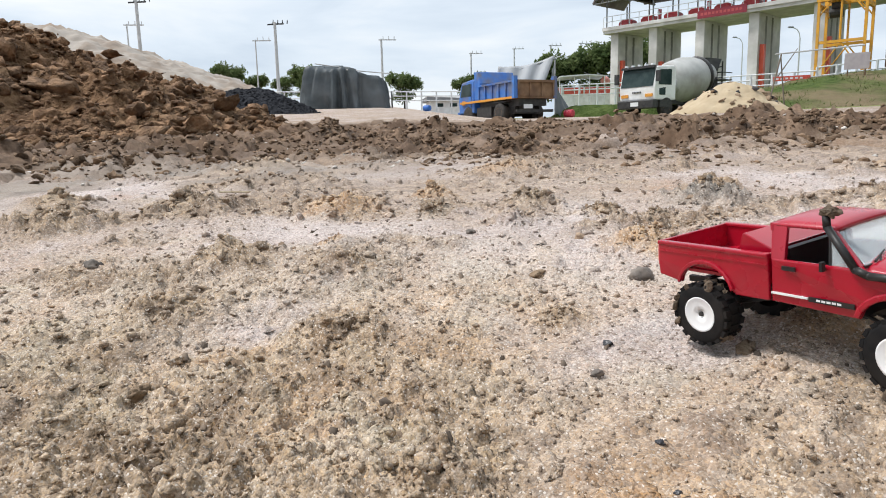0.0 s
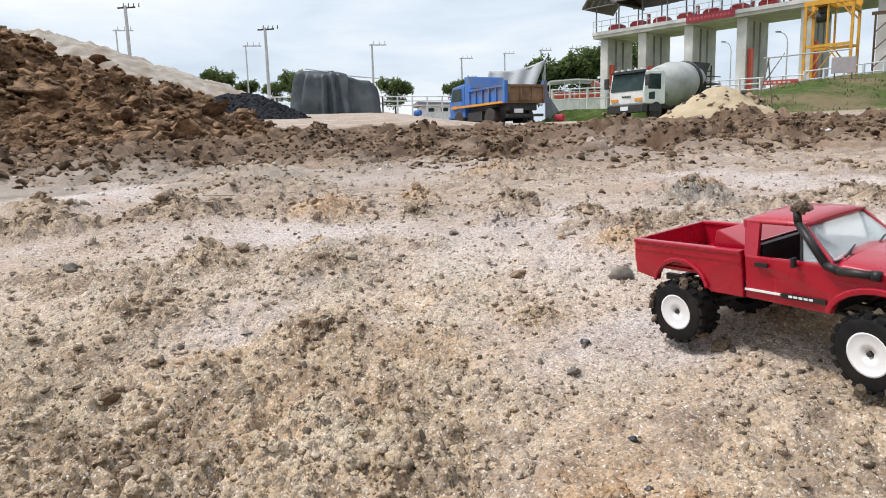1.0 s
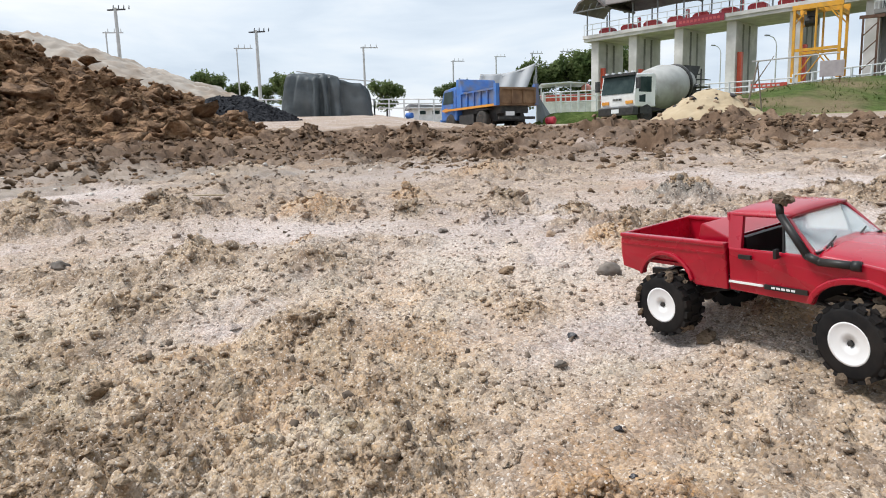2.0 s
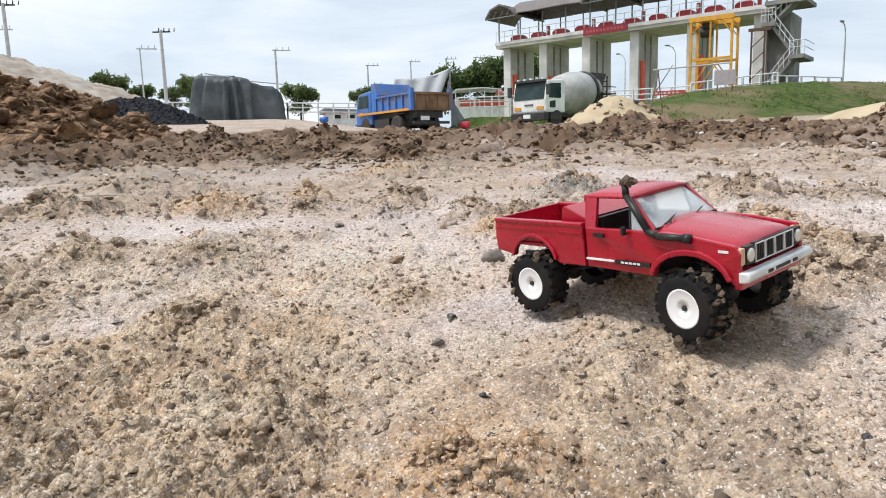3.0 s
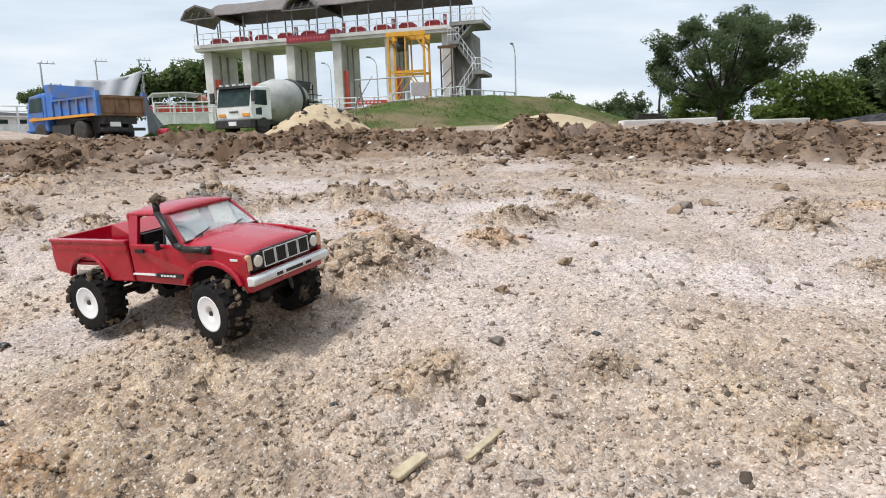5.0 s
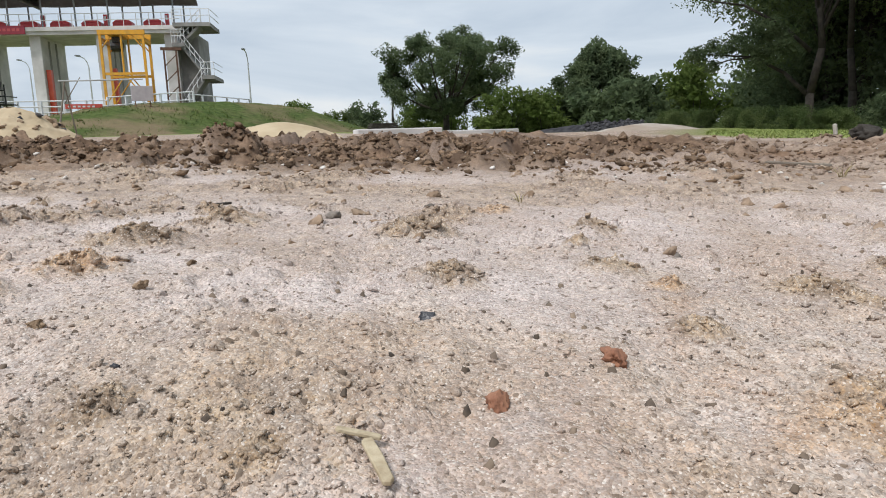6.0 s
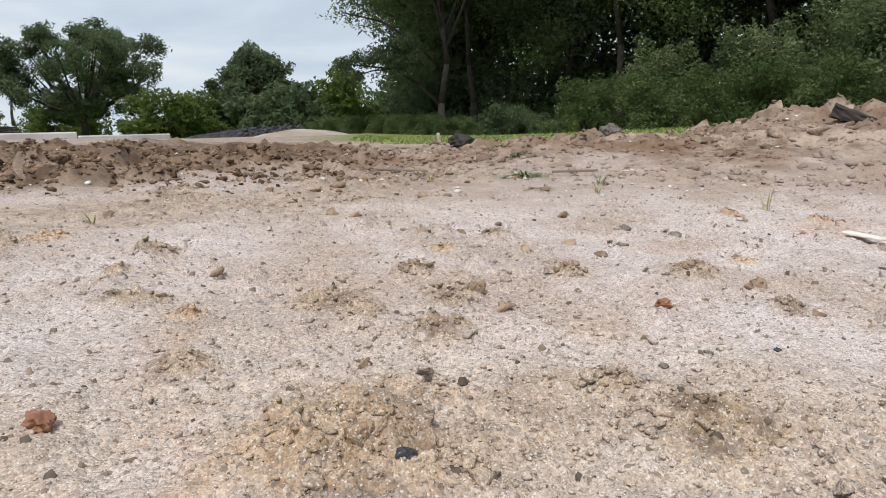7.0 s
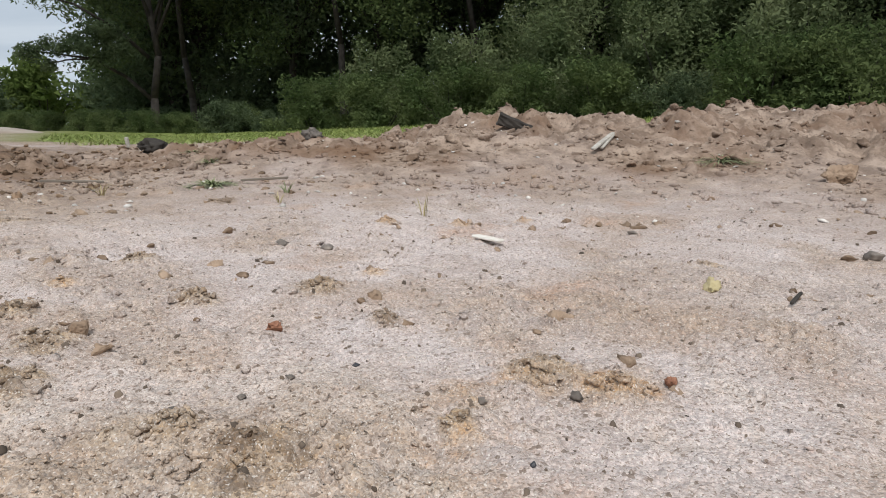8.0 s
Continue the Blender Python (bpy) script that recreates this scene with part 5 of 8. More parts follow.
def dump_truck(m):
    t = thing("dump_truck", "old blue dump truck with a rusty tailgate", "dump truck", m)
    for x, y in ((1.75, 0.88), (1.75, -0.88), (-1.35, 0.92), (-1.35, -0.92), (-1.35, 0.6), (-1.35, -0.6)):
        lorry_wheel(t, x, y)
    part("chassis", box(box(box(B(), -2.5, 2.5, 0.35, 0.5, 0.62, 0.85), -2.5, 2.5, -0.5, -0.35, 0.62, 0.85), -2.2, -0.4, -0.7, 0.7, 0.45, 0.8), M_DARKMETAL, t)
    cab = [(1.15, 0.62), (2.75, 0.62), (2.80, 1.30), (2.45, 2.15), (1.30, 2.25), (1.15, 2.15)]
    c = bevelled(part("cab", prism(B(), cab, -0.98, 0.98), M_BLUE, t, "faded blue cab"), 0.07)
    for s in (-1, 1):
        part("side_window", prism(B(), [(1.45, 1.45), (2.55, 1.45), (2.35, 2.02), (1.45, 2.05)], s * 0.97, s * 0.992), M_WINDOW, c)
        part("door_seam", box(B(), 1.38, 1.40, min(s * .97, s * .988), max(s * .97, s * .988), 0.75, 2.05), M_DARKMETAL, c)
        part("cab_emblem", box(B(), 2.05, 2.4, min(s * .97, s * .990), max(s * .97, s * .990), 1.05, 1.25), M_ORANGEST, c)
    part("windscreen", prism(B(), [(2.79, 1.38), (2.81, 1.38), (2.50, 2.08), (2.48, 2.08)], -0.85, 0.85), M_WINDOW, c)
    part("front_bumper", box(B(), 2.7, 2.9, -0.98, 0.98, 0.45, 0.72), M_BLUE, t)
    # sun-faded headboard behind the cab
    bevelled(part("headboard", prism(B(), [(0.55, 1.1), (1.08, 1.1), (1.08, 2.55), (0.75, 2.55), (0.50, 2.0)], -1.0, 1.0), M_BLUE, t, "tall blue headboard"), 0.04)
    # bed: side boards with ribs
    part("bed_floor", box(B(), -2.75, 0.55, -1.02, 1.02, 1.10, 1.20), M_RUSTY, t)
    for s in (-1, 1):
        y0, y1 = sorted((s * 1.02, s * 0.95))
        b = part("side_board", box(B(), -2.7, 0.52, y0, y1, 1.20, 1.80), M_BLUE, t, "blue side board with ribs")
        for k in range(6):
            x = -2.65 + k * 0.62
            part("rib", box(B(), x, x + 0.09, min(s * 1.02, s * 1.09), max(s * 1.02, s * 1.09), 1.20, 1.80), M_BLUE, b)
        part("top_rail", box(B(), -2.7, 0.52, min(s * 0.94, s * 1.10), max(s * 0.94, s * 1.10), 1.80, 1.88), M_BLUE, b)
        part("edge_strip", box(B(), -2.7, 2.4, min(s * 1.025, s * 1.095), max(s * 1.025, s * 1.095), 1.09, 1.19), M_ORANGEST, b, "orange reflective strip")
        part("corner_post", box(B(), -2.80, -2.60, min(s * 0.94, s * 1.12), max(s * 0.94, s * 1.12), 1.1, 2.05), M_BLUE, b)
    tg = part("tailgate", box(B(), -2.80, -2.72, -0.94, 0.94, 1.20, 1.84), M_RUSTY, t, "rust-brown ribbed tailgate")
    for k in range(4):
        y = -0.94 + 0.6 * k
        part("rib", box(B(), -2.86, -2.80, y, y + 0.08, 1.20, 1.84), M_RUSTY, tg)
    part("top_rail", box(B(), -2.88, -2.80, -0.94, 0.94, 1.78, 1.88), M_RUSTY, tg)
    # dark blocks that fill the truck's underside
    part("underframe", box(box(B(), -2.55, 1.0, -0.72, 0.72, 0.78, 1.09), -0.5, 0.9, -0.95, 0.95, 0.40, 0.85), M_DARKMETAL, t, "dark underframe and tank")
    part("mudguard", box(B(), -1.95, -0.75, 0.62, 1.04, 0.98, 1.02), M_DARKMETAL, t)
    part("tail_bar", box(B(), -2.75, -2.65, -0.95, 0.95, 0.5, 0.62), M_DARKMETAL, t)
    part("plate", box(B(), -2.77, -2.75, 0.15, 0.6, 0.66, 0.84), M_WHITEPLAST, t)
    return t


dump_truck(pose(8.55, 38.4, gz(8.55, 38.4) - 0.35, 0, 0, 108) @ Matrix.Scale(1.2, 4))


def mixer_truck(m):
    t = thing("concrete_mixer_truck", "white concrete mixer truck with a grey cement-stained drum", "mixer truck", m)
    for x in (2.3, -1.0, -2.2):
        for s in (-1, 1):
            lorry_wheel(t, x, s * 1.0, 0.5, 0.3)
    part("chassis", box(box(B(), -3.2, 3.0, 0.35, 0.5, 0.7, 0.95), -3.2, 3.0, -0.5, -0.35, 0.7, 0.95), M_DARKMETAL, t)
    cab = [(1.55, 0.85), (3.28, 0.85), (3.32, 1.50), (3.10, 2.55), (1.75, 2.62), (1.55, 2.5)]
    c = bevelled(part("cab", prism(B(), cab, -1.14, 1.14), M_WHITECAB, t, "white lorry cab"), 0.07)
    part("windscreen", prism(B(), [(3.325, 1.55), (3.345, 1.55), (3.14, 2.48), (3.12, 2.48)], -1.03, 1.03), M_WINDOW, c, "dark windscreen")
    part("sun_visor", box(B(), 3.10, 3.30, -1.05, 1.05, 2.48, 2.60), M_DARKMETAL, c)
    for s in (-1, 1):
        part("side_window", prism(B(), [(1.95, 1.62), (3.02, 1.62), (2.90, 2.38), (1.95, 2.42)], s * 1.13, s * 1.153), M_WINDOW, c)
        part("lower_window", prism(B(), [(2.45, 1.10), (2.95, 1.10), (2.95, 1.42), (2.45, 1.5)], s * 1.13, s * 1.153), M_WINDOW, c)
        mi = part("mirror", box(B(), 3.25, 3.38, min(s * 1.22, s * 1.45), max(s * 1.22, s * 1.45), 1.75, 2.3), M_DARKMETAL, c)
        part("marker_strip", box(B(), 3.29, 3.34, min(s * 0.55, s * 1.0), max(s * 0.55, s * 1.0), 1.02, 1.18), M_ORANGEST, c, "yellow marker strip")
        part("step", box(B(), 2.0, 2.9, min(s * 1.0, s * 1.16), max(s * 1.0, s * 1.16), 0.5, 0.85), M_DARKMETAL, c)
    bevelled(part("bumper", box(B(), 3.05, 3.48, -1.16, 1.16, 0.42, 0.86), M_DARKMETAL, t, "black front bumper"), 0.05)
    part("plate", box(B(), 3.48, 3.50, -0.25, 0.25, 0.55, 0.76), M_WHITEPLAST, t)
    for k in range(5):
        part("roof_lamp", box(B(), 3.05, 3.2, -0.9 + 0.42 * k, -0.78 + 0.42 * k, 2.61, 2.70), M_WHITEPLAST, c)
    for k in range(6):
        part("cab_letter", box(B(), 3.325, 3.335, -0.28 + 0.1 * k, -0.21 + 0.1 * k, 1.22, 1.31), M_DARKMETAL, c)
    d = part("drum", lathe(B(), [(0.45, 2.25), (0.85, 2.1), (1.18, 1.1), (1.25, 0.2), (1.15, -0.6), (0.75, -1.9), (0.55, -2.3), (0.3, -2.3)], 40), M_DRUM, t, "pear-shaped grey drum", True)
    d.matrix_basis = pose(-0.75, 0, 2.05, 0, 0, -90) @ pose(0, 0, 0, -11, 0, 0)
    part("drum_ring", lathe(B(), [(1.02, -0.98), (1.12, -0.98), (1.12, -1.16), (0.98, -1.16)], 40), M_DARKMETAL, d, "", True)
    part("drum_frame", prism(B(), [(-2.9, 0.95), (-2.3, 0.95), (-2.5, 2.2), (-2.75, 2.2)], -0.75, 0.75), M_DARKMETAL, t)
    h = part("hopper", prism(B(), [(-3.0, 2.55), (-2.2, 2.55), (-1.9, 3.25), (-3.35, 3.25)], -0.6, 0.6), M_DARKMETAL, t, "dark charging hopper")
    bm = B()
    for s in (-1, 1):
        rod(bm, (-3.3, s * 0.7, 0.9), (-3.3, s * 0.7, 3.1), 0.045, seg=6)
    for k in range(7):
        rod(bm, (-3.3, -0.7, 1.0 + 0.3 * k), (-3.3, 0.7, 1.0 + 0.3 * k), 0.035, seg=6)
    part("ladder", bm, M_DARKMETAL, t)
    part("platform", box(box(B(), -3.5, -2.6, 0.6, 1.2, 2.0, 2.06), -3.5, -2.6, 1.16, 1.2, 2.4, 2.45), M_DARKMETAL, t)
    part("chute", prism(B(), [(-3.6, 1.2), (-3.0, 2.3), (-2.9, 2.25), (-3.5, 1.1)], -0.25, 0.25), M_DARKMETAL, t)
    part("water_tank", rod(B(), (1.2, -0.9, 1.6), (1.2, 0.9, 1.6), 0.33, seg=18), M_DRUM, t, "", True)
    return t


mixer_truck(pose(17.75, 36.0, gz(17.75, 36.0) - 0.2, 0, 0, 208))


def tarp_hut(x, y):
    z0 = gz(x, y)
    t = thing("tarp_covered_stack", "square stack under a dark grey tarpaulin with folds", "covered stack", pose(x, y, z0 - 0.1))
    nu, nv = 120, 26
    u, v = np.meshgrid(np.linspace(0, 1, nu), np.linspace(0, 1, nv))
    u, v = u.ravel(), v.ravel()
    # walk round a rounded box; the upper rows close over the top
    a = u * 2 * np.pi
    ca, sa = np.cos(a), np.sin(a)
    k = (np.abs(ca) ** 5 + np.abs(sa) ** 5) ** (-1 / 5)
    rx, ry = 2.25 * k * ca, 1.5 * k * sa
    hgt = 2.46 - 0.42 * sstep(-0.6, 2.4, rx) + 0.12 * np.sin(rx * 2.3 + 0.6)
    wall = np.clip(v / 0.62, 0, 1)
    inw = np.clip((v - 0.62) / 0.38, 0, 1)
    fold = 0.22 * np.sin(a * 15 + 2.5 * np.sin(a * 4)) * (1 - 0.6 * wall) + 0.12 * np.sin(a * 31 + wall * 2) * (0.4 + 0.6 * np.sin(a * 3) ** 2) + 0.22 * fbm(a * 3, v * 1.5, 1.2, 3)
    s = (1.07 - 0.11 * wall) * (1 - inw) + fold * (1 - inw) * 0.75
    z = hgt * wall ** 0.9 + 0.14 * np.sin(inw * np.pi / 2) - 0.1 * np.exp(-((wall - 1) / 0.1) ** 2) * (inw < 0.01)
    raw("tarpaulin", np.stack([rx * s, ry * s, z], -1), grid_faces(nu, nv), M_TARP, t)
    for k, (p, q) in enumerate((((-1.7, -0.9, 2.75), (0.8, -1.2, 2.35)), ((0.2, -1.4, 2.32), (2.9, -1.2, 2.08)), ((-2.3, -1.0, 2.45), (-1.0, -1.0, 2.42)))):
        part("roof_pole", rod(B(), p, q, 0.035, 0.03, 8), M_POLE, t)
    part("timber_stack", box(B(), -1.95, 1.95, -1.25, 1.25, 0, 1.75), M_TARP, t)
    return t


tarp_hut(-0.5, 43.6)


def tent(x, y):
    t = thing("tarp_tent", "ridge tent of grey tarpaulin with a dark torn side", "tent", pose(x, y, gz(x, y), 0, 0, -8))
    n = 24
    u, v = np.meshgrid(np.linspace(0, 1, n), np.linspace(0, 1, n))
    u, v = u.ravel(), v.ravel()
    X = -1.9 + 3.5 * u * (0.75 + 0.25 * v) + 0.6 * v
    Z = 0.4 + (2.8 + 0.6 * u) * v - 0.12 * np.sin(u * np.pi * 3) * (1 - v) - 0.25 * np.sin(u * np.pi) * v
    Y = -1.4 + 1.4 * v + 0.08 * np.sin(u * 19)
    ob = raw("front_sheet", np.stack([X, Y, Z], -1), grid_faces(n, n), M_TARPGREY, t, "pale grey front sheet")
    md = ob.modifiers.new("thick", "SOLIDIFY")
    md.thickness = 0.02
    X2 = 1.6 + 0.6 * v + (1 - v) * (0.4 + 1.5 * u)
    Z2 = 0.1 + 3.5 * v * (1 - 0.35 * u) + 0.1 * np.sin(u * 15)
    Y2 = -1.4 + 1.4 * v + 2.0 * u
    ob = raw("end_sheet", np.stack([X2 - 0.5 * v * 0, Y2, Z2], -1), grid_faces(n, n), M_TARP, t, "dark torn end sheet")
    md = ob.modifiers.new("thick", "SOLIDIFY")
    md.thickness = 0.02
    part("ridge_pole", rod(B(), (-1.4, 0, 2.6), (2.5, 0, 3.7), 0.04), M_POLE, t)
    for px, pz in ((-1.3, 2.6), (2.2, 3.6)):
        part("tent_pole", rod(B(), (px, 0.05, 0), (px, 0.05, pz), 0.04), M_POLE, t)
    return t


tent(10.3, 41.6)


def barrel(x, y, material, label, r=0.29, h=0.85, tip=False):
    t = thing("barrel", label, "barrel", pose(x, y, gz(x, y) + (r if tip else 0), 90 if tip else 0, 0, 40))
    part("shell", lathe(B(), [(r * 0.9, 0), (r, 0.02), (r, h * 0.33), (r * 1.04, h * 0.35), (r, h * 0.37), (r, h * 0.64), (r * 1.04, h * 0.66), (r, h * 0.68), (r, h - 0.02), (r * 0.9, h)], 20, pose(0, 0, 0, 90, 0, 0)), material, t, "", True)
    return t


barrel(11.25, 35.4, M_BARREL, "bright red barrel lying by the dump truck", 0.2, 0.5, True)
barrel(4.9, 47.0, M_BLUEPL, "blue plastic barrel on the pale sand", 0.2, 0.5, True)


def pole(x, y, zb, zt, kind, r=0.13, face=0.0, group="poles along the road"):
    """kind: wires (cross-arm with pins), tee (light cross-arm), lamp (bent arm with a lamp)."""
    h = zt - zb
    names = {"wires": ("utility_pole", "pale concrete utility pole with a dark cross-arm", "utility pole"),
             "tee": ("utility_pole", "thin grey utility pole with a light cross-arm", "utility pole"),
             "lamp": ("street_lamp", "tall grey street lamp with a curved arm", "street lamp")}[kind]
    t = thing(names[0], names[1], names[2], pose(x, y, zb, 0, 0, face), group)
    part("post", rod(B(), (0, 0, -0.5), (0, 0, h), r, r * 0.7, 10), M_POLE, t)
    if kind == "wires":
        part("cross_arm", box(B(), -0.25, 1.15, -0.05, 0.05, h - 0.22, h - 0.11, pose(0, 0, 0, 0, -3, 0)), M_DARKMETAL, t)
        for k in range(4):
            xx = -0.15 + 0.4 * k
            part("insulator", rod(B(), (xx, 0, h - 0.11), (xx + 0.04, 0, h + 0.2), 0.05, 0.03, 8), M_DARKMETAL, t)
    elif kind == "tee":
        part("cross_arm", box(B(), -0.3, 1.6, -0.05, 0.05, h - 0.16, h - 0.06), M_POLE, t)
        for k in range(3):
            part("insulator", rod(B(), (0.2 + 0.6 * k, 0, h - 0.08), (0.2 + 0.6 * k, 0, h + 0.28), 0.05, 0.03, 8), M_POLE, t)
    else:
        bm = B()
        pts = [(0, 0, h), (-0.12, 0, h + 0.5), (-0.5, 0, h + 0.95), (-1.2, 0, h + 1.15)]
        for a, b in zip(pts, pts[1:]):
            rod(bm, a, b, 0.05, seg=6)
        part("arm", bm, M_POLE, t)
        bevelled(part("lamp_head", box(B(), -1.75, -1.1, -0.13, 0.13, h + 1.08, h + 1.24), M_STEEL, t), 0.03)
    return t


pole(-17.1, 59.6, 5.0, 12.0, "wires", 0.17)
pole(-6.4, 61.7, 3.2, 10.6, "wires", 0.17)
pole(3.35, 75.0, 4.0, 11.1, "tee", 0.15)
pole(-9.8, 74.4, 4.5, 11.0, "tee", 0.09)
pole(-21.7, 71.9, 6.0, 12.2, "tee", 0.09)
pole(16.4, 93.6, 6.0, 11.9, "tee", 0.14)
pole(25.7, 107.0, 7.0, 14.2, "tee", 0.14)
pole(28.4, 96.0, 6.5, 13.2, "tee", 0.16)
pole(31.5, 92.0, 6.5, 12.9, "tee", 0.10)
pole(-14.5, 80.0, 5.5, 8.2, "tee", 0.09)
pole(54.3, 51.8, 4.6, 9.6, "lamp", 0.10, 30, "street lamps by the gate")
pole(51.5, 74.0, 6.0, 10.8, "lamp", 0.10, 10, "street lamps by the gate")
pole(56.5, 94.0, 7.0, 12.6, "lamp", 0.10, 10, "street lamps by the gate")


def fence(a, b, zt, label, rails=3, posts=8, h=1.1, name="guard_rail"):
    ax, ay, bx, by = *a, *b
    t = thing(name, label, "guard rail", pose(ax, ay, zt[0] - h), "white rails along the road")
    d = Vector((bx - ax, by - ay, zt[1] - zt[0]))
    for k in range(rails):
        z = h * (k + 1) / rails
        part("rail", rod(B(), (0, 0, z), (d.x, d.y, z + d.z), 0.045, seg=6), M_RAIL, t)
    for k in range(posts):
        f = k / (posts - 1)
        part("post", box(B(), d.x * f - 0.06, d.x * f + 0.06, d.y * f - 0.06, d.y * f + 0.06, -0.8 + d.z * f, h + 0.03 + d.z * f), M_RAIL, t)
    return t


fence((-8.5, 57.5), (3.3, 58.0), (4.45, 4.33), "long white steel rail beside the road", 2, 9)
fence((3.3, 58.0), (12.0, 56.5), (4.33, 4.12), "long white steel rail beside the road", 3, 8)
fence((15.5, 49.6), (24.0, 46.4), (4.0, 4.05), "white pipe railing in front of the gate", 3, 8)
fence((24.0, 46.4), (30.2, 41.5), (4.05, 4.1), "white pipe railing in front of the gate", 3, 7)
fence((30.2, 41.5), (35.2, 38.9), (4.3, 4.75), "white pipe railing on the levee", 2, 6)
fence((38.0, 42.5), (45.0, 43.0), (4.95, 4.85), "white pipe railing on the levee", 2, 6)


def sign_board(x, y, z):
    t = thing("sign_board", "faded pinkish sign board on two posts", "sign board", pose(x, y, z, 0, 0, -35))
    bevelled(part("board", box(B(), -0.65, 0.65, -0.03, 0.03, 0.75, 1.7), mat("faded_board", (0.42, 0.36, 0.38), (0.5, 0.44, 0.45), 0.6, 3), t), 0.01)
    for s in (-0.45, 0.45):
        part("post", rod(B(), (s, 0.06, -0.6), (s, 0.06, 1.6), 0.04), M_RUSTY, t)
    return t


sign_board(29.9, 37.6, 3.05)


def barrier_board(ax, ay, bx, by, z):
    L = math.hypot(bx - ax, by - ay)
    t = thing("barrier_board", "long low orange-red barrier board by the gate", "barrier", pose(ax, ay, z, 0, 0, math.degrees(math.atan2(by - ay, bx - ax))))
    part("board", box(B(), 0, L, -0.03, 0.03, 0.0, 0.3), M_REDPANEL, t)
    for k in range(4):
        part("post", box(B(), L * k / 3 - 0.04, L * k / 3 + 0.04, 0.03, 0.09, -1.6, 0.3), M_RAIL, t)
    for k in range(6):
        part("letter_bar", box(B(), 0.15 + 0.28 * k, 0.32 + 0.28 * k, -0.036, -0.03, 0.09, 0.2), M_RAIL, t)
    return t


barrier_board(27.6, 42.2, 29.4, 41.0, 3.5)


def tripod(x, y):
    z = gz(x, y)
    t = thing("wooden_trestle", "weathered tripod of bent poles with a long bar", "trestle", pose(x, y, z))
    part("leg", rod(B(), (-0.35, 0, 0), (0.15, 0, 2.15), 0.035, 0.03), M_BARKPALE, t)
    part("leg", rod(B(), (0.55, 0.2, 0), (0.12, 0, 2.1), 0.03, 0.025), M_BARKPALE, t)
    part("leg", rod(B(), (0.1, 0.7, 0), (0.13, 0, 2.1), 0.03, 0.025), M_BARKPALE, t)
    part("branch", rod(B(), (0.05, 0, 1.3), (0.75, -0.1, 2.35), 0.025, 0.015), M_BARKPALE, t)
    part("bar", rod(B(), (-0.1, 0, 2.15), (2.9, -1.0, 2.35), 0.03), M_POLE, t)
    return t


tripod(16.6, 25.2)


def roadside_hall(x, y, z):
    t = thing("roadside_building", "low open building with a white curved roof and red panels", "building", pose(x, y, z, 0, 0, -12))
    bm = B()
    prism(bm, [(0, 1.9), (0.3, 2.2), (3.5, 2.35), (5.5, 2.15), (5.5, 2.05), (3.5, 2.2), (0.3, 2.05), (0, 1.8)], 0, 5)
    part("roof", bm, M_WHITEPLAST, t, "white sheet roof")
    part("wall", box(B(), 0.2, 10.0, 1.0, 4.8, -2, 1.0), M_WHITECAB, t)
    for k in range(4):
        part("red_panel", box(B(), -1.5 + k * 2.4, 0.7 + k * 2.4, 0.85, 0.95, 0.2, 0.9), M_REDPANEL, t, "red panel")
    for k in range(4):
        part("post", rod(B(), (0.3 + 1.7 * k, 0.1, -2), (0.3 + 1.7 * k, 0.1, 2.1), 0.06), M_RAIL, t)
    bm = B()
    bmesh.ops.create_uvsphere(bm, u_segments=20, v_segments=10, radius=0.55, matrix=Matrix.LocRotScale((5.6, 1.0, 1.6), None, (1.0, 1.0, 0.9)))
    part("awning", bm, mat("pink_awning", (0.52, 0.20, 0.17), (0.58, 0.26, 0.22)), t, "faded pink rounded awning", True)
    return t


roadside_hall(23.4, 76.6, 4.9)


def low_shed(x, y, z, w, h, label):
    t = thing("roadside_shed", label, "shed", pose(x, y, z))
    part("wall", box(B(), 0, w, 0, 4, -2, h), M_WHITECAB, t)
    part("roof", prism(B(), [(-0.4, h), (w + 0.4, h), (w + 0.4, h + 0.15), (-0.4, h + 0.5)], -0.5, 4.5), M_STEEL, t, "grey sheet roof")
    for k in range(4):
        part("window", box(B(), w * (0.1 + 0.23 * k), w * (0.22 + 0.23 * k), -0.03, 0.03, h * 0.35, h * 0.75), M_WINDOW, t)
    return t


low_shed(8.8, 78.0, 3.6, 7.0, 1.0, "low pale shed behind the rails")


def concrete_slabs():
    for k, (ax, ay, bx, by, z, h) in enumerate(((22.2, 15.5, 25.1, 13.3, 0.58, 0.40), (25.12, 13.28, 28.0, 11.1, 0.42, 0.42))):
        L = math.hypot(bx - ax, by - ay)
        ob = part("concrete_kerb_wall", box(B(), 0, L, -0.35, 0.35, -0.4, h), M_CONCRETE)
        bevelled(ob, 0.04)
        ob.matrix_world = pose(ax, ay, z, 0, 0, math.degrees(math.atan2(by - ay, bx - ax)))
        tagged(ob, "low pale concrete wall beyond the dug earth", "wall", "concrete wall pieces")
    t = thing("plank_stack", "low stack of dark weathered planks", "plank stack", pose(28.7, 18.4, gz(28.7, 18.4), 0, 0, -35))
    for k in range(5):
        part("plank", box(B(), -0.9 + 0.05 * k, 0.9 - 0.08 * k, -0.3, 0.3, 0.10 * k, 0.10 * k + 0.08), M_BARK, t)


concrete_slabs()


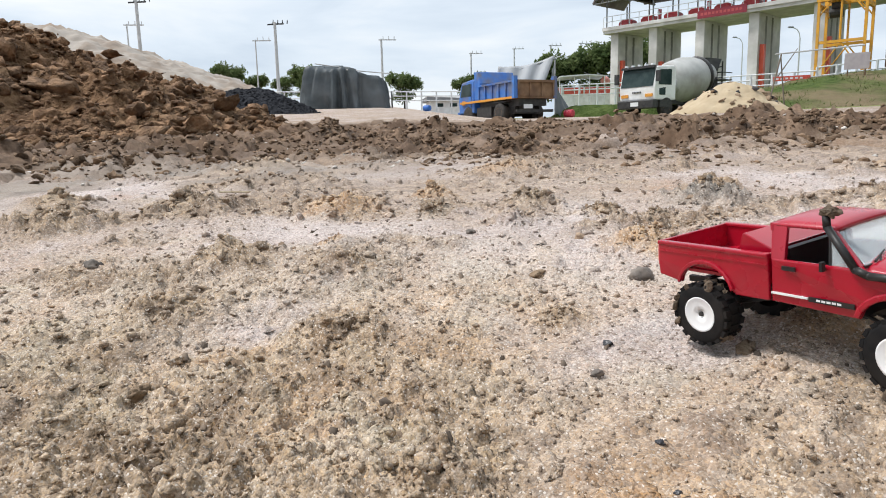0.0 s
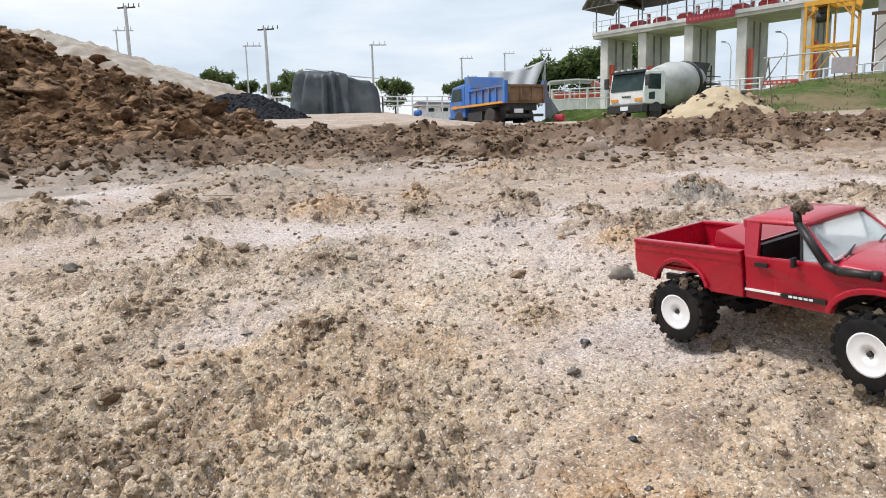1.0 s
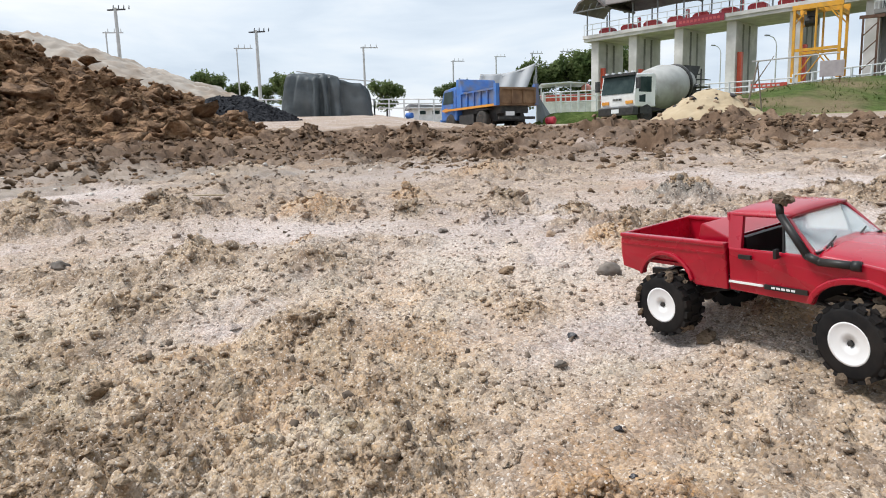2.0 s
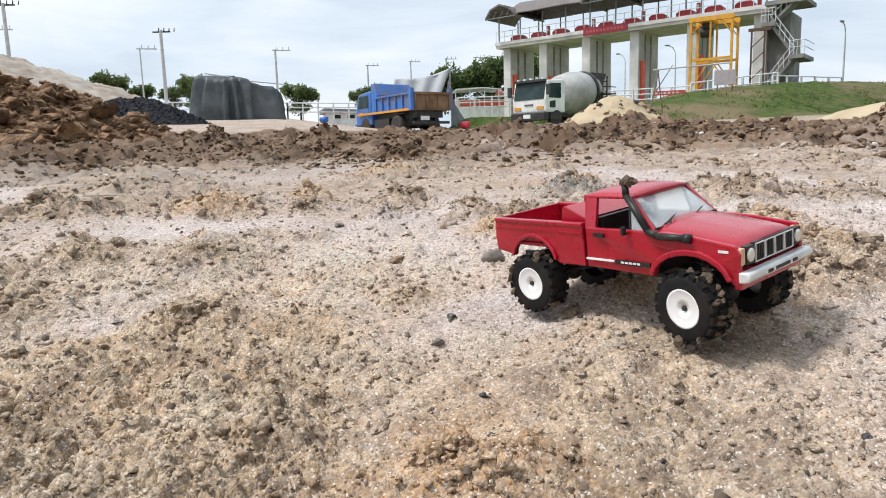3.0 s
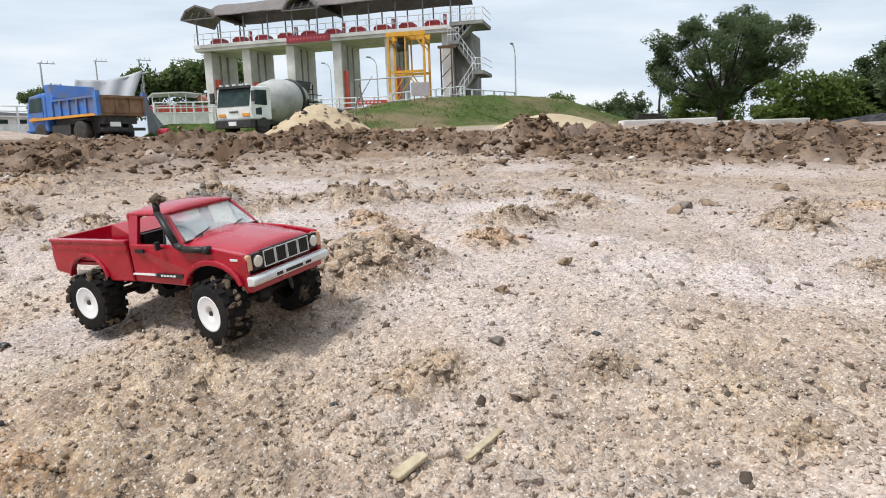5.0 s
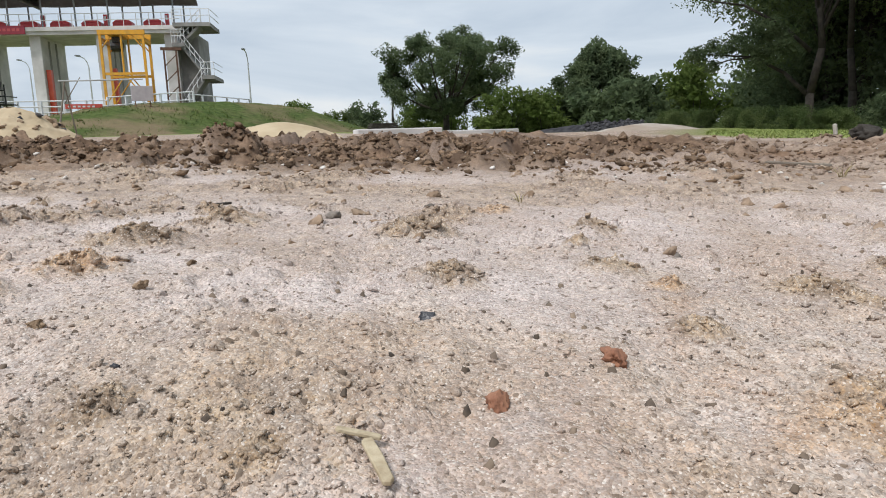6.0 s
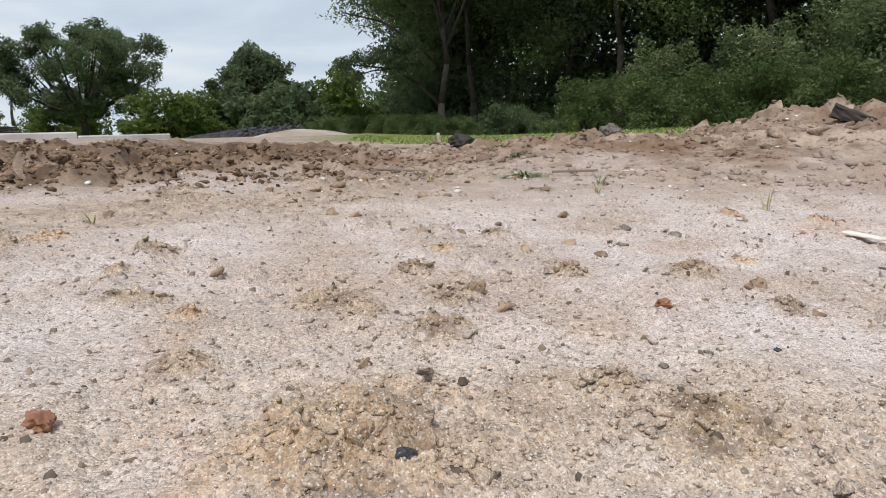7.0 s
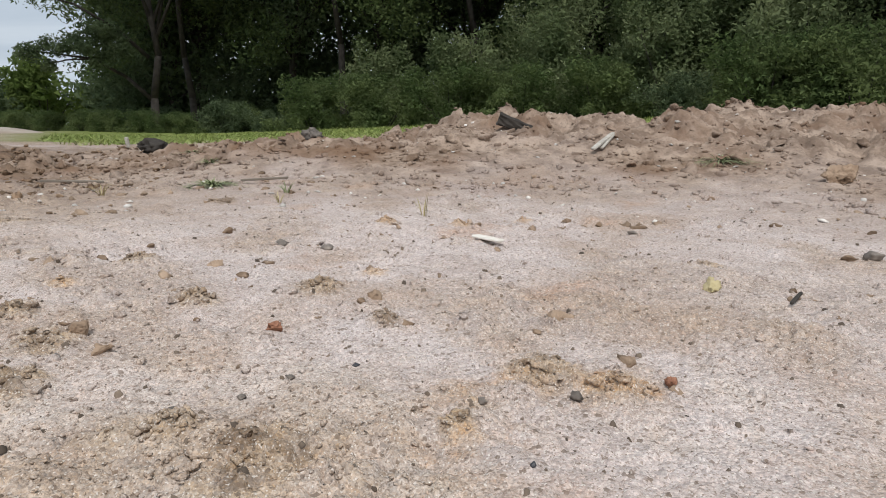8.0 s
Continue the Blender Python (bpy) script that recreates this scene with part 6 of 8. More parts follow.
# ---- trees ----
def leaves(name, clumps, count, size, material, parent, seed, label=""):
    """Many small leaf blades round the given clumps (x, y, z, rx, ry, rz)."""
    rs = np.random.RandomState(seed)
    c = np.array(clumps)
    vol = (c[:, 3] * c[:, 4] * c[:, 5]) ** 0.75
    w = rs.choice(len(c), count, p=vol / vol.sum())
    d = rs.randn(count, 3)
    d /= np.linalg.norm(d, axis=1)[:, None]
    rad = rs.rand(count) ** 0.33
    tw = rs.randint(0, 18, count)
    tuft = np.random.RandomState(seed + 1).randn(len(c), 18, 3)
    tuft /= np.linalg.norm(tuft, axis=2)[..., None]
    d = 0.42 * d * rad[:, None] + 0.78 * tuft[w, tw] * (0.55 + 0.45 * (tw[:, None] % 3) / 2)
    p = c[w, :3] + d * c[w, 3:6] * 0.92
    s = size * (0.6 + 0.8 * rs.rand(count))
    n = rs.randn(count, 3) + np.array([0, 0, 0.9])
    n /= np.linalg.norm(n, axis=1)[:, None]
    a = np.cross(n, rs.randn(count, 3))
    a /= np.linalg.norm(a, axis=1)[:, None]
    b = np.cross(n, a)
    a, b = a * s[:, None], b * (s * 0.55)[:, None]
    v = np.stack([p - a - b * 0.7, p - a * 0.4 + b * 1.2, p + a * 1.2], 1).reshape(-1, 3)
    f = np.arange(count * 3).reshape(count, 3)
    return raw(name, v, f, material, parent, label, False, "stuff")


def limbs(parent, lines, material):
    bm = B()
    for r0, r1, pts in lines:
        n = len(pts) - 1
        for i in range(n):
            rod(bm, pts[i], pts[i + 1], r0 + (r1 - r0) * i / n, r0 + (r1 - r0) * (i + 1) / n, 7)
    return part("trunk", bm, material, parent, "", True)


def grow(seed, h, spread, forks, r0, lean=0.1):
    """Trunk and limbs: returns lines for limbs() and the tips."""
    rs = random.Random(seed)
    lines, tips = [], []
    bend = (rs.uniform(-1, 1) * 0.035 * h, rs.uniform(-1, 1) * 0.035 * h)
    base = [(0, 0, -0.4), (0.1 * bend[0], 0.1 * bend[1], h * 0.1), (lean * 0.4 + bend[0], bend[1], h * 0.22), (lean + 0.4 * bend[0], 0.05 * h * rs.uniform(-1, 1), h * 0.44)]
    lines.append((r0, r0 * 0.55, base))
    for k in range(forks):
        a = 2 * math.pi * (k + rs.uniform(-0.3, 0.3)) / forks
        d = spread * rs.uniform(0.5, 1.0)
        z = h * rs.uniform(0.66, 0.92)
        q = rs.random() ** 0.7
        p0 = tuple(a0 + (b0 - a0) * q for a0, b0 in zip(base[-2], base[-1]))
        mid = (p0[0] + math.cos(a) * d * 0.45, p0[1] + math.sin(a) * d * 0.45, p0[2] + (z - p0[2]) * 0.55)
        tip = (p0[0] + math.cos(a) * d, p0[1] + math.sin(a) * d, z)
        lines.append((r0 * 0.36, r0 * 0.10, [p0, mid, tip]))
        tips.append(tip)
        for j in range(2):
            e = (tip[0] + rs.uniform(-1, 1) * spread * 0.3, tip[1] + rs.uniform(-1, 1) * spread * 0.3, tip[2] + rs.uniform(-0.05, 0.12) * h)
            lines.append((r0 * 0.2, r0 * 0.05, [mid, e]))
            tips.append(e)
    return lines, tips


def tree(name, label, m, seed, h, spread, forks, r0, blob, count, leaf, material, bark=None, flat=0.6, extra=(), group=""):
    t = thing(name, label, "tree", m, group)
    lines, tips = grow(seed, h, spread, forks, r0)
    limbs(t, lines, bark or M_BARK)
    rs = random.Random(seed + 5)
    cl = [(x, y, z, blob * rs.uniform(0.7, 1.2), blob * rs.uniform(0.7, 1.2), blob * flat * rs.uniform(0.7, 1.2)) for x, y, z in tips] + list(extra)
    leaves("crown", cl, count, leaf, material, t, seed)
    return t


def bush(name, label, m, seed, w, h, count, leaf, material, group="", category="bush"):
    t = thing(name, label, category, m, group)
    rs = random.Random(seed)
    cl = []
    for k in range(20):
        a, d = rs.uniform(0, 6.28), rs.uniform(0, 0.7) * w
        z = h * (rs.uniform(0.25, 0.72) if k < 11 else rs.uniform(0.06, 0.2))
        cl.append((math.cos(a) * d, math.sin(a) * d, z, w * rs.uniform(0.25, 0.42), w * rs.uniform(0.25, 0.42), h * rs.uniform(0.2, 0.32)))
    bm = B()
    for c in cl[:6]:
        rod(bm, (c[0] * 0.2, c[1] * 0.2, -0.1), (c[0], c[1], c[2]), 0.009 * w, 0.004 * w, 5)
    part("branchwork", bm, M_BARK, t, "", False, "stuff")
    leaves("foliage", cl, count, leaf, material, t, seed)
    return t


def at(x, y, rz=0.0, s=1.0, dz=0.0, sz=None):
    return Matrix.LocRotScale((x, y, gz(x, y) + dz), Euler((0, 0, radians(rz))), (s, s, sz or s))


def cloud_tree(name, label, m, seed, h, low, outline, n, blob, count, leaf, material, flat=0.75, r0=0.3):
    """A tree whose crown fills an outline: (share of the height, radius) pairs; limbs run to its clumps."""
    t = thing(name, label, "tree", m)
    rs = random.Random(seed)
    zs, rr = zip(*outline)
    wob = [rs.uniform(0, 6.28) for _ in range(3)]
    cl = []
    for k in range(n):
        f = low + (1 - low) * (k + rs.random()) / n
        a = rs.uniform(0, 2 * math.pi)
        d = float(np.interp(f, zs, rr)) * math.sqrt(rs.uniform(0.12, 1.0)) * (1 + 0.16 * math.sin(2 * a + wob[0]) + 0.13 * math.sin(5 * a + wob[1]))
        b = blob * rs.uniform(0.6, 1.25)
        cl.append((d * math.cos(a), d * math.sin(a), h * f + rs.uniform(-0.3, 0.3) * blob, b, b, b * flat))
    fork = (0.1, 0.0, h * low * 0.9)
    lines = [(r0, r0 * 0.75, [(0, 0, -0.4), (0.05, 0.03, h * low * 0.5), fork])]
    for c in cl[::3]:
        mid = (c[0] * 0.55, c[1] * 0.55, fork[2] + (c[2] - fork[2]) * 0.45)
        lines.append((r0 * 0.42, r0 * 0.10, [fork, mid, c[:3]]))
    limbs(t, lines, M_BARK)
    leaves("crown", cl, count, leaf, material, t, seed)
    return t


# the spreading tree and its neighbours beyond the levee's end
cloud_tree("spreading_tree", "broad spreading tree with an uneven crown standing alone", pose(53.2, 27.9, 1.9), 4, 7.6, 0.15, [(0.12, 2.2), (0.3, 3.9), (0.5, 5.6), (0.68, 6.1), (0.84, 5.2), (1.0, 3.0)], 105, 1.2, 60000, 0.105, M_LEAF_DARK)
tree("thin_tree", "thin crooked tree with a small crown", pose(50.9, 32.0, 2.8, 0, 0, 0), 9, 4.6, 1.2, 5, 0.11, 0.75, 1500, 0.14, M_LEAF_DARK)
cloud_tree("dark_tree", "dense dark tree with a narrow top", pose(48.6, 12.9, 1.5), 6, 4.9, 0.10, [(0.08, 2.7), (0.3, 3.1), (0.5, 2.8), (0.66, 2.1), (0.86, 1.7), (1.0, 1.0)], 70, 1.0, 46000, 0.115, M_LEAF_DARK, 0.9, 0.22)
BUSH_A = bush("bush", "rounded light green bush", at(44.0, 15.6, 0, 1.25), 11, 2.2, 2.6, 4500, 0.11, M_LEAF_LIGHT, "shrubs at the far edge")
BUSH_B = bush("bush", "dense dark green bush", at(45.2, 8.3, 30, 1.15), 12, 2.4, 2.5, 4500, 0.12, M_LEAF_DARK, "shrubs at the far edge")
for k, (x, y, s, rz, b) in enumerate(((43.5, 17.8, 1.0, 60, 1), (44.6, 10.7, 1.35, 90, 0), (45.6, 6.0, 1.4, 10, 1), (46.5, 3.5, 1.5, 200, 0), (47.0, 1.0, 1.5, 150, 1), (49.5, 8.0, 1.5, 50, 0), (49.0, 16.5, 1.3, 80, 0),
                                     (58.0, 48.5, 1.1, 20, 1), (60.0, 45.0, 0.75, 110, 1), (62.0, 42.2, 1.35, 70, 0), (63.5, 38.0, 1.0, 230, 1), (64.5, 33.5, 1.2, 33, 1), (64.0, 29.0, 0.8, 140, 0),
                                     (64.0, 25.0, 1.0, 190, 1), (63.0, 21.0, 0.9, 160, 1), (61.0, 18.0, 1.0, 70, 0), (56.0, 52.0, 0.8, 280, 1))):
    copy_thing(BUSH_A if b else BUSH_B, at(x, y, rz, s, 0.2 if x < 55 else 0.1))
# the row behind the road
ROAD_TREE = tree("roadside_tree", "round green tree behind the road", at(26.3, 86.3, 0, 1.0, 1.0), 21, 6.5, 2.6, 7, 0.22, 1.6, 4500, 0.25, M_LEAF_MID, flat=0.8, group="trees behind the road",
                 extra=[(0, 0, 4.2, 2.4, 2.4, 2.0), (1.2, 0, 2.6, 2.2, 2.2, 1.6), (-1.4, 0, 2.4, 2.0, 2.0, 1.5)])
for x, y, s, rz, dz in ((31.0, 85.0, 1.15, 50, 1.0), (36.5, 86.5, 1.25, 130, 1.3), (17.8, 93.4, 0.62, 200, 1.8), (20.0, 92.0, 0.5, 10, 1.8), (15.5, 94.5, 0.5, 100, 1.8), (6.4, 84.8, 0.62, 300, 0.0), (-13.7, 79.0, 0.62, 20, 0.2), (-11.0, 82.0, 0.45, 80, 0.4),
                       (-8.0, 84.0, 0.42, 140, 0.6), (-5.6, 84.0, 0.42, 210, 0.6), (-4.4, 75.0, 0.62, 290, 0.0), (-16.5, 82.0, 0.5, 33, 0.2), (23.3, 88.0, 0.8, 250, 1.0), (42.0, 92.0, 0.6, 77, 1.5)):
    copy_thing(ROAD_TREE, at(x, y, rz, s, dz))
# the wood on the far side: tall trees, undergrowth and bushes in front
TALL_A = tree("tall_tree", "tall dark tree of the wood", at(24.9, -0.2, 0, 1.0), 31, 11.0, 4.3, 11, 0.15, 2.1, 52000, 0.055, M_LEAF_MID, flat=0.7, group="trees of the wood",
              extra=[(-0.9, 3.3, 4.1, 0.9, 0.8, 0.45), (-0.8, 2.6, 4.5, 1.1, 1.0, 0.6), (-0.7, 1.9, 3.8, 1.0, 0.8, 0.5), (-0.6, 2.6, 5.8, 2.0, 2.0, 1.2), (2.8, -1.6, 6.2, 2.0, 2.0, 1.2), (0, 0, 9.5, 3.5, 3.5, 1.6), (1.5, 1.5, 4.6, 1.8, 1.8, 1.0), (-1.8, -0.8, 5.2, 2.0, 2.0, 1.0)])
TALL_B = tree("tall_tree", "tall dark tree of the wood", at(27.0, -1.5, 80, 1.0), 37, 12.0, 4.5, 10, 0.15, 2.2, 52000, 0.055, M_LEAF_MID, flat=0.8, group="trees of the wood",
              extra=[(2.2, 1.2, 2.8, 1.7, 1.7, 1.3), (-2.4, 0.6, 3.3, 1.6, 1.7, 1.2), (0.2, -2.3, 2.6, 1.7, 1.7, 1.3), (0.4, 2.6, 6.4, 2.0, 2.0, 1.4), (-2.6, -1.2, 6.0, 2.0, 2.0, 1.3), (0, 0, 8.0, 3.0, 3.0, 2.5), (1.6, -1.2, 4.8, 1.9, 1.9, 1.2), (-1.5, 1.6, 4.2, 1.7, 1.7, 1.1)])
limbs(TALL_A, [(0.075, 0.02, [(0, 0, 1.0), (-0.3, 0.7, 1.75), (-0.6, 1.6, 2.3), (-0.9, 3.1, 2.5)]), (0.03, 0.012, [(-0.6, 1.6, 2.3), (-0.8, 2.3, 2.25), (-0.85, 2.9, 2.1)]),
               (0.07, 0.02, [(0.05, 0, 2.4), (-0.3, 0.8, 3.2), (-0.7, 1.9, 3.9), (-0.9, 3.2, 4.2)])], M_BARK)
leaves("low_spray", [(-0.9, 3.2, 2.45, 0.6, 0.55, 0.35), (-0.9, 2.6, 2.65, 0.6, 0.6, 0.4), (-0.8, 2.9, 2.1, 0.5, 0.4, 0.25), (-0.8, 2.0, 2.7, 0.7, 0.6, 0.45), (-0.8, 1.5, 2.3, 0.6, 0.5, 0.4), (-0.7, 1.2, 3.1, 0.8, 0.8, 0.5), (-0.7, 0.8, 2.5, 0.7, 0.7, 0.4)],
       7000, 0.05, M_LEAF_DARK, TALL_A, 77)
DEEP = tree("dense_tree", "dense dark tree reaching to the ground", at(30.0, -6.0, 0, 1.0), 41, 9.0, 3.5, 9, 0.3, 2.2, 32000, 0.11, M_LEAF_DARK, flat=1.0, group="trees of the wood",
            extra=[(0, 0, 2.0, 3.0, 3.0, 2.0), (1.5, 1.5, 4.0, 2.6, 2.6, 2.2), (-1.5, -1.2, 4.5, 2.6, 2.6, 2.2), (0, 0, 7.0, 3.2, 3.2, 2.2), (-2, 2, 1.6, 2, 2, 1.6), (2, -2, 1.6, 2, 2, 1.6)])
for k, (x, y, s, rz, b) in enumerate(((31.5, -0.8, 0.95, 140, 0), (22.5, -6.0, 1.0, 40, 1), (25.0, -8.5, 1.1, 200, 0), (20.5, -9.5, 1.0, 300, 1), (18.0, -12.5, 1.05, 90, 0), (15.0, -14.5, 1.0, 20, 1), (11.5, -16.0, 1.0, 250, 0), (7.5, -17.0, 1.0, 120, 1), (3.0, -18.0, 1.05, 10, 0),
                                     (33.0, -0.8, 1.0, 0, 2), (31.0, -2.0, 1.05, 70, 2), (28.0, -9.5, 1.1, 130, 2), (25.5, -13.0, 1.1, 210, 2), (22.0, -15.5, 1.1, 280, 2), (18.5, -17.5, 1.1, 330, 2), (15.0, -19.5, 1.1, 30, 2), (11.0, -20.5, 1.1, 160, 2), (6.5, -21.5, 1.1, 100, 2), (2.0, -22.0, 1.1, 60, 2),
                                     (23.5, -10.8, 0.72, 15, 2), (20.0, -13.0, 0.72, 95, 2), (16.2, -15.6, 0.72, 185, 2), (12.6, -17.2, 0.75, 260, 2), (26.5, -5.0, 0.75, 310, 2), (8.8, -18.6, 0.75, 45, 2), (5.0, -19.0, 0.75, 5, 2), (36.0, -0.3, 0.85, 75, 2))):
    copy_thing((TALL_A, TALL_B, DEEP)[b], at(x, y, rz, s))
SCRUB_A = bush("scrub", "grey-green feathery scrub at the wood's edge", at(17.6, -4.0, 0, 0.75), 51, 1.9, 1.9, 9000, 0.055, M_LEAF_MID, "scrub at the wood's edge")
SCRUB_B = bush("scrub", "dark leafy scrub at the wood's edge", at(20.0, -2.0, 40, 0.55), 52, 2.1, 1.8, 9000, 0.055, M_LEAF_DARK, "scrub at the wood's edge")
SCRUB_C = bush("scrub", "tall scrub with silvery leaves at the wood's edge", at(14.6, -9.2, 80, 1.0), 53, 1.7, 3.0, 9500, 0.055, M_LEAF_PALE, "scrub at the wood's edge")
for k, (x, y, s, rz, b) in enumerate(((22.3, 0.2, 0.5, 20, 0), (24.5, 2.0, 0.5, 70, 0), (27.0, 4.0, 0.55, 150, 0), (19.6, -1.0, 0.42, 200, 0), (21.2, -0.4, 0.4, 310, 0), (23.4, 1.2, 0.5, 120, 0), (25.8, 3.0, 0.5, 260, 0), (28.3, 4.8, 0.55, 40, 0), (29.5, 5.5, 0.6, 30, 1), (18.8, -3.0, 0.6, 250, 1), (16.6, -5.5, 1.0, 130, 0), (15.5, -6.9, 1.05, 300, 0), (14.2, -8.1, 1.0, 30, 0), (12.8, -9.3, 1.0, 200, 0),
                                     (11.3, -10.2, 1.0, 100, 1), (9.8, -10.8, 1.1, 310, 0), (8.2, -11.2, 1.1, 60, 0), (6.5, -11.6, 1.1, 10, 1), (4.6, -12.0, 1.1, 160, 0), (2.6, -12.4, 1.2, 220, 1), (0.5, -12.8, 1.2, 20, 0),
                                     (16.8, -7.6, 0.95, 10, 2), (12.6, -11.2, 1.0, 160, 2), (10.4, -12.4, 1.05, 230, 2), (8.0, -13.2, 1.05, 300, 2), (5.4, -13.8, 1.1, 70, 2), (18.6, -6.4, 0.9, 200, 2), (3.0, -14.3, 1.1, 190, 2), (20.3, -4.6, 0.7, 30, 1), (21.5, -2.6, 0.6, 270, 0))):
    copy_thing((SCRUB_A, SCRUB_B, SCRUB_C)[b], at(x, y, rz, s))

for x, y, sc, rz in ((23.5, -3.5, 0.9, 10), (24.5, -7.0, 1.6, 80), (22.0, -10.0, 1.6, 150), (19.0, -13.0, 1.6, 220), (15.5, -15.5, 1.6, 300), (12.0, -17.5, 1.6, 40), (8.0, -19.0, 1.6, 120), (4.0, -20.0, 1.6, 200), (29.5, 1.0, 1.3, 310), (31.0, 4.5, 1.0, 170), (28.5, -0.8, 1.3, 60), (25.5, -4.2, 1.2, 90), (24.0, -5.6, 1.3, 210), (27.0, -3.4, 1.5, 330), (22.3, -7.6, 1.4, 20), (30.5, -3.0, 1.4, 140), (32.5, 2.6, 1.0, 20), (33.5, 5.0, 0.8, 200)):
    copy_thing(SCRUB_B, at(x, y, rz, sc, -0.2))


def far_wood():
    """The depth of the wood, which closes the gaps between the nearer trees."""
    rs = np.random.RandomState(91)
    n = 30000
    az, r = np.radians(-72 + 73 * rs.rand(n)), 31.5 + 5.0 * rs.rand(n)
    x, y = 0.3 + r * np.cos(az), r * np.sin(az)
    top = 9.0 + 2.5 * fbm(x, y, 0.18, 3) - 5.5 * sstep(-5, 2, np.degrees(az))
    p = np.stack([x, y, base_height(x, y) + top * rs.rand(n)], -1)
    s = (0.16 + 0.20 * rs.rand(n))[:, None]
    a, b = rs.randn(n, 3), rs.randn(n, 3)
    a, b = a / np.linalg.norm(a, axis=1)[:, None] * s, b / np.linalg.norm(b, axis=1)[:, None] * s
    ob = raw("far_wood", np.stack([p - a, p + a * 0.6 + b, p + a], 1).reshape(-1, 3), np.arange(3 * n).reshape(n, 3), M_LEAF_DARK, None, "", False)
    return tagged(ob, "dense dark foliage deep in the wood", "wood", "", "stuff")


far_wood()
TALL_SCRUB = bush("scrub", "tall silvery-leaved thicket before the wood", at(12.8, -13.2, 0, 1.0, -0.2), 57, 3.2, 5.6, 20000, 0.058, M_LEAF_PALE, "scrub at the wood's edge")
for x, y, sc, rz in ((13.8, -12.6, 1.8, 20), (11.6, -13.9, 2.0, 110), (9.4, -14.9, 1.9, 190), (6.9, -15.5, 2.0, 260), (16.2, -10.4, 1.6, 330), (4.2, -16.2, 2.0, 70), (15.0, -13.2, 2.3, 150)):
    copy_thing(TALL_SCRUB, at(x, y, rz, sc / 1.9, -0.2))


# ---- the toy pickup ----
M_RED = mat("red_plastic", (0.34, 0.0015, 0.016), (0.39, 0.003, 0.021), 0.28, 30, coat=0.45, c3=(0.36, 0.09, 0.065), scale3=14, amount3=0.05, rough_var=0.10, bump=0.05, bump_scale=500, bump_dist=0.001)
M_BLACKP = mat("black_plastic", (0.012, 0.012, 0.013), (0.022, 0.021, 0.021), 0.45, 60, c3=(0.10, 0.075, 0.055), scale3=35, amount3=0.15, spec=0.35)
M_RUBBER = mat("muddy_rubber", (0.007, 0.007, 0.008), (0.015, 0.014, 0.014), 0.78, 80, c3=(0.12, 0.085, 0.06), scale3=26, amount3=0.10, spec=0.2, bump=0.3, bump_scale=300, bump_dist=0.001)
M_RIM = mat("white_rim_plastic", (0.78, 0.78, 0.79), (0.85, 0.85, 0.85), 0.4, 40, c3=(0.5, 0.42, 0.34), scale3=40, amount3=0.15)
M_CHROME = mat("silver_plastic", (0.68, 0.68, 0.68), (0.82, 0.82, 0.81), 0.35, 60, metal=0.25)
M_MUD = mat("drying_mud", (0.075, 0.053, 0.036), (0.15, 0.11, 0.075), 0.95, 120, bump=0.8, bump_scale=260, bump_dist=0.003)
M_TOYGLASS = glass_mat("toy_windscreen", (0.80, 0.86, 0.88), 0.08, 0.75)
M_LAMPGLASS = mat("lamp_lens", (0.62, 0.58, 0.50), (0.72, 0.69, 0.62), 0.15, 60)
M_AMBER = mat("amber_lens", (0.62, 0.34, 0.20), (0.70, 0.46, 0.32), 0.2, 60)
M_TAIL = mat("red_lens", (0.55, 0.03, 0.03), (0.7, 0.45, 0.4), 0.25, 160)
M_WHITEPRINT = mat("white_print", (0.72, 0.72, 0.72), (0.8, 0.8, 0.8), 0.5, 90)


def arch(cx, cz, rx, rz, x0, x1, n=11):
    """Points of a wheel arch from x0 to x1 over the top."""
    out = []
    a0, a1 = math.acos(max(-1, min(1, (x0 - cx) / rx))), math.acos(max(-1, min(1, (x1 - cx) / rx)))
    for i in range(n):
        a = a0 + (a1 - a0) * i / (n - 1)
        out.append((cx + rx * math.cos(a), cz + rz * math.sin(a)))
    return out


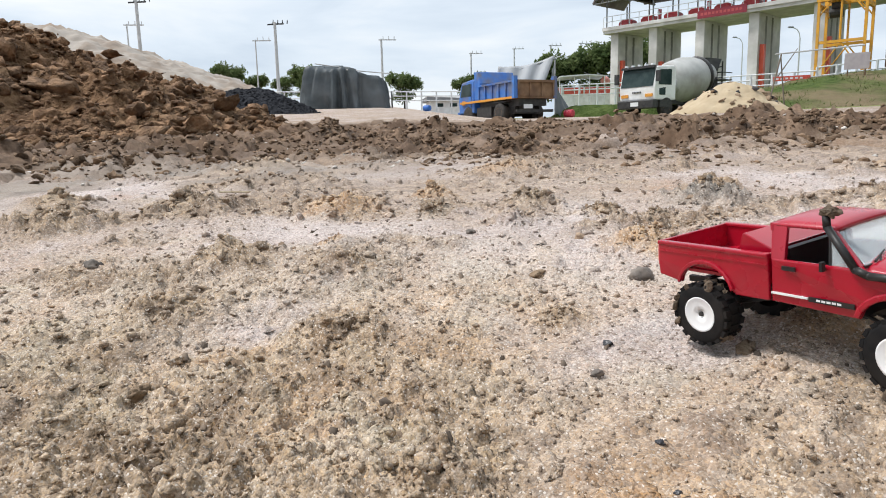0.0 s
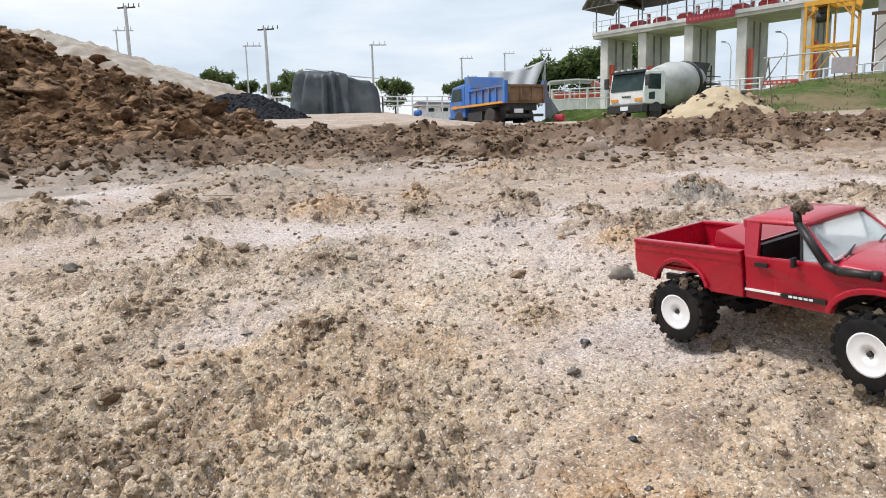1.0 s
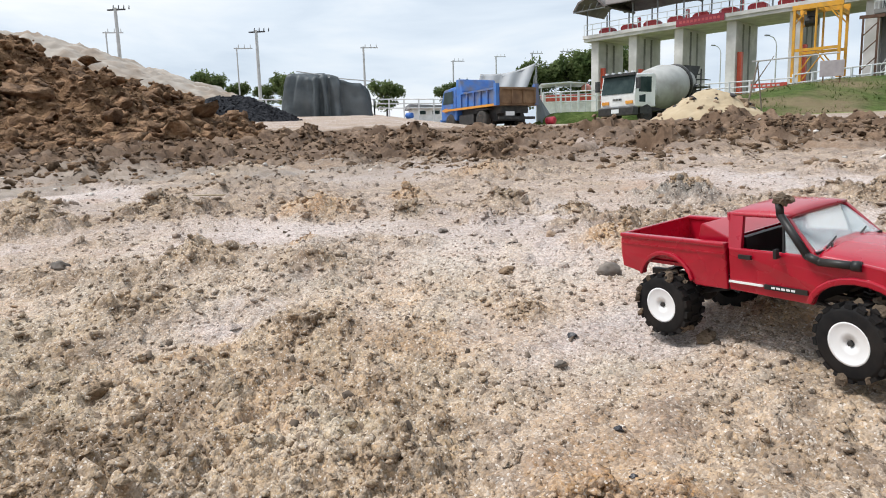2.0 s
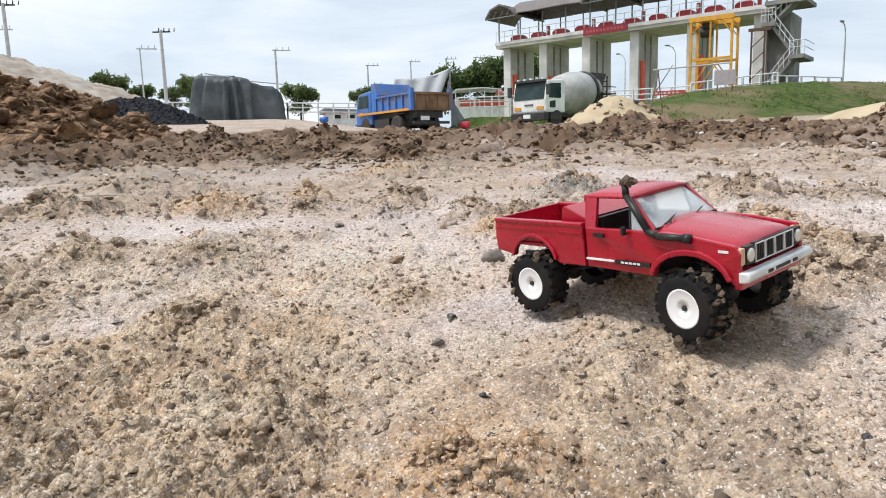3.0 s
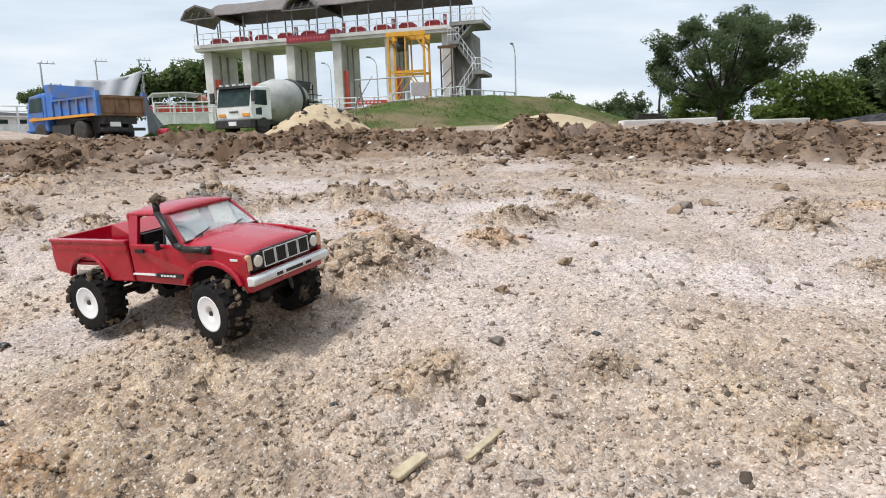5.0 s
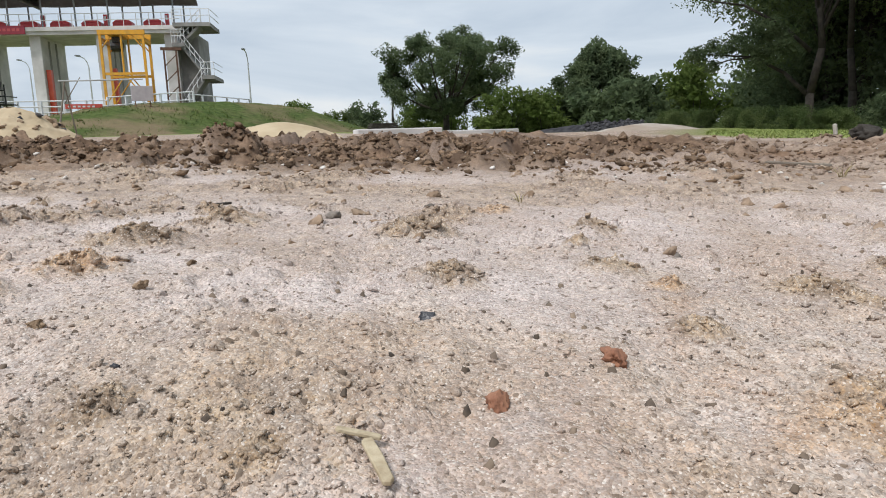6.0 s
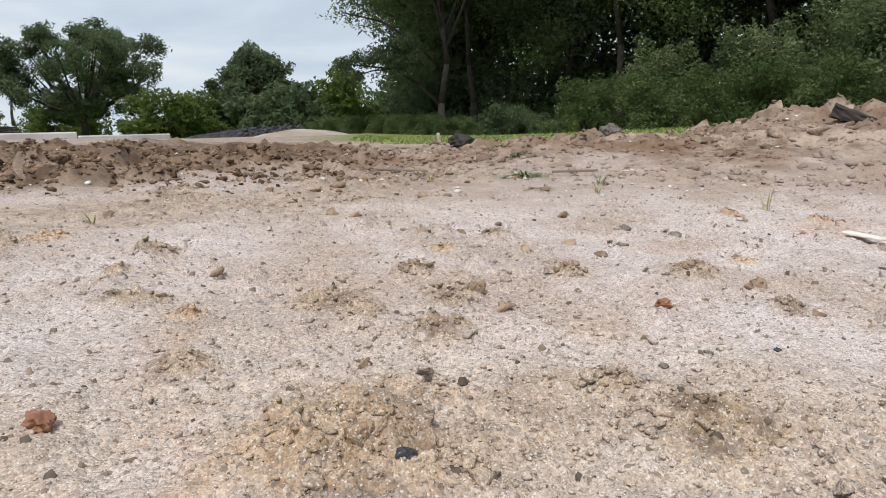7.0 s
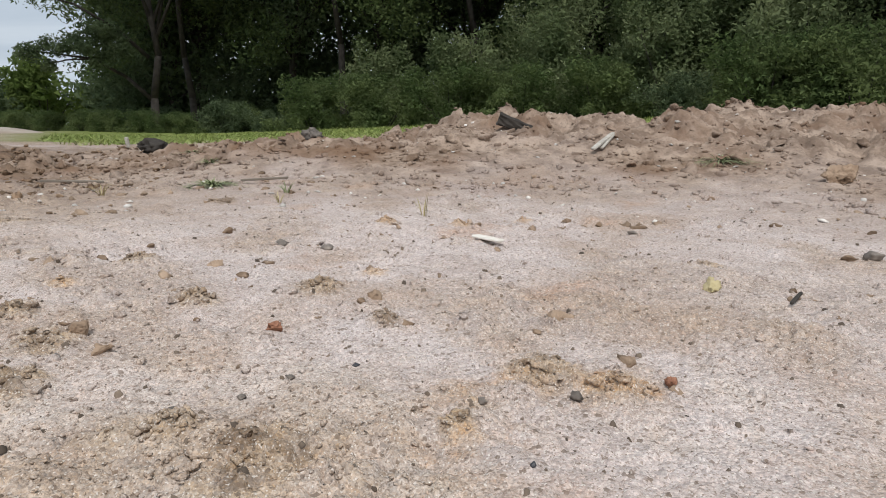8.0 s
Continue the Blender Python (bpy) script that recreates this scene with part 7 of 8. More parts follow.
def toy_truck(place):
    t = thing("toy_pickup_truck", "muddy red plastic toy pickup with white rims on sandy ground", "toy truck", place)
    W = 0.0525
    rear, front = arch(-0.0875, 0.050, 0.029, 0.0265, -0.1160, -0.0590), arch(0.0875, 0.049, 0.034, 0.0245, 0.0540, 0.1205)

    def shell(x, y, z):
        # sides lean in above the waist and a little below it
        s = 1 - 0.10 * max(0.0, (z - 0.082) / 0.012) * 0.35 - 0.04 * max(0.0, (0.066 - z) / 0.015)
        return (x, y * s, z)
    # cab and nose: two side skins with arches, a hood and inner walls
    side = [(-0.0200, 0.0530), (0.0530, 0.0510)] + front + [(0.1270, 0.0480), (0.1300, 0.0600), (0.1310, 0.0770), (0.1270, 0.0835), (0.0900, 0.0885), (0.0560, 0.0905), (-0.0200, 0.0905)]
    body = None
    for sgn in (-1, 1):
        bm = prism(B(), side, sgn * W, sgn * (W - 0.004), shell)
        o = part("cab_side", bm, M_RED, t)
        bevelled(o, 0.0012)
        bm = B()
        pts = [(p[0], p[1] - 0.0005) for p in front]
        outer = arch(0.0875, 0.049, 0.0385, 0.0295, 0.0495, 0.1248)
        prism(bm, pts + outer[::-1], sgn * (W - 0.001), sgn * (W + 0.0026))
        bevelled(part("front_fender_flare", bm, M_RED, t), 0.0012)
        bm = B()
        outer = arch(-0.0875, 0.050, 0.0325, 0.0310, -0.1195, -0.0560)
        prism(bm, rear + outer[::-1], sgn * (W - 0.001), sgn * (W + 0.0024))
        bevelled(part("rear_fender_flare", bm, M_RED, t), 0.0012)
    # hood with a raised middle
    bm = B()
    rows = []
    for i in range(9):
        f = i / 8
        x = 0.050 + 0.0795 * f
        ring = []
        for j in range(13):
            y = (j / 12 * 2 - 1)
            z = 0.0955 - 0.0105 * f ** 1.4 - 0.0065 * abs(y) ** 4 + 0.0011 * (abs(abs(y) - 0.0) < 0.45) * (1 - f * 0.5) - 0.002 * (f > 0.97)
            ring.append(bm.verts.new((x, y * (W - 0.0035 - 0.0015 * f), z)))
        rows.append(ring)
    for a, b in zip(rows, rows[1:]):
        for j in range(12):
            bm.faces.new((a[j], a[j + 1], b[j + 1], b[j]))
    g = bmesh.ops.extrude_face_region(bm, geom=bm.faces[:])
    bmesh.ops.translate(bm, vec=(0, 0, -0.003), verts=[v for v in g["geom"] if isinstance(v, bmesh.types.BMVert)])
    part("hood", bm, M_RED, t, "red hood with a raised middle", True)
    # nose panel, cowl, floor of the cab, firewall
    bm = box(B(), 0.1235, 0.1300, -W + 0.003, W - 0.003, 0.0480, 0.0640)
    bevelled(part("nose_panel", bm, M_RED, t), 0.0012)
    part("cab_floor", box(B(), -0.019, 0.055, -W + 0.005, W - 0.005, 0.0530, 0.0560), M_BLACKP, t)
    part("cab_back", box(B(), -0.0205, -0.0180, -W + 0.003, W - 0.003, 0.0530, 0.0915), M_RED, t)
    part("firewall", box(B(), 0.0520, 0.0550, -W + 0.005, W - 0.005, 0.0560, 0.0930), M_BLACKP, t)
    part("seat", box(box(B(), -0.012, 0.012, -0.04, 0.04, 0.056, 0.070), -0.016, -0.010, -0.04, 0.04, 0.070, 0.098), M_BLACKP, t)
    bm = B()
    bmesh.ops.create_cone(bm, cap_ends=False, segments=20, radius1=0.0095, radius2=0.0095, depth=0.002, matrix=pose(0.030, -0.024, 0.094, 0, 60, 0))
    part("steering_wheel", bm, M_BLACKP, t)

    # greenhouse: roof on pillars, sloped front and back
    def top(x, y, z):
        f = (z - 0.0895) / 0.0295
        return (x, y * (1 - 0.17 * f), z)
    Wt = W - 0.002
    for sgn in (-1, 1):
        for nm, pts in (("front_pillar", [(0.0510, 0.0895), (0.0560, 0.0895), (0.0275, 0.1195), (0.0230, 0.1195)]),
                        ("rear_pillar", [(-0.0205, 0.0895), (-0.0085, 0.0895), (-0.0105, 0.1195), (-0.0250, 0.1195)]),
                        ("window_bar", [(0.0285, 0.0895), (0.0305, 0.0895), (0.0260, 0.1150), (0.0245, 0.1150)])):
            bevelled(part(nm, prism(B(), pts, sgn * Wt, sgn * (Wt - 0.0045), top), M_RED if nm != "window_bar" else M_BLACKP, t), 0.0007)
        q = part("quarter_glass", prism(B(), [(0.0300, 0.0900), (0.0510, 0.0900), (0.0262, 0.1160)], sgn * (Wt - 0.0015), sgn * (Wt - 0.0022), top), M_TOYGLASS, t)
        q.visible_shadow = False
    bm = B()
    rows = []
    for i in range(9):
        f = i / 8
        x = -0.0265 + 0.0565 * f
        rows.append([bm.verts.new((x, (j / 10 * 2 - 1) * (0.0425 - 0.0010 * (i in (0, 8))), 0.1190 + 0.0050 * (1 - (abs(j / 10 * 2 - 1)) ** 3) * (1 - (2 * f - 1) ** 4 * 0.8))) for j in range(11)])
    for a, b in zip(rows, rows[1:]):
        for j in range(10):
            bm.faces.new((a[j], a[j + 1], b[j + 1], b[j]))
    g = bmesh.ops.extrude_face_region(bm, geom=bm.faces[:])
    for v in g["geom"]:
        if isinstance(v, bmesh.types.BMVert):
            v.co.z = 0.1165
    part("roof", bm, M_RED, t, "", True)

    def pane(name, lo, hi, wl, wh, thick, material):
        """A sloped pane across the cab from the point lo to the point hi (x, z)."""
        bm = B()
        vs = [bm.verts.new(c) for c in ((lo[0], -wl, lo[1]), (lo[0], wl, lo[1]), (hi[0], wh, hi[1]), (hi[0], -wh, hi[1]))]
        vs += [bm.verts.new((v.co.x - thick, v.co.y, v.co.z)) for v in vs]
        for f in ((0, 1, 2, 3), (7, 6, 5, 4), (0, 4, 5, 1), (1, 5, 6, 2), (2, 6, 7, 3), (3, 7, 4, 0)):
            bm.faces.new([vs[i] for i in f])
        o = part(name, bm, material, t)
        return o
    w = pane("windscreen", (0.0545, 0.0925), (0.0270, 0.1175), 0.0450, 0.0380, 0.0010, M_TOYGLASS)
    w.visible_shadow = False
    pane("windscreen_frame", (0.0560, 0.0895), (0.0535, 0.0930), 0.0485, 0.0475, 0.003, M_RED)
    pane("rear_window_sill", (-0.0190, 0.0900), (-0.0203, 0.0985), 0.0500, 0.0470, 0.002, M_RED)
    pane("rear_window_head", (-0.0225, 0.1130), (-0.0235, 0.1180), 0.0440, 0.0430, 0.002, M_RED)
    for s in (-1, 1):
        bm = B()
        rod(bm, (0.0560, s * 0.022 - 0.014, 0.0945), (0.0500, s * 0.022 + 0.010, 0.0985), 0.0009, 0.0006, 6)
        rod(bm, (0.0580, s * 0.022 - 0.010, 0.0925), (0.0545, s * 0.022 - 0.004, 0.0955), 0.0009, seg=6)
        part("wiper", bm, M_BLACKP, t)
    # door seams, handles, mirrors, prints
    for sgn in (-1, 1):
        part("door_handle", box(B(), -0.0085, 0.0030, min(sgn * W, sgn * (W + 0.002)), max(sgn * W, sgn * (W + 0.002)), 0.0825, 0.0860), M_BLACKP, t)
        bm = B()
        box(bm, 0.0255, 0.0285, min(sgn * 0.0535, sgn * 0.0585), max(sgn * 0.0535, sgn * 0.0585), 0.0865, 0.0945)
        rod(bm, (0.0270, sgn * 0.050, 0.0870), (0.0265, sgn * 0.0560, 0.0890), 0.0012, seg=6)
        bevelled(part("mirror", bm, M_BLACKP, t), 0.001)
        y0, y1 = sorted((sgn * (W - 0.0012), sgn * (W + 0.0003)))
        part("side_stripe", box(B(), -0.0195, 0.0125, y0, y1, 0.0603, 0.0620), M_WHITEPRINT, t, "thin white side stripe")
        part("side_stripe", box(B(), 0.0135, 0.0500, y0, y1, 0.0588, 0.0628), M_BLACKP, t, "black side stripe")
        for k in range(5):
            part("print_mark", box(B(), 0.0200 + 0.0042 * k, 0.0232 + 0.0042 * k, min(y0, y1 * 1.0) - 0.0002, max(y0, y1) + 0.0002, 0.0600, 0.0618), M_WHITEPRINT, t)
        part("fender_badge", box(B(), 0.1130, 0.1215, y0, y1 + 0.0, 0.0775, 0.0795), M_WHITEPRINT, t)
    # grille, lamps, bumper
    gr = part("grille", box(B(), 0.1285, 0.1312, -0.0320, 0.0320, 0.0660, 0.0830), M_BLACKP, t, "black grille")
    for k in range(4):
        y0 = -0.0310 + k * 0.0157
        bm = B()
        for a in ((y0, y0 + 0.0008, 0.0670, 0.0820), (y0 + 0.0141, y0 + 0.0149, 0.0670, 0.0820), (y0 + 0.0008, y0 + 0.0141, 0.0670, 0.0678), (y0 + 0.0008, y0 + 0.0141, 0.0812, 0.0820)):
            box(bm, 0.1312, 0.1322, *a)
        part("grille_frame", bm, M_CHROME, gr)
        for j in range(4):
            y = y0 + 0.0028 + j * 0.0028
            part("grille_bar", box(B(), 0.1312, 0.1317, y, y + 0.0008, 0.0680, 0.0810), M_DARKMETAL, gr)
    for s in (-1, 1):
        y0, y1 = sorted((s * 0.0330, s * 0.0445))
        h = part("headlight", box(B(), 0.1270, 0.1318, y0, y1, 0.0675, 0.0820), M_BLACKP, t)
        part("lens", lathe(B(), [(0.0, 0.0), (0.0056, 0.0), (0.0052, 0.0012), (0.003, 0.0020), (0.0005, 0.0022)], 18, pose(0.1317, s * 0.0388, 0.0747, 0, 0, -90)), M_LAMPGLASS, h, "round clear lens", True)
        y0, y1 = sorted((s * 0.0450, s * 0.0512))
        bevelled(part("turn_signal", box(B(), 0.1225, 0.1312, y0, y1, 0.0680, 0.0815), M_AMBER, t, "amber corner lamp"), 0.001)
    bm = prism(B(), [(0.1290, 0.0545), (0.1365, 0.0552), (0.1382, 0.0580), (0.1382, 0.0605), (0.1360, 0.0632), (0.1290, 0.0632)], -0.0530, 0.0530)
    bp = part("bumper", bm, M_CHROME, t, "silver bumper with dark slots")
    bevelled(bp, 0.0012)
    for y0, y1 in ((-0.0245, -0.0160), (-0.0120, 0.0120), (0.0160, 0.0245)):
        bevelled(part("bumper_slot", box(B(), 0.1360, 0.1386, y0, y1, 0.0572, 0.0602), M_BLACKP, bp), 0.0006)
    # snorkel on the right-hand side
    bm = B()
    path = [(0.0890, -0.0525, 0.0870), (0.0620, -0.0560, 0.0880), (0.0525, -0.0560, 0.0915), (0.0270, -0.0490, 0.1210), (0.0260, -0.0485, 0.1300)]
    for a, b in zip(path, path[1:]):
        rod(bm, a, b, 0.0031, seg=10)
    for p in path[1:-1]:
        bmesh.ops.create_uvsphere(bm, u_segments=10, v_segments=6, radius=0.0032, matrix=Matrix.Translation(p))
    rod(bm, (0.0900, -0.0525, 0.0870), (0.0840, -0.0530, 0.0870), 0.0040, seg=10)
    s = part("snorkel", bm, M_BLACKP, t, "black snorkel caked with mud at the top", True)
    bm = B()
    bmesh.ops.create_icosphere(bm, subdivisions=3, radius=0.0058, matrix=Matrix.LocRotScale((0.0290, -0.0485, 0.1330), None, (1.3, 0.9, 0.75)))
    for v in bm.verts:
        v.co += (v.co - Vector((0.0290, -0.0485, 0.1330))) * 0.7 * noise.noise(v.co * 300)
    part("mud_lump", bm, M_MUD, s, "drying mud")

    # cargo bed
    bed = [(-0.1430, 0.0600)] + rear + [(-0.0560, 0.0520), (-0.0225, 0.0525), (-0.0225, 0.0930), (-0.1420, 0.0930), (-0.1435, 0.0760)]
    for sgn in (-1, 1):
        o = part("bed_side", prism(B(), bed, sgn * W, sgn * (W - 0.004), lambda x, y, z: (x, y * (1 - 0.03 * max(0, (0.066 - z) / 0.015)), z)), M_RED, t)
        bevelled(o, 0.0012)
        y0, y1 = sorted((sgn * (W - 0.0055), sgn * (W + 0.0012)))
        l0, l1 = sorted((sgn * W, sgn * (W + 0.0008)))
        part("body_line", box(B(), -0.1420, -0.0230, l0, l1, 0.0838, 0.0850), M_RED, t)
        bevelled(part("bed_rim", box(B(), -0.1430, -0.0225, y0, y1, 0.0905, 0.0945), M_RED, t), 0.0012)
        y0, y1 = sorted((sgn * (W - 0.004), sgn * 0.030))
        bm = prism(B(), [(-0.119, 0.0700), (-0.108, 0.0795), (-0.067, 0.0795), (-0.056, 0.0700)], y0, y1)
        bevelled(part("wheel_well", bm, M_RED, t), 0.002)
    fl = part("bed_floor", box(B(), -0.1415, -0.0230, -W + 0.003, W - 0.003, 0.0670, 0.0700), M_RED, t)
    for k in range(7):
        y = -0.027 + 0.009 * k
        part("floor_rib", box(B(), -0.1395, -0.0600, y - 0.0012, y + 0.0012, 0.0700, 0.0712), M_RED, fl)
    tg = part("tailgate", box(B(), -0.1440, -0.1400, -W + 0.0015, W - 0.0015, 0.0620, 0.0940), M_RED, t)
    bevelled(tg, 0.001)
    for k in range(5):
        part("print_mark", box(B(), -0.1446, -0.1439, -0.0185 + 0.0078 * k, -0.0125 + 0.0078 * k, 0.0770, 0.0830), M_WHITEPRINT, tg, "white print mark")
    part("bed_front", box(B(), -0.0260, -0.0225, -W + 0.003, W - 0.003, 0.0700, 0.0935), M_RED, t)
    bm = prism(B(), [(-0.0650, 0.0702), (-0.0560, 0.1060), (-0.0535, 0.1075), (-0.0265, 0.0960), (-0.0262, 0.0702)], -0.0400, 0.0400)
    bevelled(part("bed_box", bm, M_RED, t, "sloped red toolbox across the bed"), 0.001)
    for s in (-1, 1):
        y0, y1 = sorted((s * 0.0430, s * 0.0505))
        tl = part("tail_lamp", box(B(), -0.1452, -0.1438, y0, y1, 0.0690, 0.0890), M_TAIL, t, "red and clear tail lamp")
    # chassis, axles, links, shafts
    ch = part("chassis", box(box(box(B(), -0.135, 0.122, -0.019, -0.014, 0.046, 0.052), -0.135, 0.122, 0.014, 0.019, 0.046, 0.052), 0.000, 0.040, -0.016, 0.016, 0.040, 0.053), M_BLACKP, t)
    for k in (-0.12, -0.04, 0.06, 0.115):
        part("cross_member", box(B(), k - 0.003, k + 0.003, -0.014, 0.014, 0.047, 0.051), M_BLACKP, ch)
    for x in (-0.0875, 0.0875):
        a = part("axle", rod(B(), (x, -0.040, 0.030), (x, 0.040, 0.030), 0.0042, seg=10), M_BLACKP, t)
        bm = B()
        bmesh.ops.create_uvsphere(bm, u_segments=14, v_segments=10, radius=0.0105, matrix=pose(x, 0.004, 0.030))
        part("gear_case", bm, M_BLACKP, a, "", True)
        for s in (-1, 1):
            part("link_rod", rod(B(), (x, s * 0.030, 0.033), (x * 0.40, s * 0.017, 0.045), 0.0016, seg=8), M_BLACKP, t)
            part("link_rod", rod(B(), (x, s * 0.026, 0.038), (x * 0.40, s * 0.015, 0.050), 0.0014, seg=8), M_BLACKP, t)
            bm = B()
            for k in range(7):
                bmesh.ops.create_cone(bm, cap_ends=True, segments=12, radius1=0.0042, radius2=0.0042, depth=0.0012, matrix=pose(x * 0.93, s * 0.024, 0.040 + 0.0034 * k, 0, 12, 0))
            rod(bm, (x * 0.93, s * 0.024, 0.036), (x * 0.93, s * 0.024, 0.064), 0.0015, seg=8)
            part("shock_absorber", bm, M_DARKMETAL, t)
    part("drive_shaft", rod(B(), (-0.0875, 0.004, 0.033), (0.000, 0.004, 0.044), 0.0018, seg=8), M_DARKMETAL, t)
    part("side_step", rod(B(), (-0.010, -0.030, 0.0500), (0.045, -0.030, 0.0500), 0.0018, seg=8), M_BLACKP, t)

    # wheels
    def wheel(x, sgn, steer):
        y = sgn * 0.0500
        w = part("wheel", lathe(B(), [(0.0165, -0.0125), (0.0250, -0.0128), (0.0276, -0.0118), (0.0284, -0.0080), (0.0287, 0.0), (0.0284, 0.0080), (0.0276, 0.0118), (0.0250, 0.0128), (0.0165, 0.0125), (0.0165, -0.0125)], 36, None, False), M_RUBBER, t, "muddy black tyre on a white rim", True)
        w.matrix_basis = pose(x, y, 0.030, 0, 0, steer)
        bm = B()
        for i in range(18):
            for row, (ya, yb) in enumerate(((-0.0124, -0.0065), (-0.0050, 0.0050), (0.0065, 0.0124))):
                a = 360 * (i + 0.5 * (row == 1)) / 18
                box(bm, -0.0030, 0.0030, ya, yb, 0.0272, 0.0302, pose(0, 0, 0, 0, a, 0))
        part("tread", bm, M_RUBBER, w, "", False, "stuff")
        o = sgn
        part("rim", lathe(B(), [(0.0010, o * 0.0078), (0.0035, o * 0.0080), (0.0036, o * 0.0106), (0.0090, o * 0.0112), (0.0142, o * 0.0117), (0.0152, o * 0.0122), (0.0168, o * 0.0126), (0.0168, o * 0.0060), (0.0010, o * 0.0050)], 36), M_RIM, w, "white plastic rim", True)
        part("hub_nut", lathe(B(), [(0.0022, o * 0.0078), (0.0022, o * 0.0112), (0.0008, o * 0.0114)], 6), M_DARKMETAL, w)
        bm = B()
        vs = [ROCKS2[(i * 3) % 8][0] for i in range(4)]
        rs = np.random.RandomState(int(x * 1000) + 7 * sgn + 300)
        for i in range(24):
            a, r, yy = rs.rand() * 6.28, 0.0265 + 0.003 * rs.rand(), (rs.rand() * 2 - 1) * 0.012
            bmesh.ops.create_icosphere(bm, subdivisions=2, radius=0.0024 + 0.0032 * rs.rand(), matrix=Matrix.LocRotScale((r * math.cos(a), yy, r * math.sin(a)), Euler((a, yy * 90, 0)), (1.2, 1.0, 0.5)))
        for v in bm.verts:
            v.co *= 1 + 0.10 * noise.noise(v.co * 600)
        part("mud_cake", bm, M_MUD, w, "clinging mud", False, "stuff")
        return w
    for x, st in ((-0.0875, 0), (0.0875, -9)):
        for sgn in (-1, 1):
            wheel(x, sgn, st)
    return t


toy_truck(pose(0.389, 0.583, 0.066, 5.5, -1.2, -67.9))


# ---- single stones, bricks, sticks, weeds ----
M_BRICK = mat("broken_brick", (0.22, 0.095, 0.055), (0.33, 0.16, 0.095), 0.9, 60, bump=0.7, bump_scale=180, bump_dist=0.003)
M_WHITESTONE = mat("whitish_stone", (0.60, 0.55, 0.48), (0.70, 0.66, 0.60), 0.8, 60, bump=0.4, bump_scale=150, bump_dist=0.003)
M_BLACKSTONE = mat("black_slag", (0.018, 0.018, 0.022), (0.06, 0.058, 0.065), 0.35, 70, bump=0.8, bump_scale=160, bump_dist=0.003)
M_STRAWLUMP = mat("yellowish_clay", (0.40, 0.33, 0.17), (0.52, 0.44, 0.26), 0.9, 60, bump=0.8, bump_scale=180, bump_dist=0.004)
M_OLDWOOD = mat("pale_split_wood", (0.33, 0.26, 0.165), (0.46, 0.385, 0.265), 0.8, 120, bump=0.5, bump_scale=220, bump_dist=0.002)
M_GREYWOOD = mat("grey_weathered_wood", (0.34, 0.31, 0.27), (0.48, 0.45, 0.40), 0.85, 60, bump=0.5, bump_scale=120, bump_dist=0.003)
STONE_KIND = {"d": ("stone", "dark grey stone lying on the sand", "stone", M_STONE), "b": ("soil_lump", "brown dried lump of soil on the sand", "soil lump", M_CLODS1), "k": ("slag_piece", "small shiny black piece of slag", "stone", M_BLACKSTONE),
              "w": ("pebble", "whitish pebble in the brown crumbs", "pebble", M_WHITESTONE), "r": ("brick_piece", "worn red-brown piece of brick", "brick", M_BRICK), "y": ("clay_lump", "yellowish lump of clay on the sand", "clay lump", M_STRAWLUMP)}
STONES_A = [(-0.432, 1.152, 0.0149, "d"), (0.171, 1.182, 0.0096, "d"), (0.214, 0.916, 0.0106, "b"), (0.341, 0.868, 0.0166, "d"), (0.529, 0.893, 0.0127, "d"), (0.226, 0.690, 0.0053, "k"), (0.196, 0.640, 0.0065, "d"), (0.199, 0.514, 0.0041, "k"),
            (0.418, 0.661, 0.0083, "d"), (-0.237, 0.712, 0.0121, "b"), (-0.184, 0.626, 0.0058, "w"), (0.331, 0.620, 0.0103, "b"), (0.644, 0.393, 0.0084, "b"), (0.776, 0.417, 0.0082, "b"), (0.883, 0.454, 0.0069, "b"), (0.625, 0.254, 0.0040, "k"),
            (0.545, 0.680, 0.0169, "d"), (1.147, 1.036, 0.0154, "d"), (1.012, -0.331, 0.0069, "b"), (1.346, -0.076, 0.0106, "d"), (1.706, -0.872, 0.0132, "d"), (0.804, -0.385, 0.0085, "k"), (0.845, -0.105, 0.0125, "r"), (1.779, -0.787, 0.0149, "d")]
STONES_B = [(1.466, -0.022, 0.0079, "k"), (1.040, -0.685, 0.0051, "d"), (0.864, 0.091, 0.0091, "k"), (0.719, -0.050, 0.0111, "r"), (1.566, 0.484, 0.0111, "d"), (1.407, 0.630, 0.0168, "d"), (1.015, -0.630, 0.0062, "d"), (1.214, -0.694, 0.0110, "r"),
            (0.908, -0.855, 0.0065, "d"), (1.647, -1.605, 0.0114, "d"), (1.159, -1.394, 0.016, "y"), (0.876, -0.947, 0.0084, "d"), (1.209, -1.849, 0.0199, "d"), (0.866, -1.057, 0.0090, "r"), (0.999, -0.564, 0.0055, "d"), (1.053, -0.762, 0.0047, "k"),
            (0.774, -0.839, 0.0039, "k"), (0.404, 0.342, 0.0040, "k"), (0.270, 0.372, 0.0036, "k"), (0.185, 0.458, 0.0031, "k"), (0.554, 0.309, 0.0072, "d")]


def hz(x, y):
    return float(height(np.array([float(x)]), np.array([float(y)]))[0])


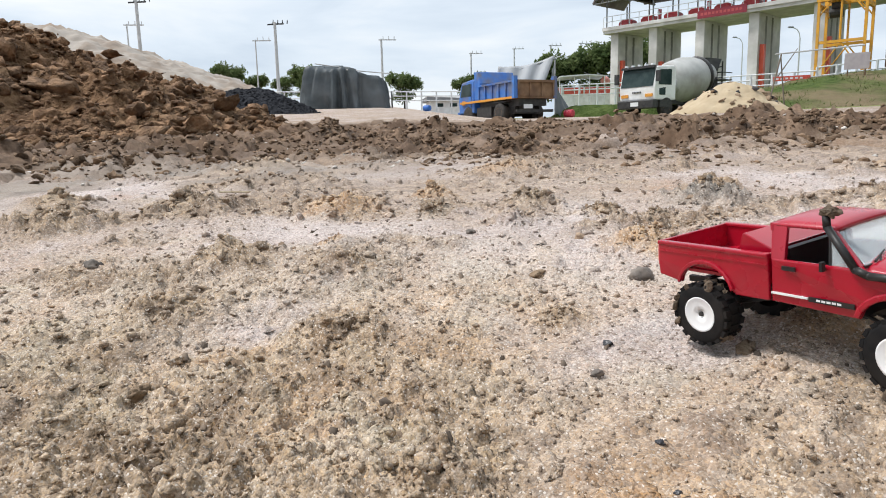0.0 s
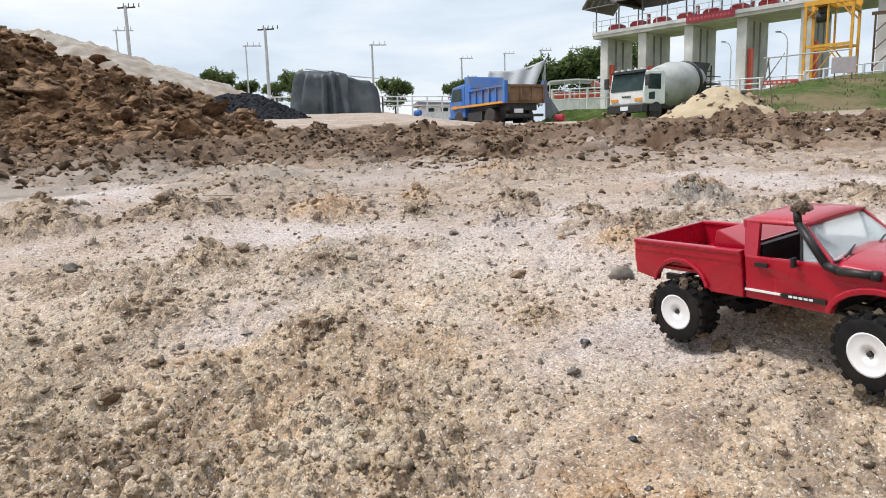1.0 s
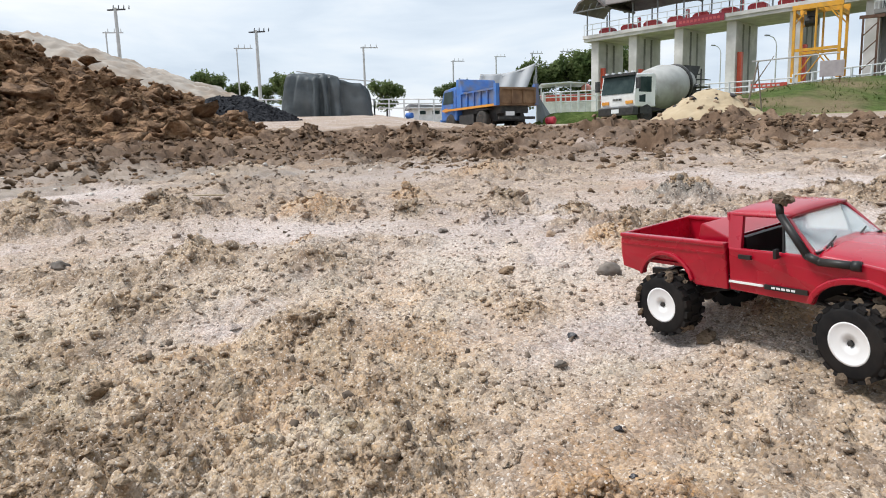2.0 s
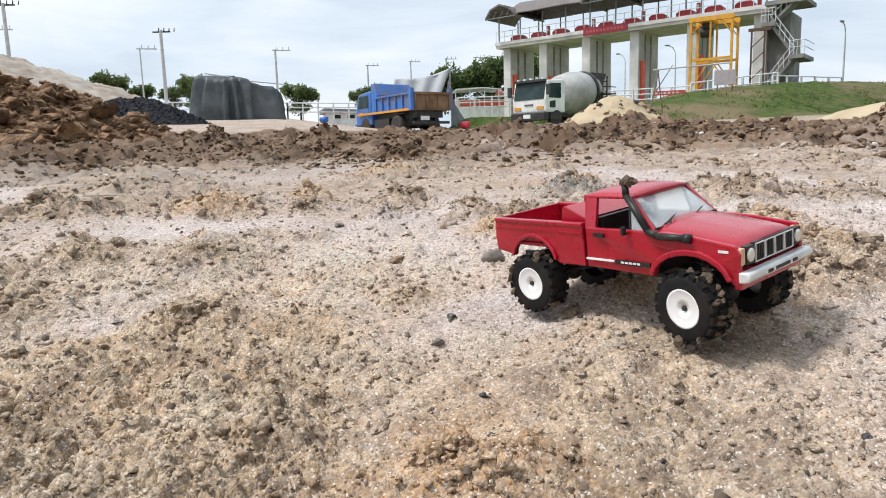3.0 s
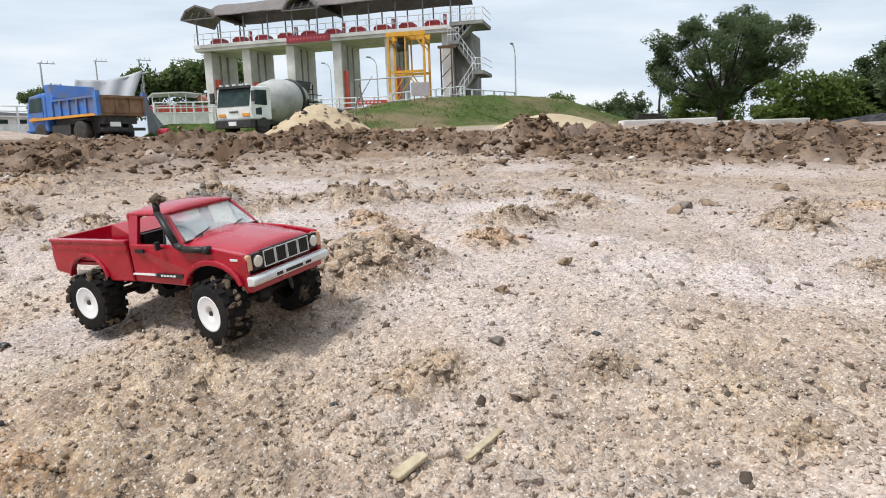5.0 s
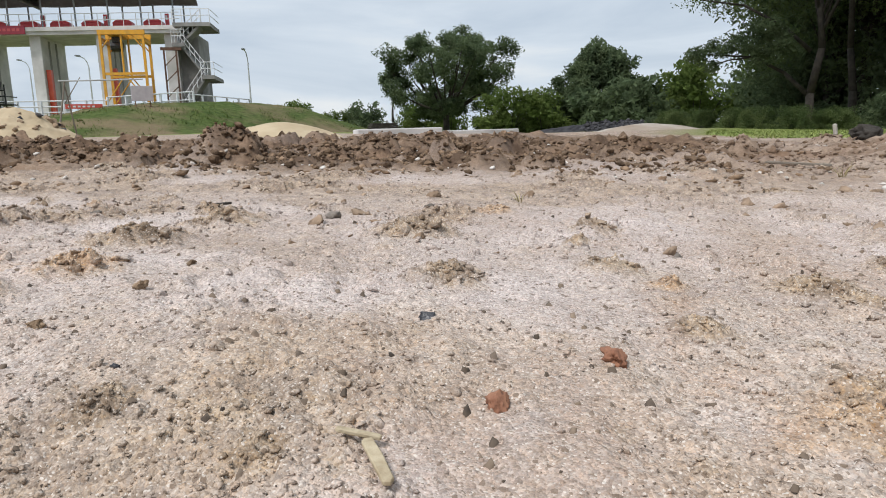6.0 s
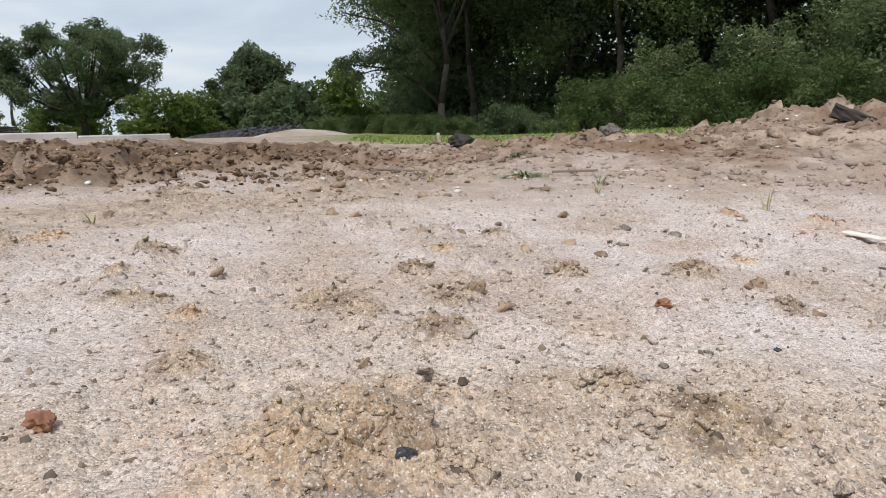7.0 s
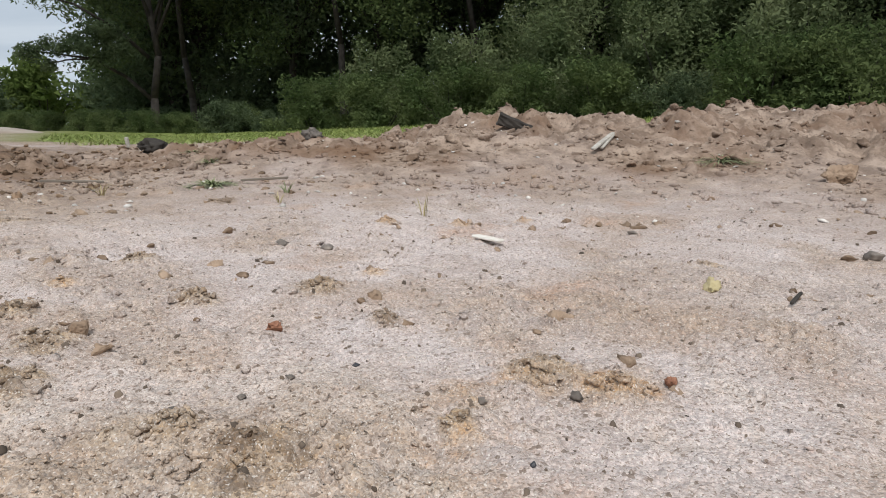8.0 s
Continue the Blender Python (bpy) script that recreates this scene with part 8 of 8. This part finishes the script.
for i, (x, y, r, k) in enumerate(STONES_A + STONES_B):
    nm, lb, cat, mt = STONE_KIND[k]
    vs, fs = ROCKS4[i % 8] if k in "bry" else ROCKS3[i % 8]
    ob = raw(nm, vs * r * np.array([1.0, 0.85, 0.8]), fs, mt, None, "", k not in "kr")
    ob.matrix_world = pose(x, y, hz(x, y) + r * 0.28, 12 * math.sin(i), 9 * math.cos(i * 2), 67 * i)
    tagged(ob, lb, cat, nm.replace("_", " ") + "s on the sand")


def splinter(name, label, category, a, b, w, th, material, lift=0.002):
    """A flat split of wood from a to b on the ground, with uneven ends."""
    a, b = Vector((a[0], a[1], hz(*a) + lift)), Vector((b[0], b[1], hz(*b) + lift))
    L = (b - a).length
    bm = B()
    prism(bm, [(0, -w * 0.25), (L * 0.06, -w * 0.5), (L * 0.5, -w * 0.46), (L * 0.97, -w * 0.42), (L, w * 0.1), (L * 0.93, w * 0.40), (L * 0.4, w * 0.5), (L * 0.03, w * 0.38)], 0, th, lambda x, y, z: (x, z, y))
    ob = part(name, bm, material)
    q = (b - a).to_track_quat("X", "Z").to_matrix().to_4x4()
    ob.matrix_world = Matrix.Translation(a) @ q
    bevelled(ob, th * 0.2, 1)
    return tagged(ob, label, category)


splinter("wood_splinter", "pale split of wood lying on the sand", "wood piece", (0.425, 0.209), (0.469, 0.218), 0.006, 0.0025, M_OLDWOOD, 0.001)
splinter("wood_splinter", "short pale chip of wood lying on the sand", "wood piece", (0.378, 0.226), (0.407, 0.229), 0.011, 0.0035, M_OLDWOOD, 0.001)
splinter("wood_splinter", "pale split of wood lying on the sand", "wood piece", (0.614, 0.019), (0.629, -0.007), 0.006, 0.003, M_OLDWOOD, 0.005)
splinter("wood_splinter", "broad pale split of wood lying on the sand", "wood piece", (0.621, -0.001), (0.586, -0.041), 0.009, 0.0035, M_OLDWOOD, 0.005)
splinter("white_board", "flat whitish piece of board on the sand", "board", (1.715, -1.215), (1.641, -1.252), 0.028, 0.004, M_WHITESTONE, 0.012)
splinter("weathered_plank", "grey weathered plank leaning on the earth bank", "plank", (2.826, -2.296), (2.90, -2.46), 0.026, 0.010, M_GREYWOOD, 0.02)
splinter("weathered_plank", "short grey weathered plank leaning on the earth bank", "plank", (2.84, -2.35), (2.885, -2.45), 0.022, 0.009, M_GREYWOOD, 0.012)
splinter("dry_stick", "thin pale dry stick on the mud", "stick", (-0.378, 1.883), (-0.290, 1.85), 0.005, 0.004, M_OLDWOOD, 0.006)
splinter("dry_stick", "thin brown dry stick on the sand", "stick", (3.39, -0.09), (3.27, -0.33), 0.012, 0.01, M_BARKPALE, 0.01)
splinter("dry_stick", "thin brown dry stick on the sand", "stick", (2.99, -0.82), (2.98, -1.0), 0.010, 0.009, M_BARKPALE, 0.012)
splinter("dry_stick", "short dark stick on the sand", "stick", (1.36, 0.98), (1.42, 0.93), 0.008, 0.006, M_BARK, 0.006)
splinter("dry_stick", "short dark stick on the sand", "stick", (1.03, -1.42), (1.055, -1.47), 0.006, 0.005, M_BARK, 0.006)


def boulder(name, label, x, y, r, material, i, flat=0.75, sink=0.3):
    vs, fs = ROCKS4[i % 8]
    ob = raw(name, vs * np.array([r, r * 0.8, r * flat]), fs, material)
    ob.matrix_world = pose(x, y, hz(x, y) + r * sink, 0, 0, 40 * i)
    return tagged(ob, label, "boulder")


boulder("boulder", "dark grey boulder on the bank's crest", 4.27, -0.50, 0.08, M_BARK, 3, 0.85, 0.2)
boulder("boulder", "dark blue-grey stone on the bank's crest", 4.2, -1.35, 0.07, M_STONE, 5)


def broken_slab(x, y, size, turn, material):
    """A slab broken off at its ends, half sunk in the earth."""
    rs = np.random.RandomState(7)
    bm = bmesh.new()
    bmesh.ops.create_cube(bm, size=1.0)
    bmesh.ops.subdivide_edges(bm, edges=bm.edges[:], cuts=3, use_grid_fill=True)
    for v in bm.verts:
        f = 1.0 - 0.25 * (v.co.x + 0.5)
        v.co = Vector((v.co.x * size[0], v.co.y * size[1] * f, v.co.z * size[2] * f)) + Vector(rs.randn(3)) * 0.0035
    me = bpy.data.meshes.new("broken_slab")
    bm.to_mesh(me)
    bm.free()
    me.materials.append(material)
    ob = new("broken_slab", me)
    ob.matrix_world = pose(x, y, hz(x, y) + 0.012, 8, 24, turn)
    return tagged(ob, "dark broken slab half sunk in the bank's crest", "slab")


broken_slab(3.40, -2.22, (0.17, 0.06, 0.055), -120, M_BARK)
boulder("earth_stump", "eroded stump of pale earth on the flat sand", 2.0, -2.77, 0.055, M_CLODS2, 6, 0.9, 0.35)
splinter("marker_post", "short pale marker stake in the bank", "stake", (4.42, -0.38), (4.425, -0.36), 0.02, 0.06, M_GREYWOOD, 0.02)


def tuft(name, label, x, y, n, h, spread, material, seed, leafy=False):
    """A tuft of grass or weed: narrow bent blades from one root."""
    rs = np.random.RandomState(seed)
    V, F = [], []
    for i in range(n):
        a, ln, out = rs.rand() * 6.283, h * (0.5 + 0.6 * rs.rand()), spread * (0.2 + rs.rand())
        w = (0.07 if leafy else 0.03) * ln * (0.7 + 0.6 * rs.rand())
        d, s = np.array([math.cos(a), math.sin(a), 0]), np.array([-math.sin(a), math.cos(a), 0])
        o = d * spread * 0.25 * rs.rand()
        k = len(V) * 0 + sum(len(q) for q in V)
        rows = []
        for j, f in enumerate((0.0, 0.35, 0.7, 1.0)):
            c = o + d * out * f ** 1.6 + np.array([0, 0, ln * (f - 0.35 * f * f * (out / (h + 1e-6)))])
            ww = w * (0.5, 1.0, 0.7, 0.05)[j]
            rows += [c - s * ww, c + s * ww]
        V.append(np.array(rows))
        F += [(k + 2 * j, k + 2 * j + 1, k + 2 * j + 3, k + 2 * j + 2) for j in range(3)]
    ob = raw(name, np.concatenate(V), np.array(F), material, None, "", False)
    ob.matrix_world = pose(x, y, hz(x, y) - 0.004)
    return tagged(ob, label, "weed", "weeds on the bank")


tuft("weed", "low green weed spreading on the sand", 3.05, -0.72, 150, 0.045, 0.17, M_WEED, 1, True)
tuft("weed", "small green weed on the bank", 3.62, -0.75, 90, 0.04, 0.10, M_WEED, 2, True)
tuft("weed", "small green weed on the bank", 3.85, -0.68, 60, 0.035, 0.10, M_WEED, 3, True)
tuft("weed", "pale green weed at the bank's foot", 2.47, -2.67, 160, 0.045, 0.15, M_WEED, 4, True)
tuft("grass_tuft", "thin dry grass tuft on the sand", 1.89, 0.40, 12, 0.045, 0.05, M_DRYGRASS, 5)
tuft("grass_tuft", "thin dry grass tuft on the sand", 2.50, -0.89, 14, 0.05, 0.04, M_DRYGRASS, 6)
tuft("grass_tuft", "thin dry grass tuft on the sand", 2.06, -1.22, 8, 0.07, 0.03, M_DRYGRASS, 7)
tuft("grass_tuft", "thin green sprout on the sand", 2.72, -0.95, 16, 0.055, 0.05, M_WEED, 8)
tuft("grass_tuft", "thin dry grass tuft on the sand", 2.9, -0.35, 14, 0.06, 0.05, M_DRYGRASS, 9)


def field_grass():
    """The strip of light grass before the wood."""
    rs = np.random.RandomState(77)
    n = 24000
    az, r = np.radians(-66 + 72 * rs.rand(n)), 8.8 + 8.0 * rs.rand(n)
    x, y = 0.3 + r * np.cos(az), r * np.sin(az)
    keep = fbm(x, y, 0.5, 3) > -0.25
    x, y = x[keep], y[keep]
    n = len(x)
    z = height(x, y, False)
    h, a = 0.02 + 0.045 * rs.rand(n), rs.rand(n) * 6.283
    w = 0.006 + 0.006 * rs.rand(n)
    p = np.stack([x, y, z], -1)
    s = np.stack([np.cos(a) * w, np.sin(a) * w, 0 * a], -1)
    t = np.stack([0.06 * rs.randn(n), 0.06 * rs.randn(n), h], -1)
    v = np.stack([p - s, p + s, p + t], 1).reshape(-1, 3)
    raw("field_grass", v, np.arange(3 * n).reshape(n, 3), M_FIELD, ground, "light green grass before the wood", False, "stuff")


M_FIELD = mat("field_grass_blades", (0.14, 0.20, 0.04), (0.26, 0.29, 0.09), 0.8, 3, island=0.35, coords="World")
field_grass()
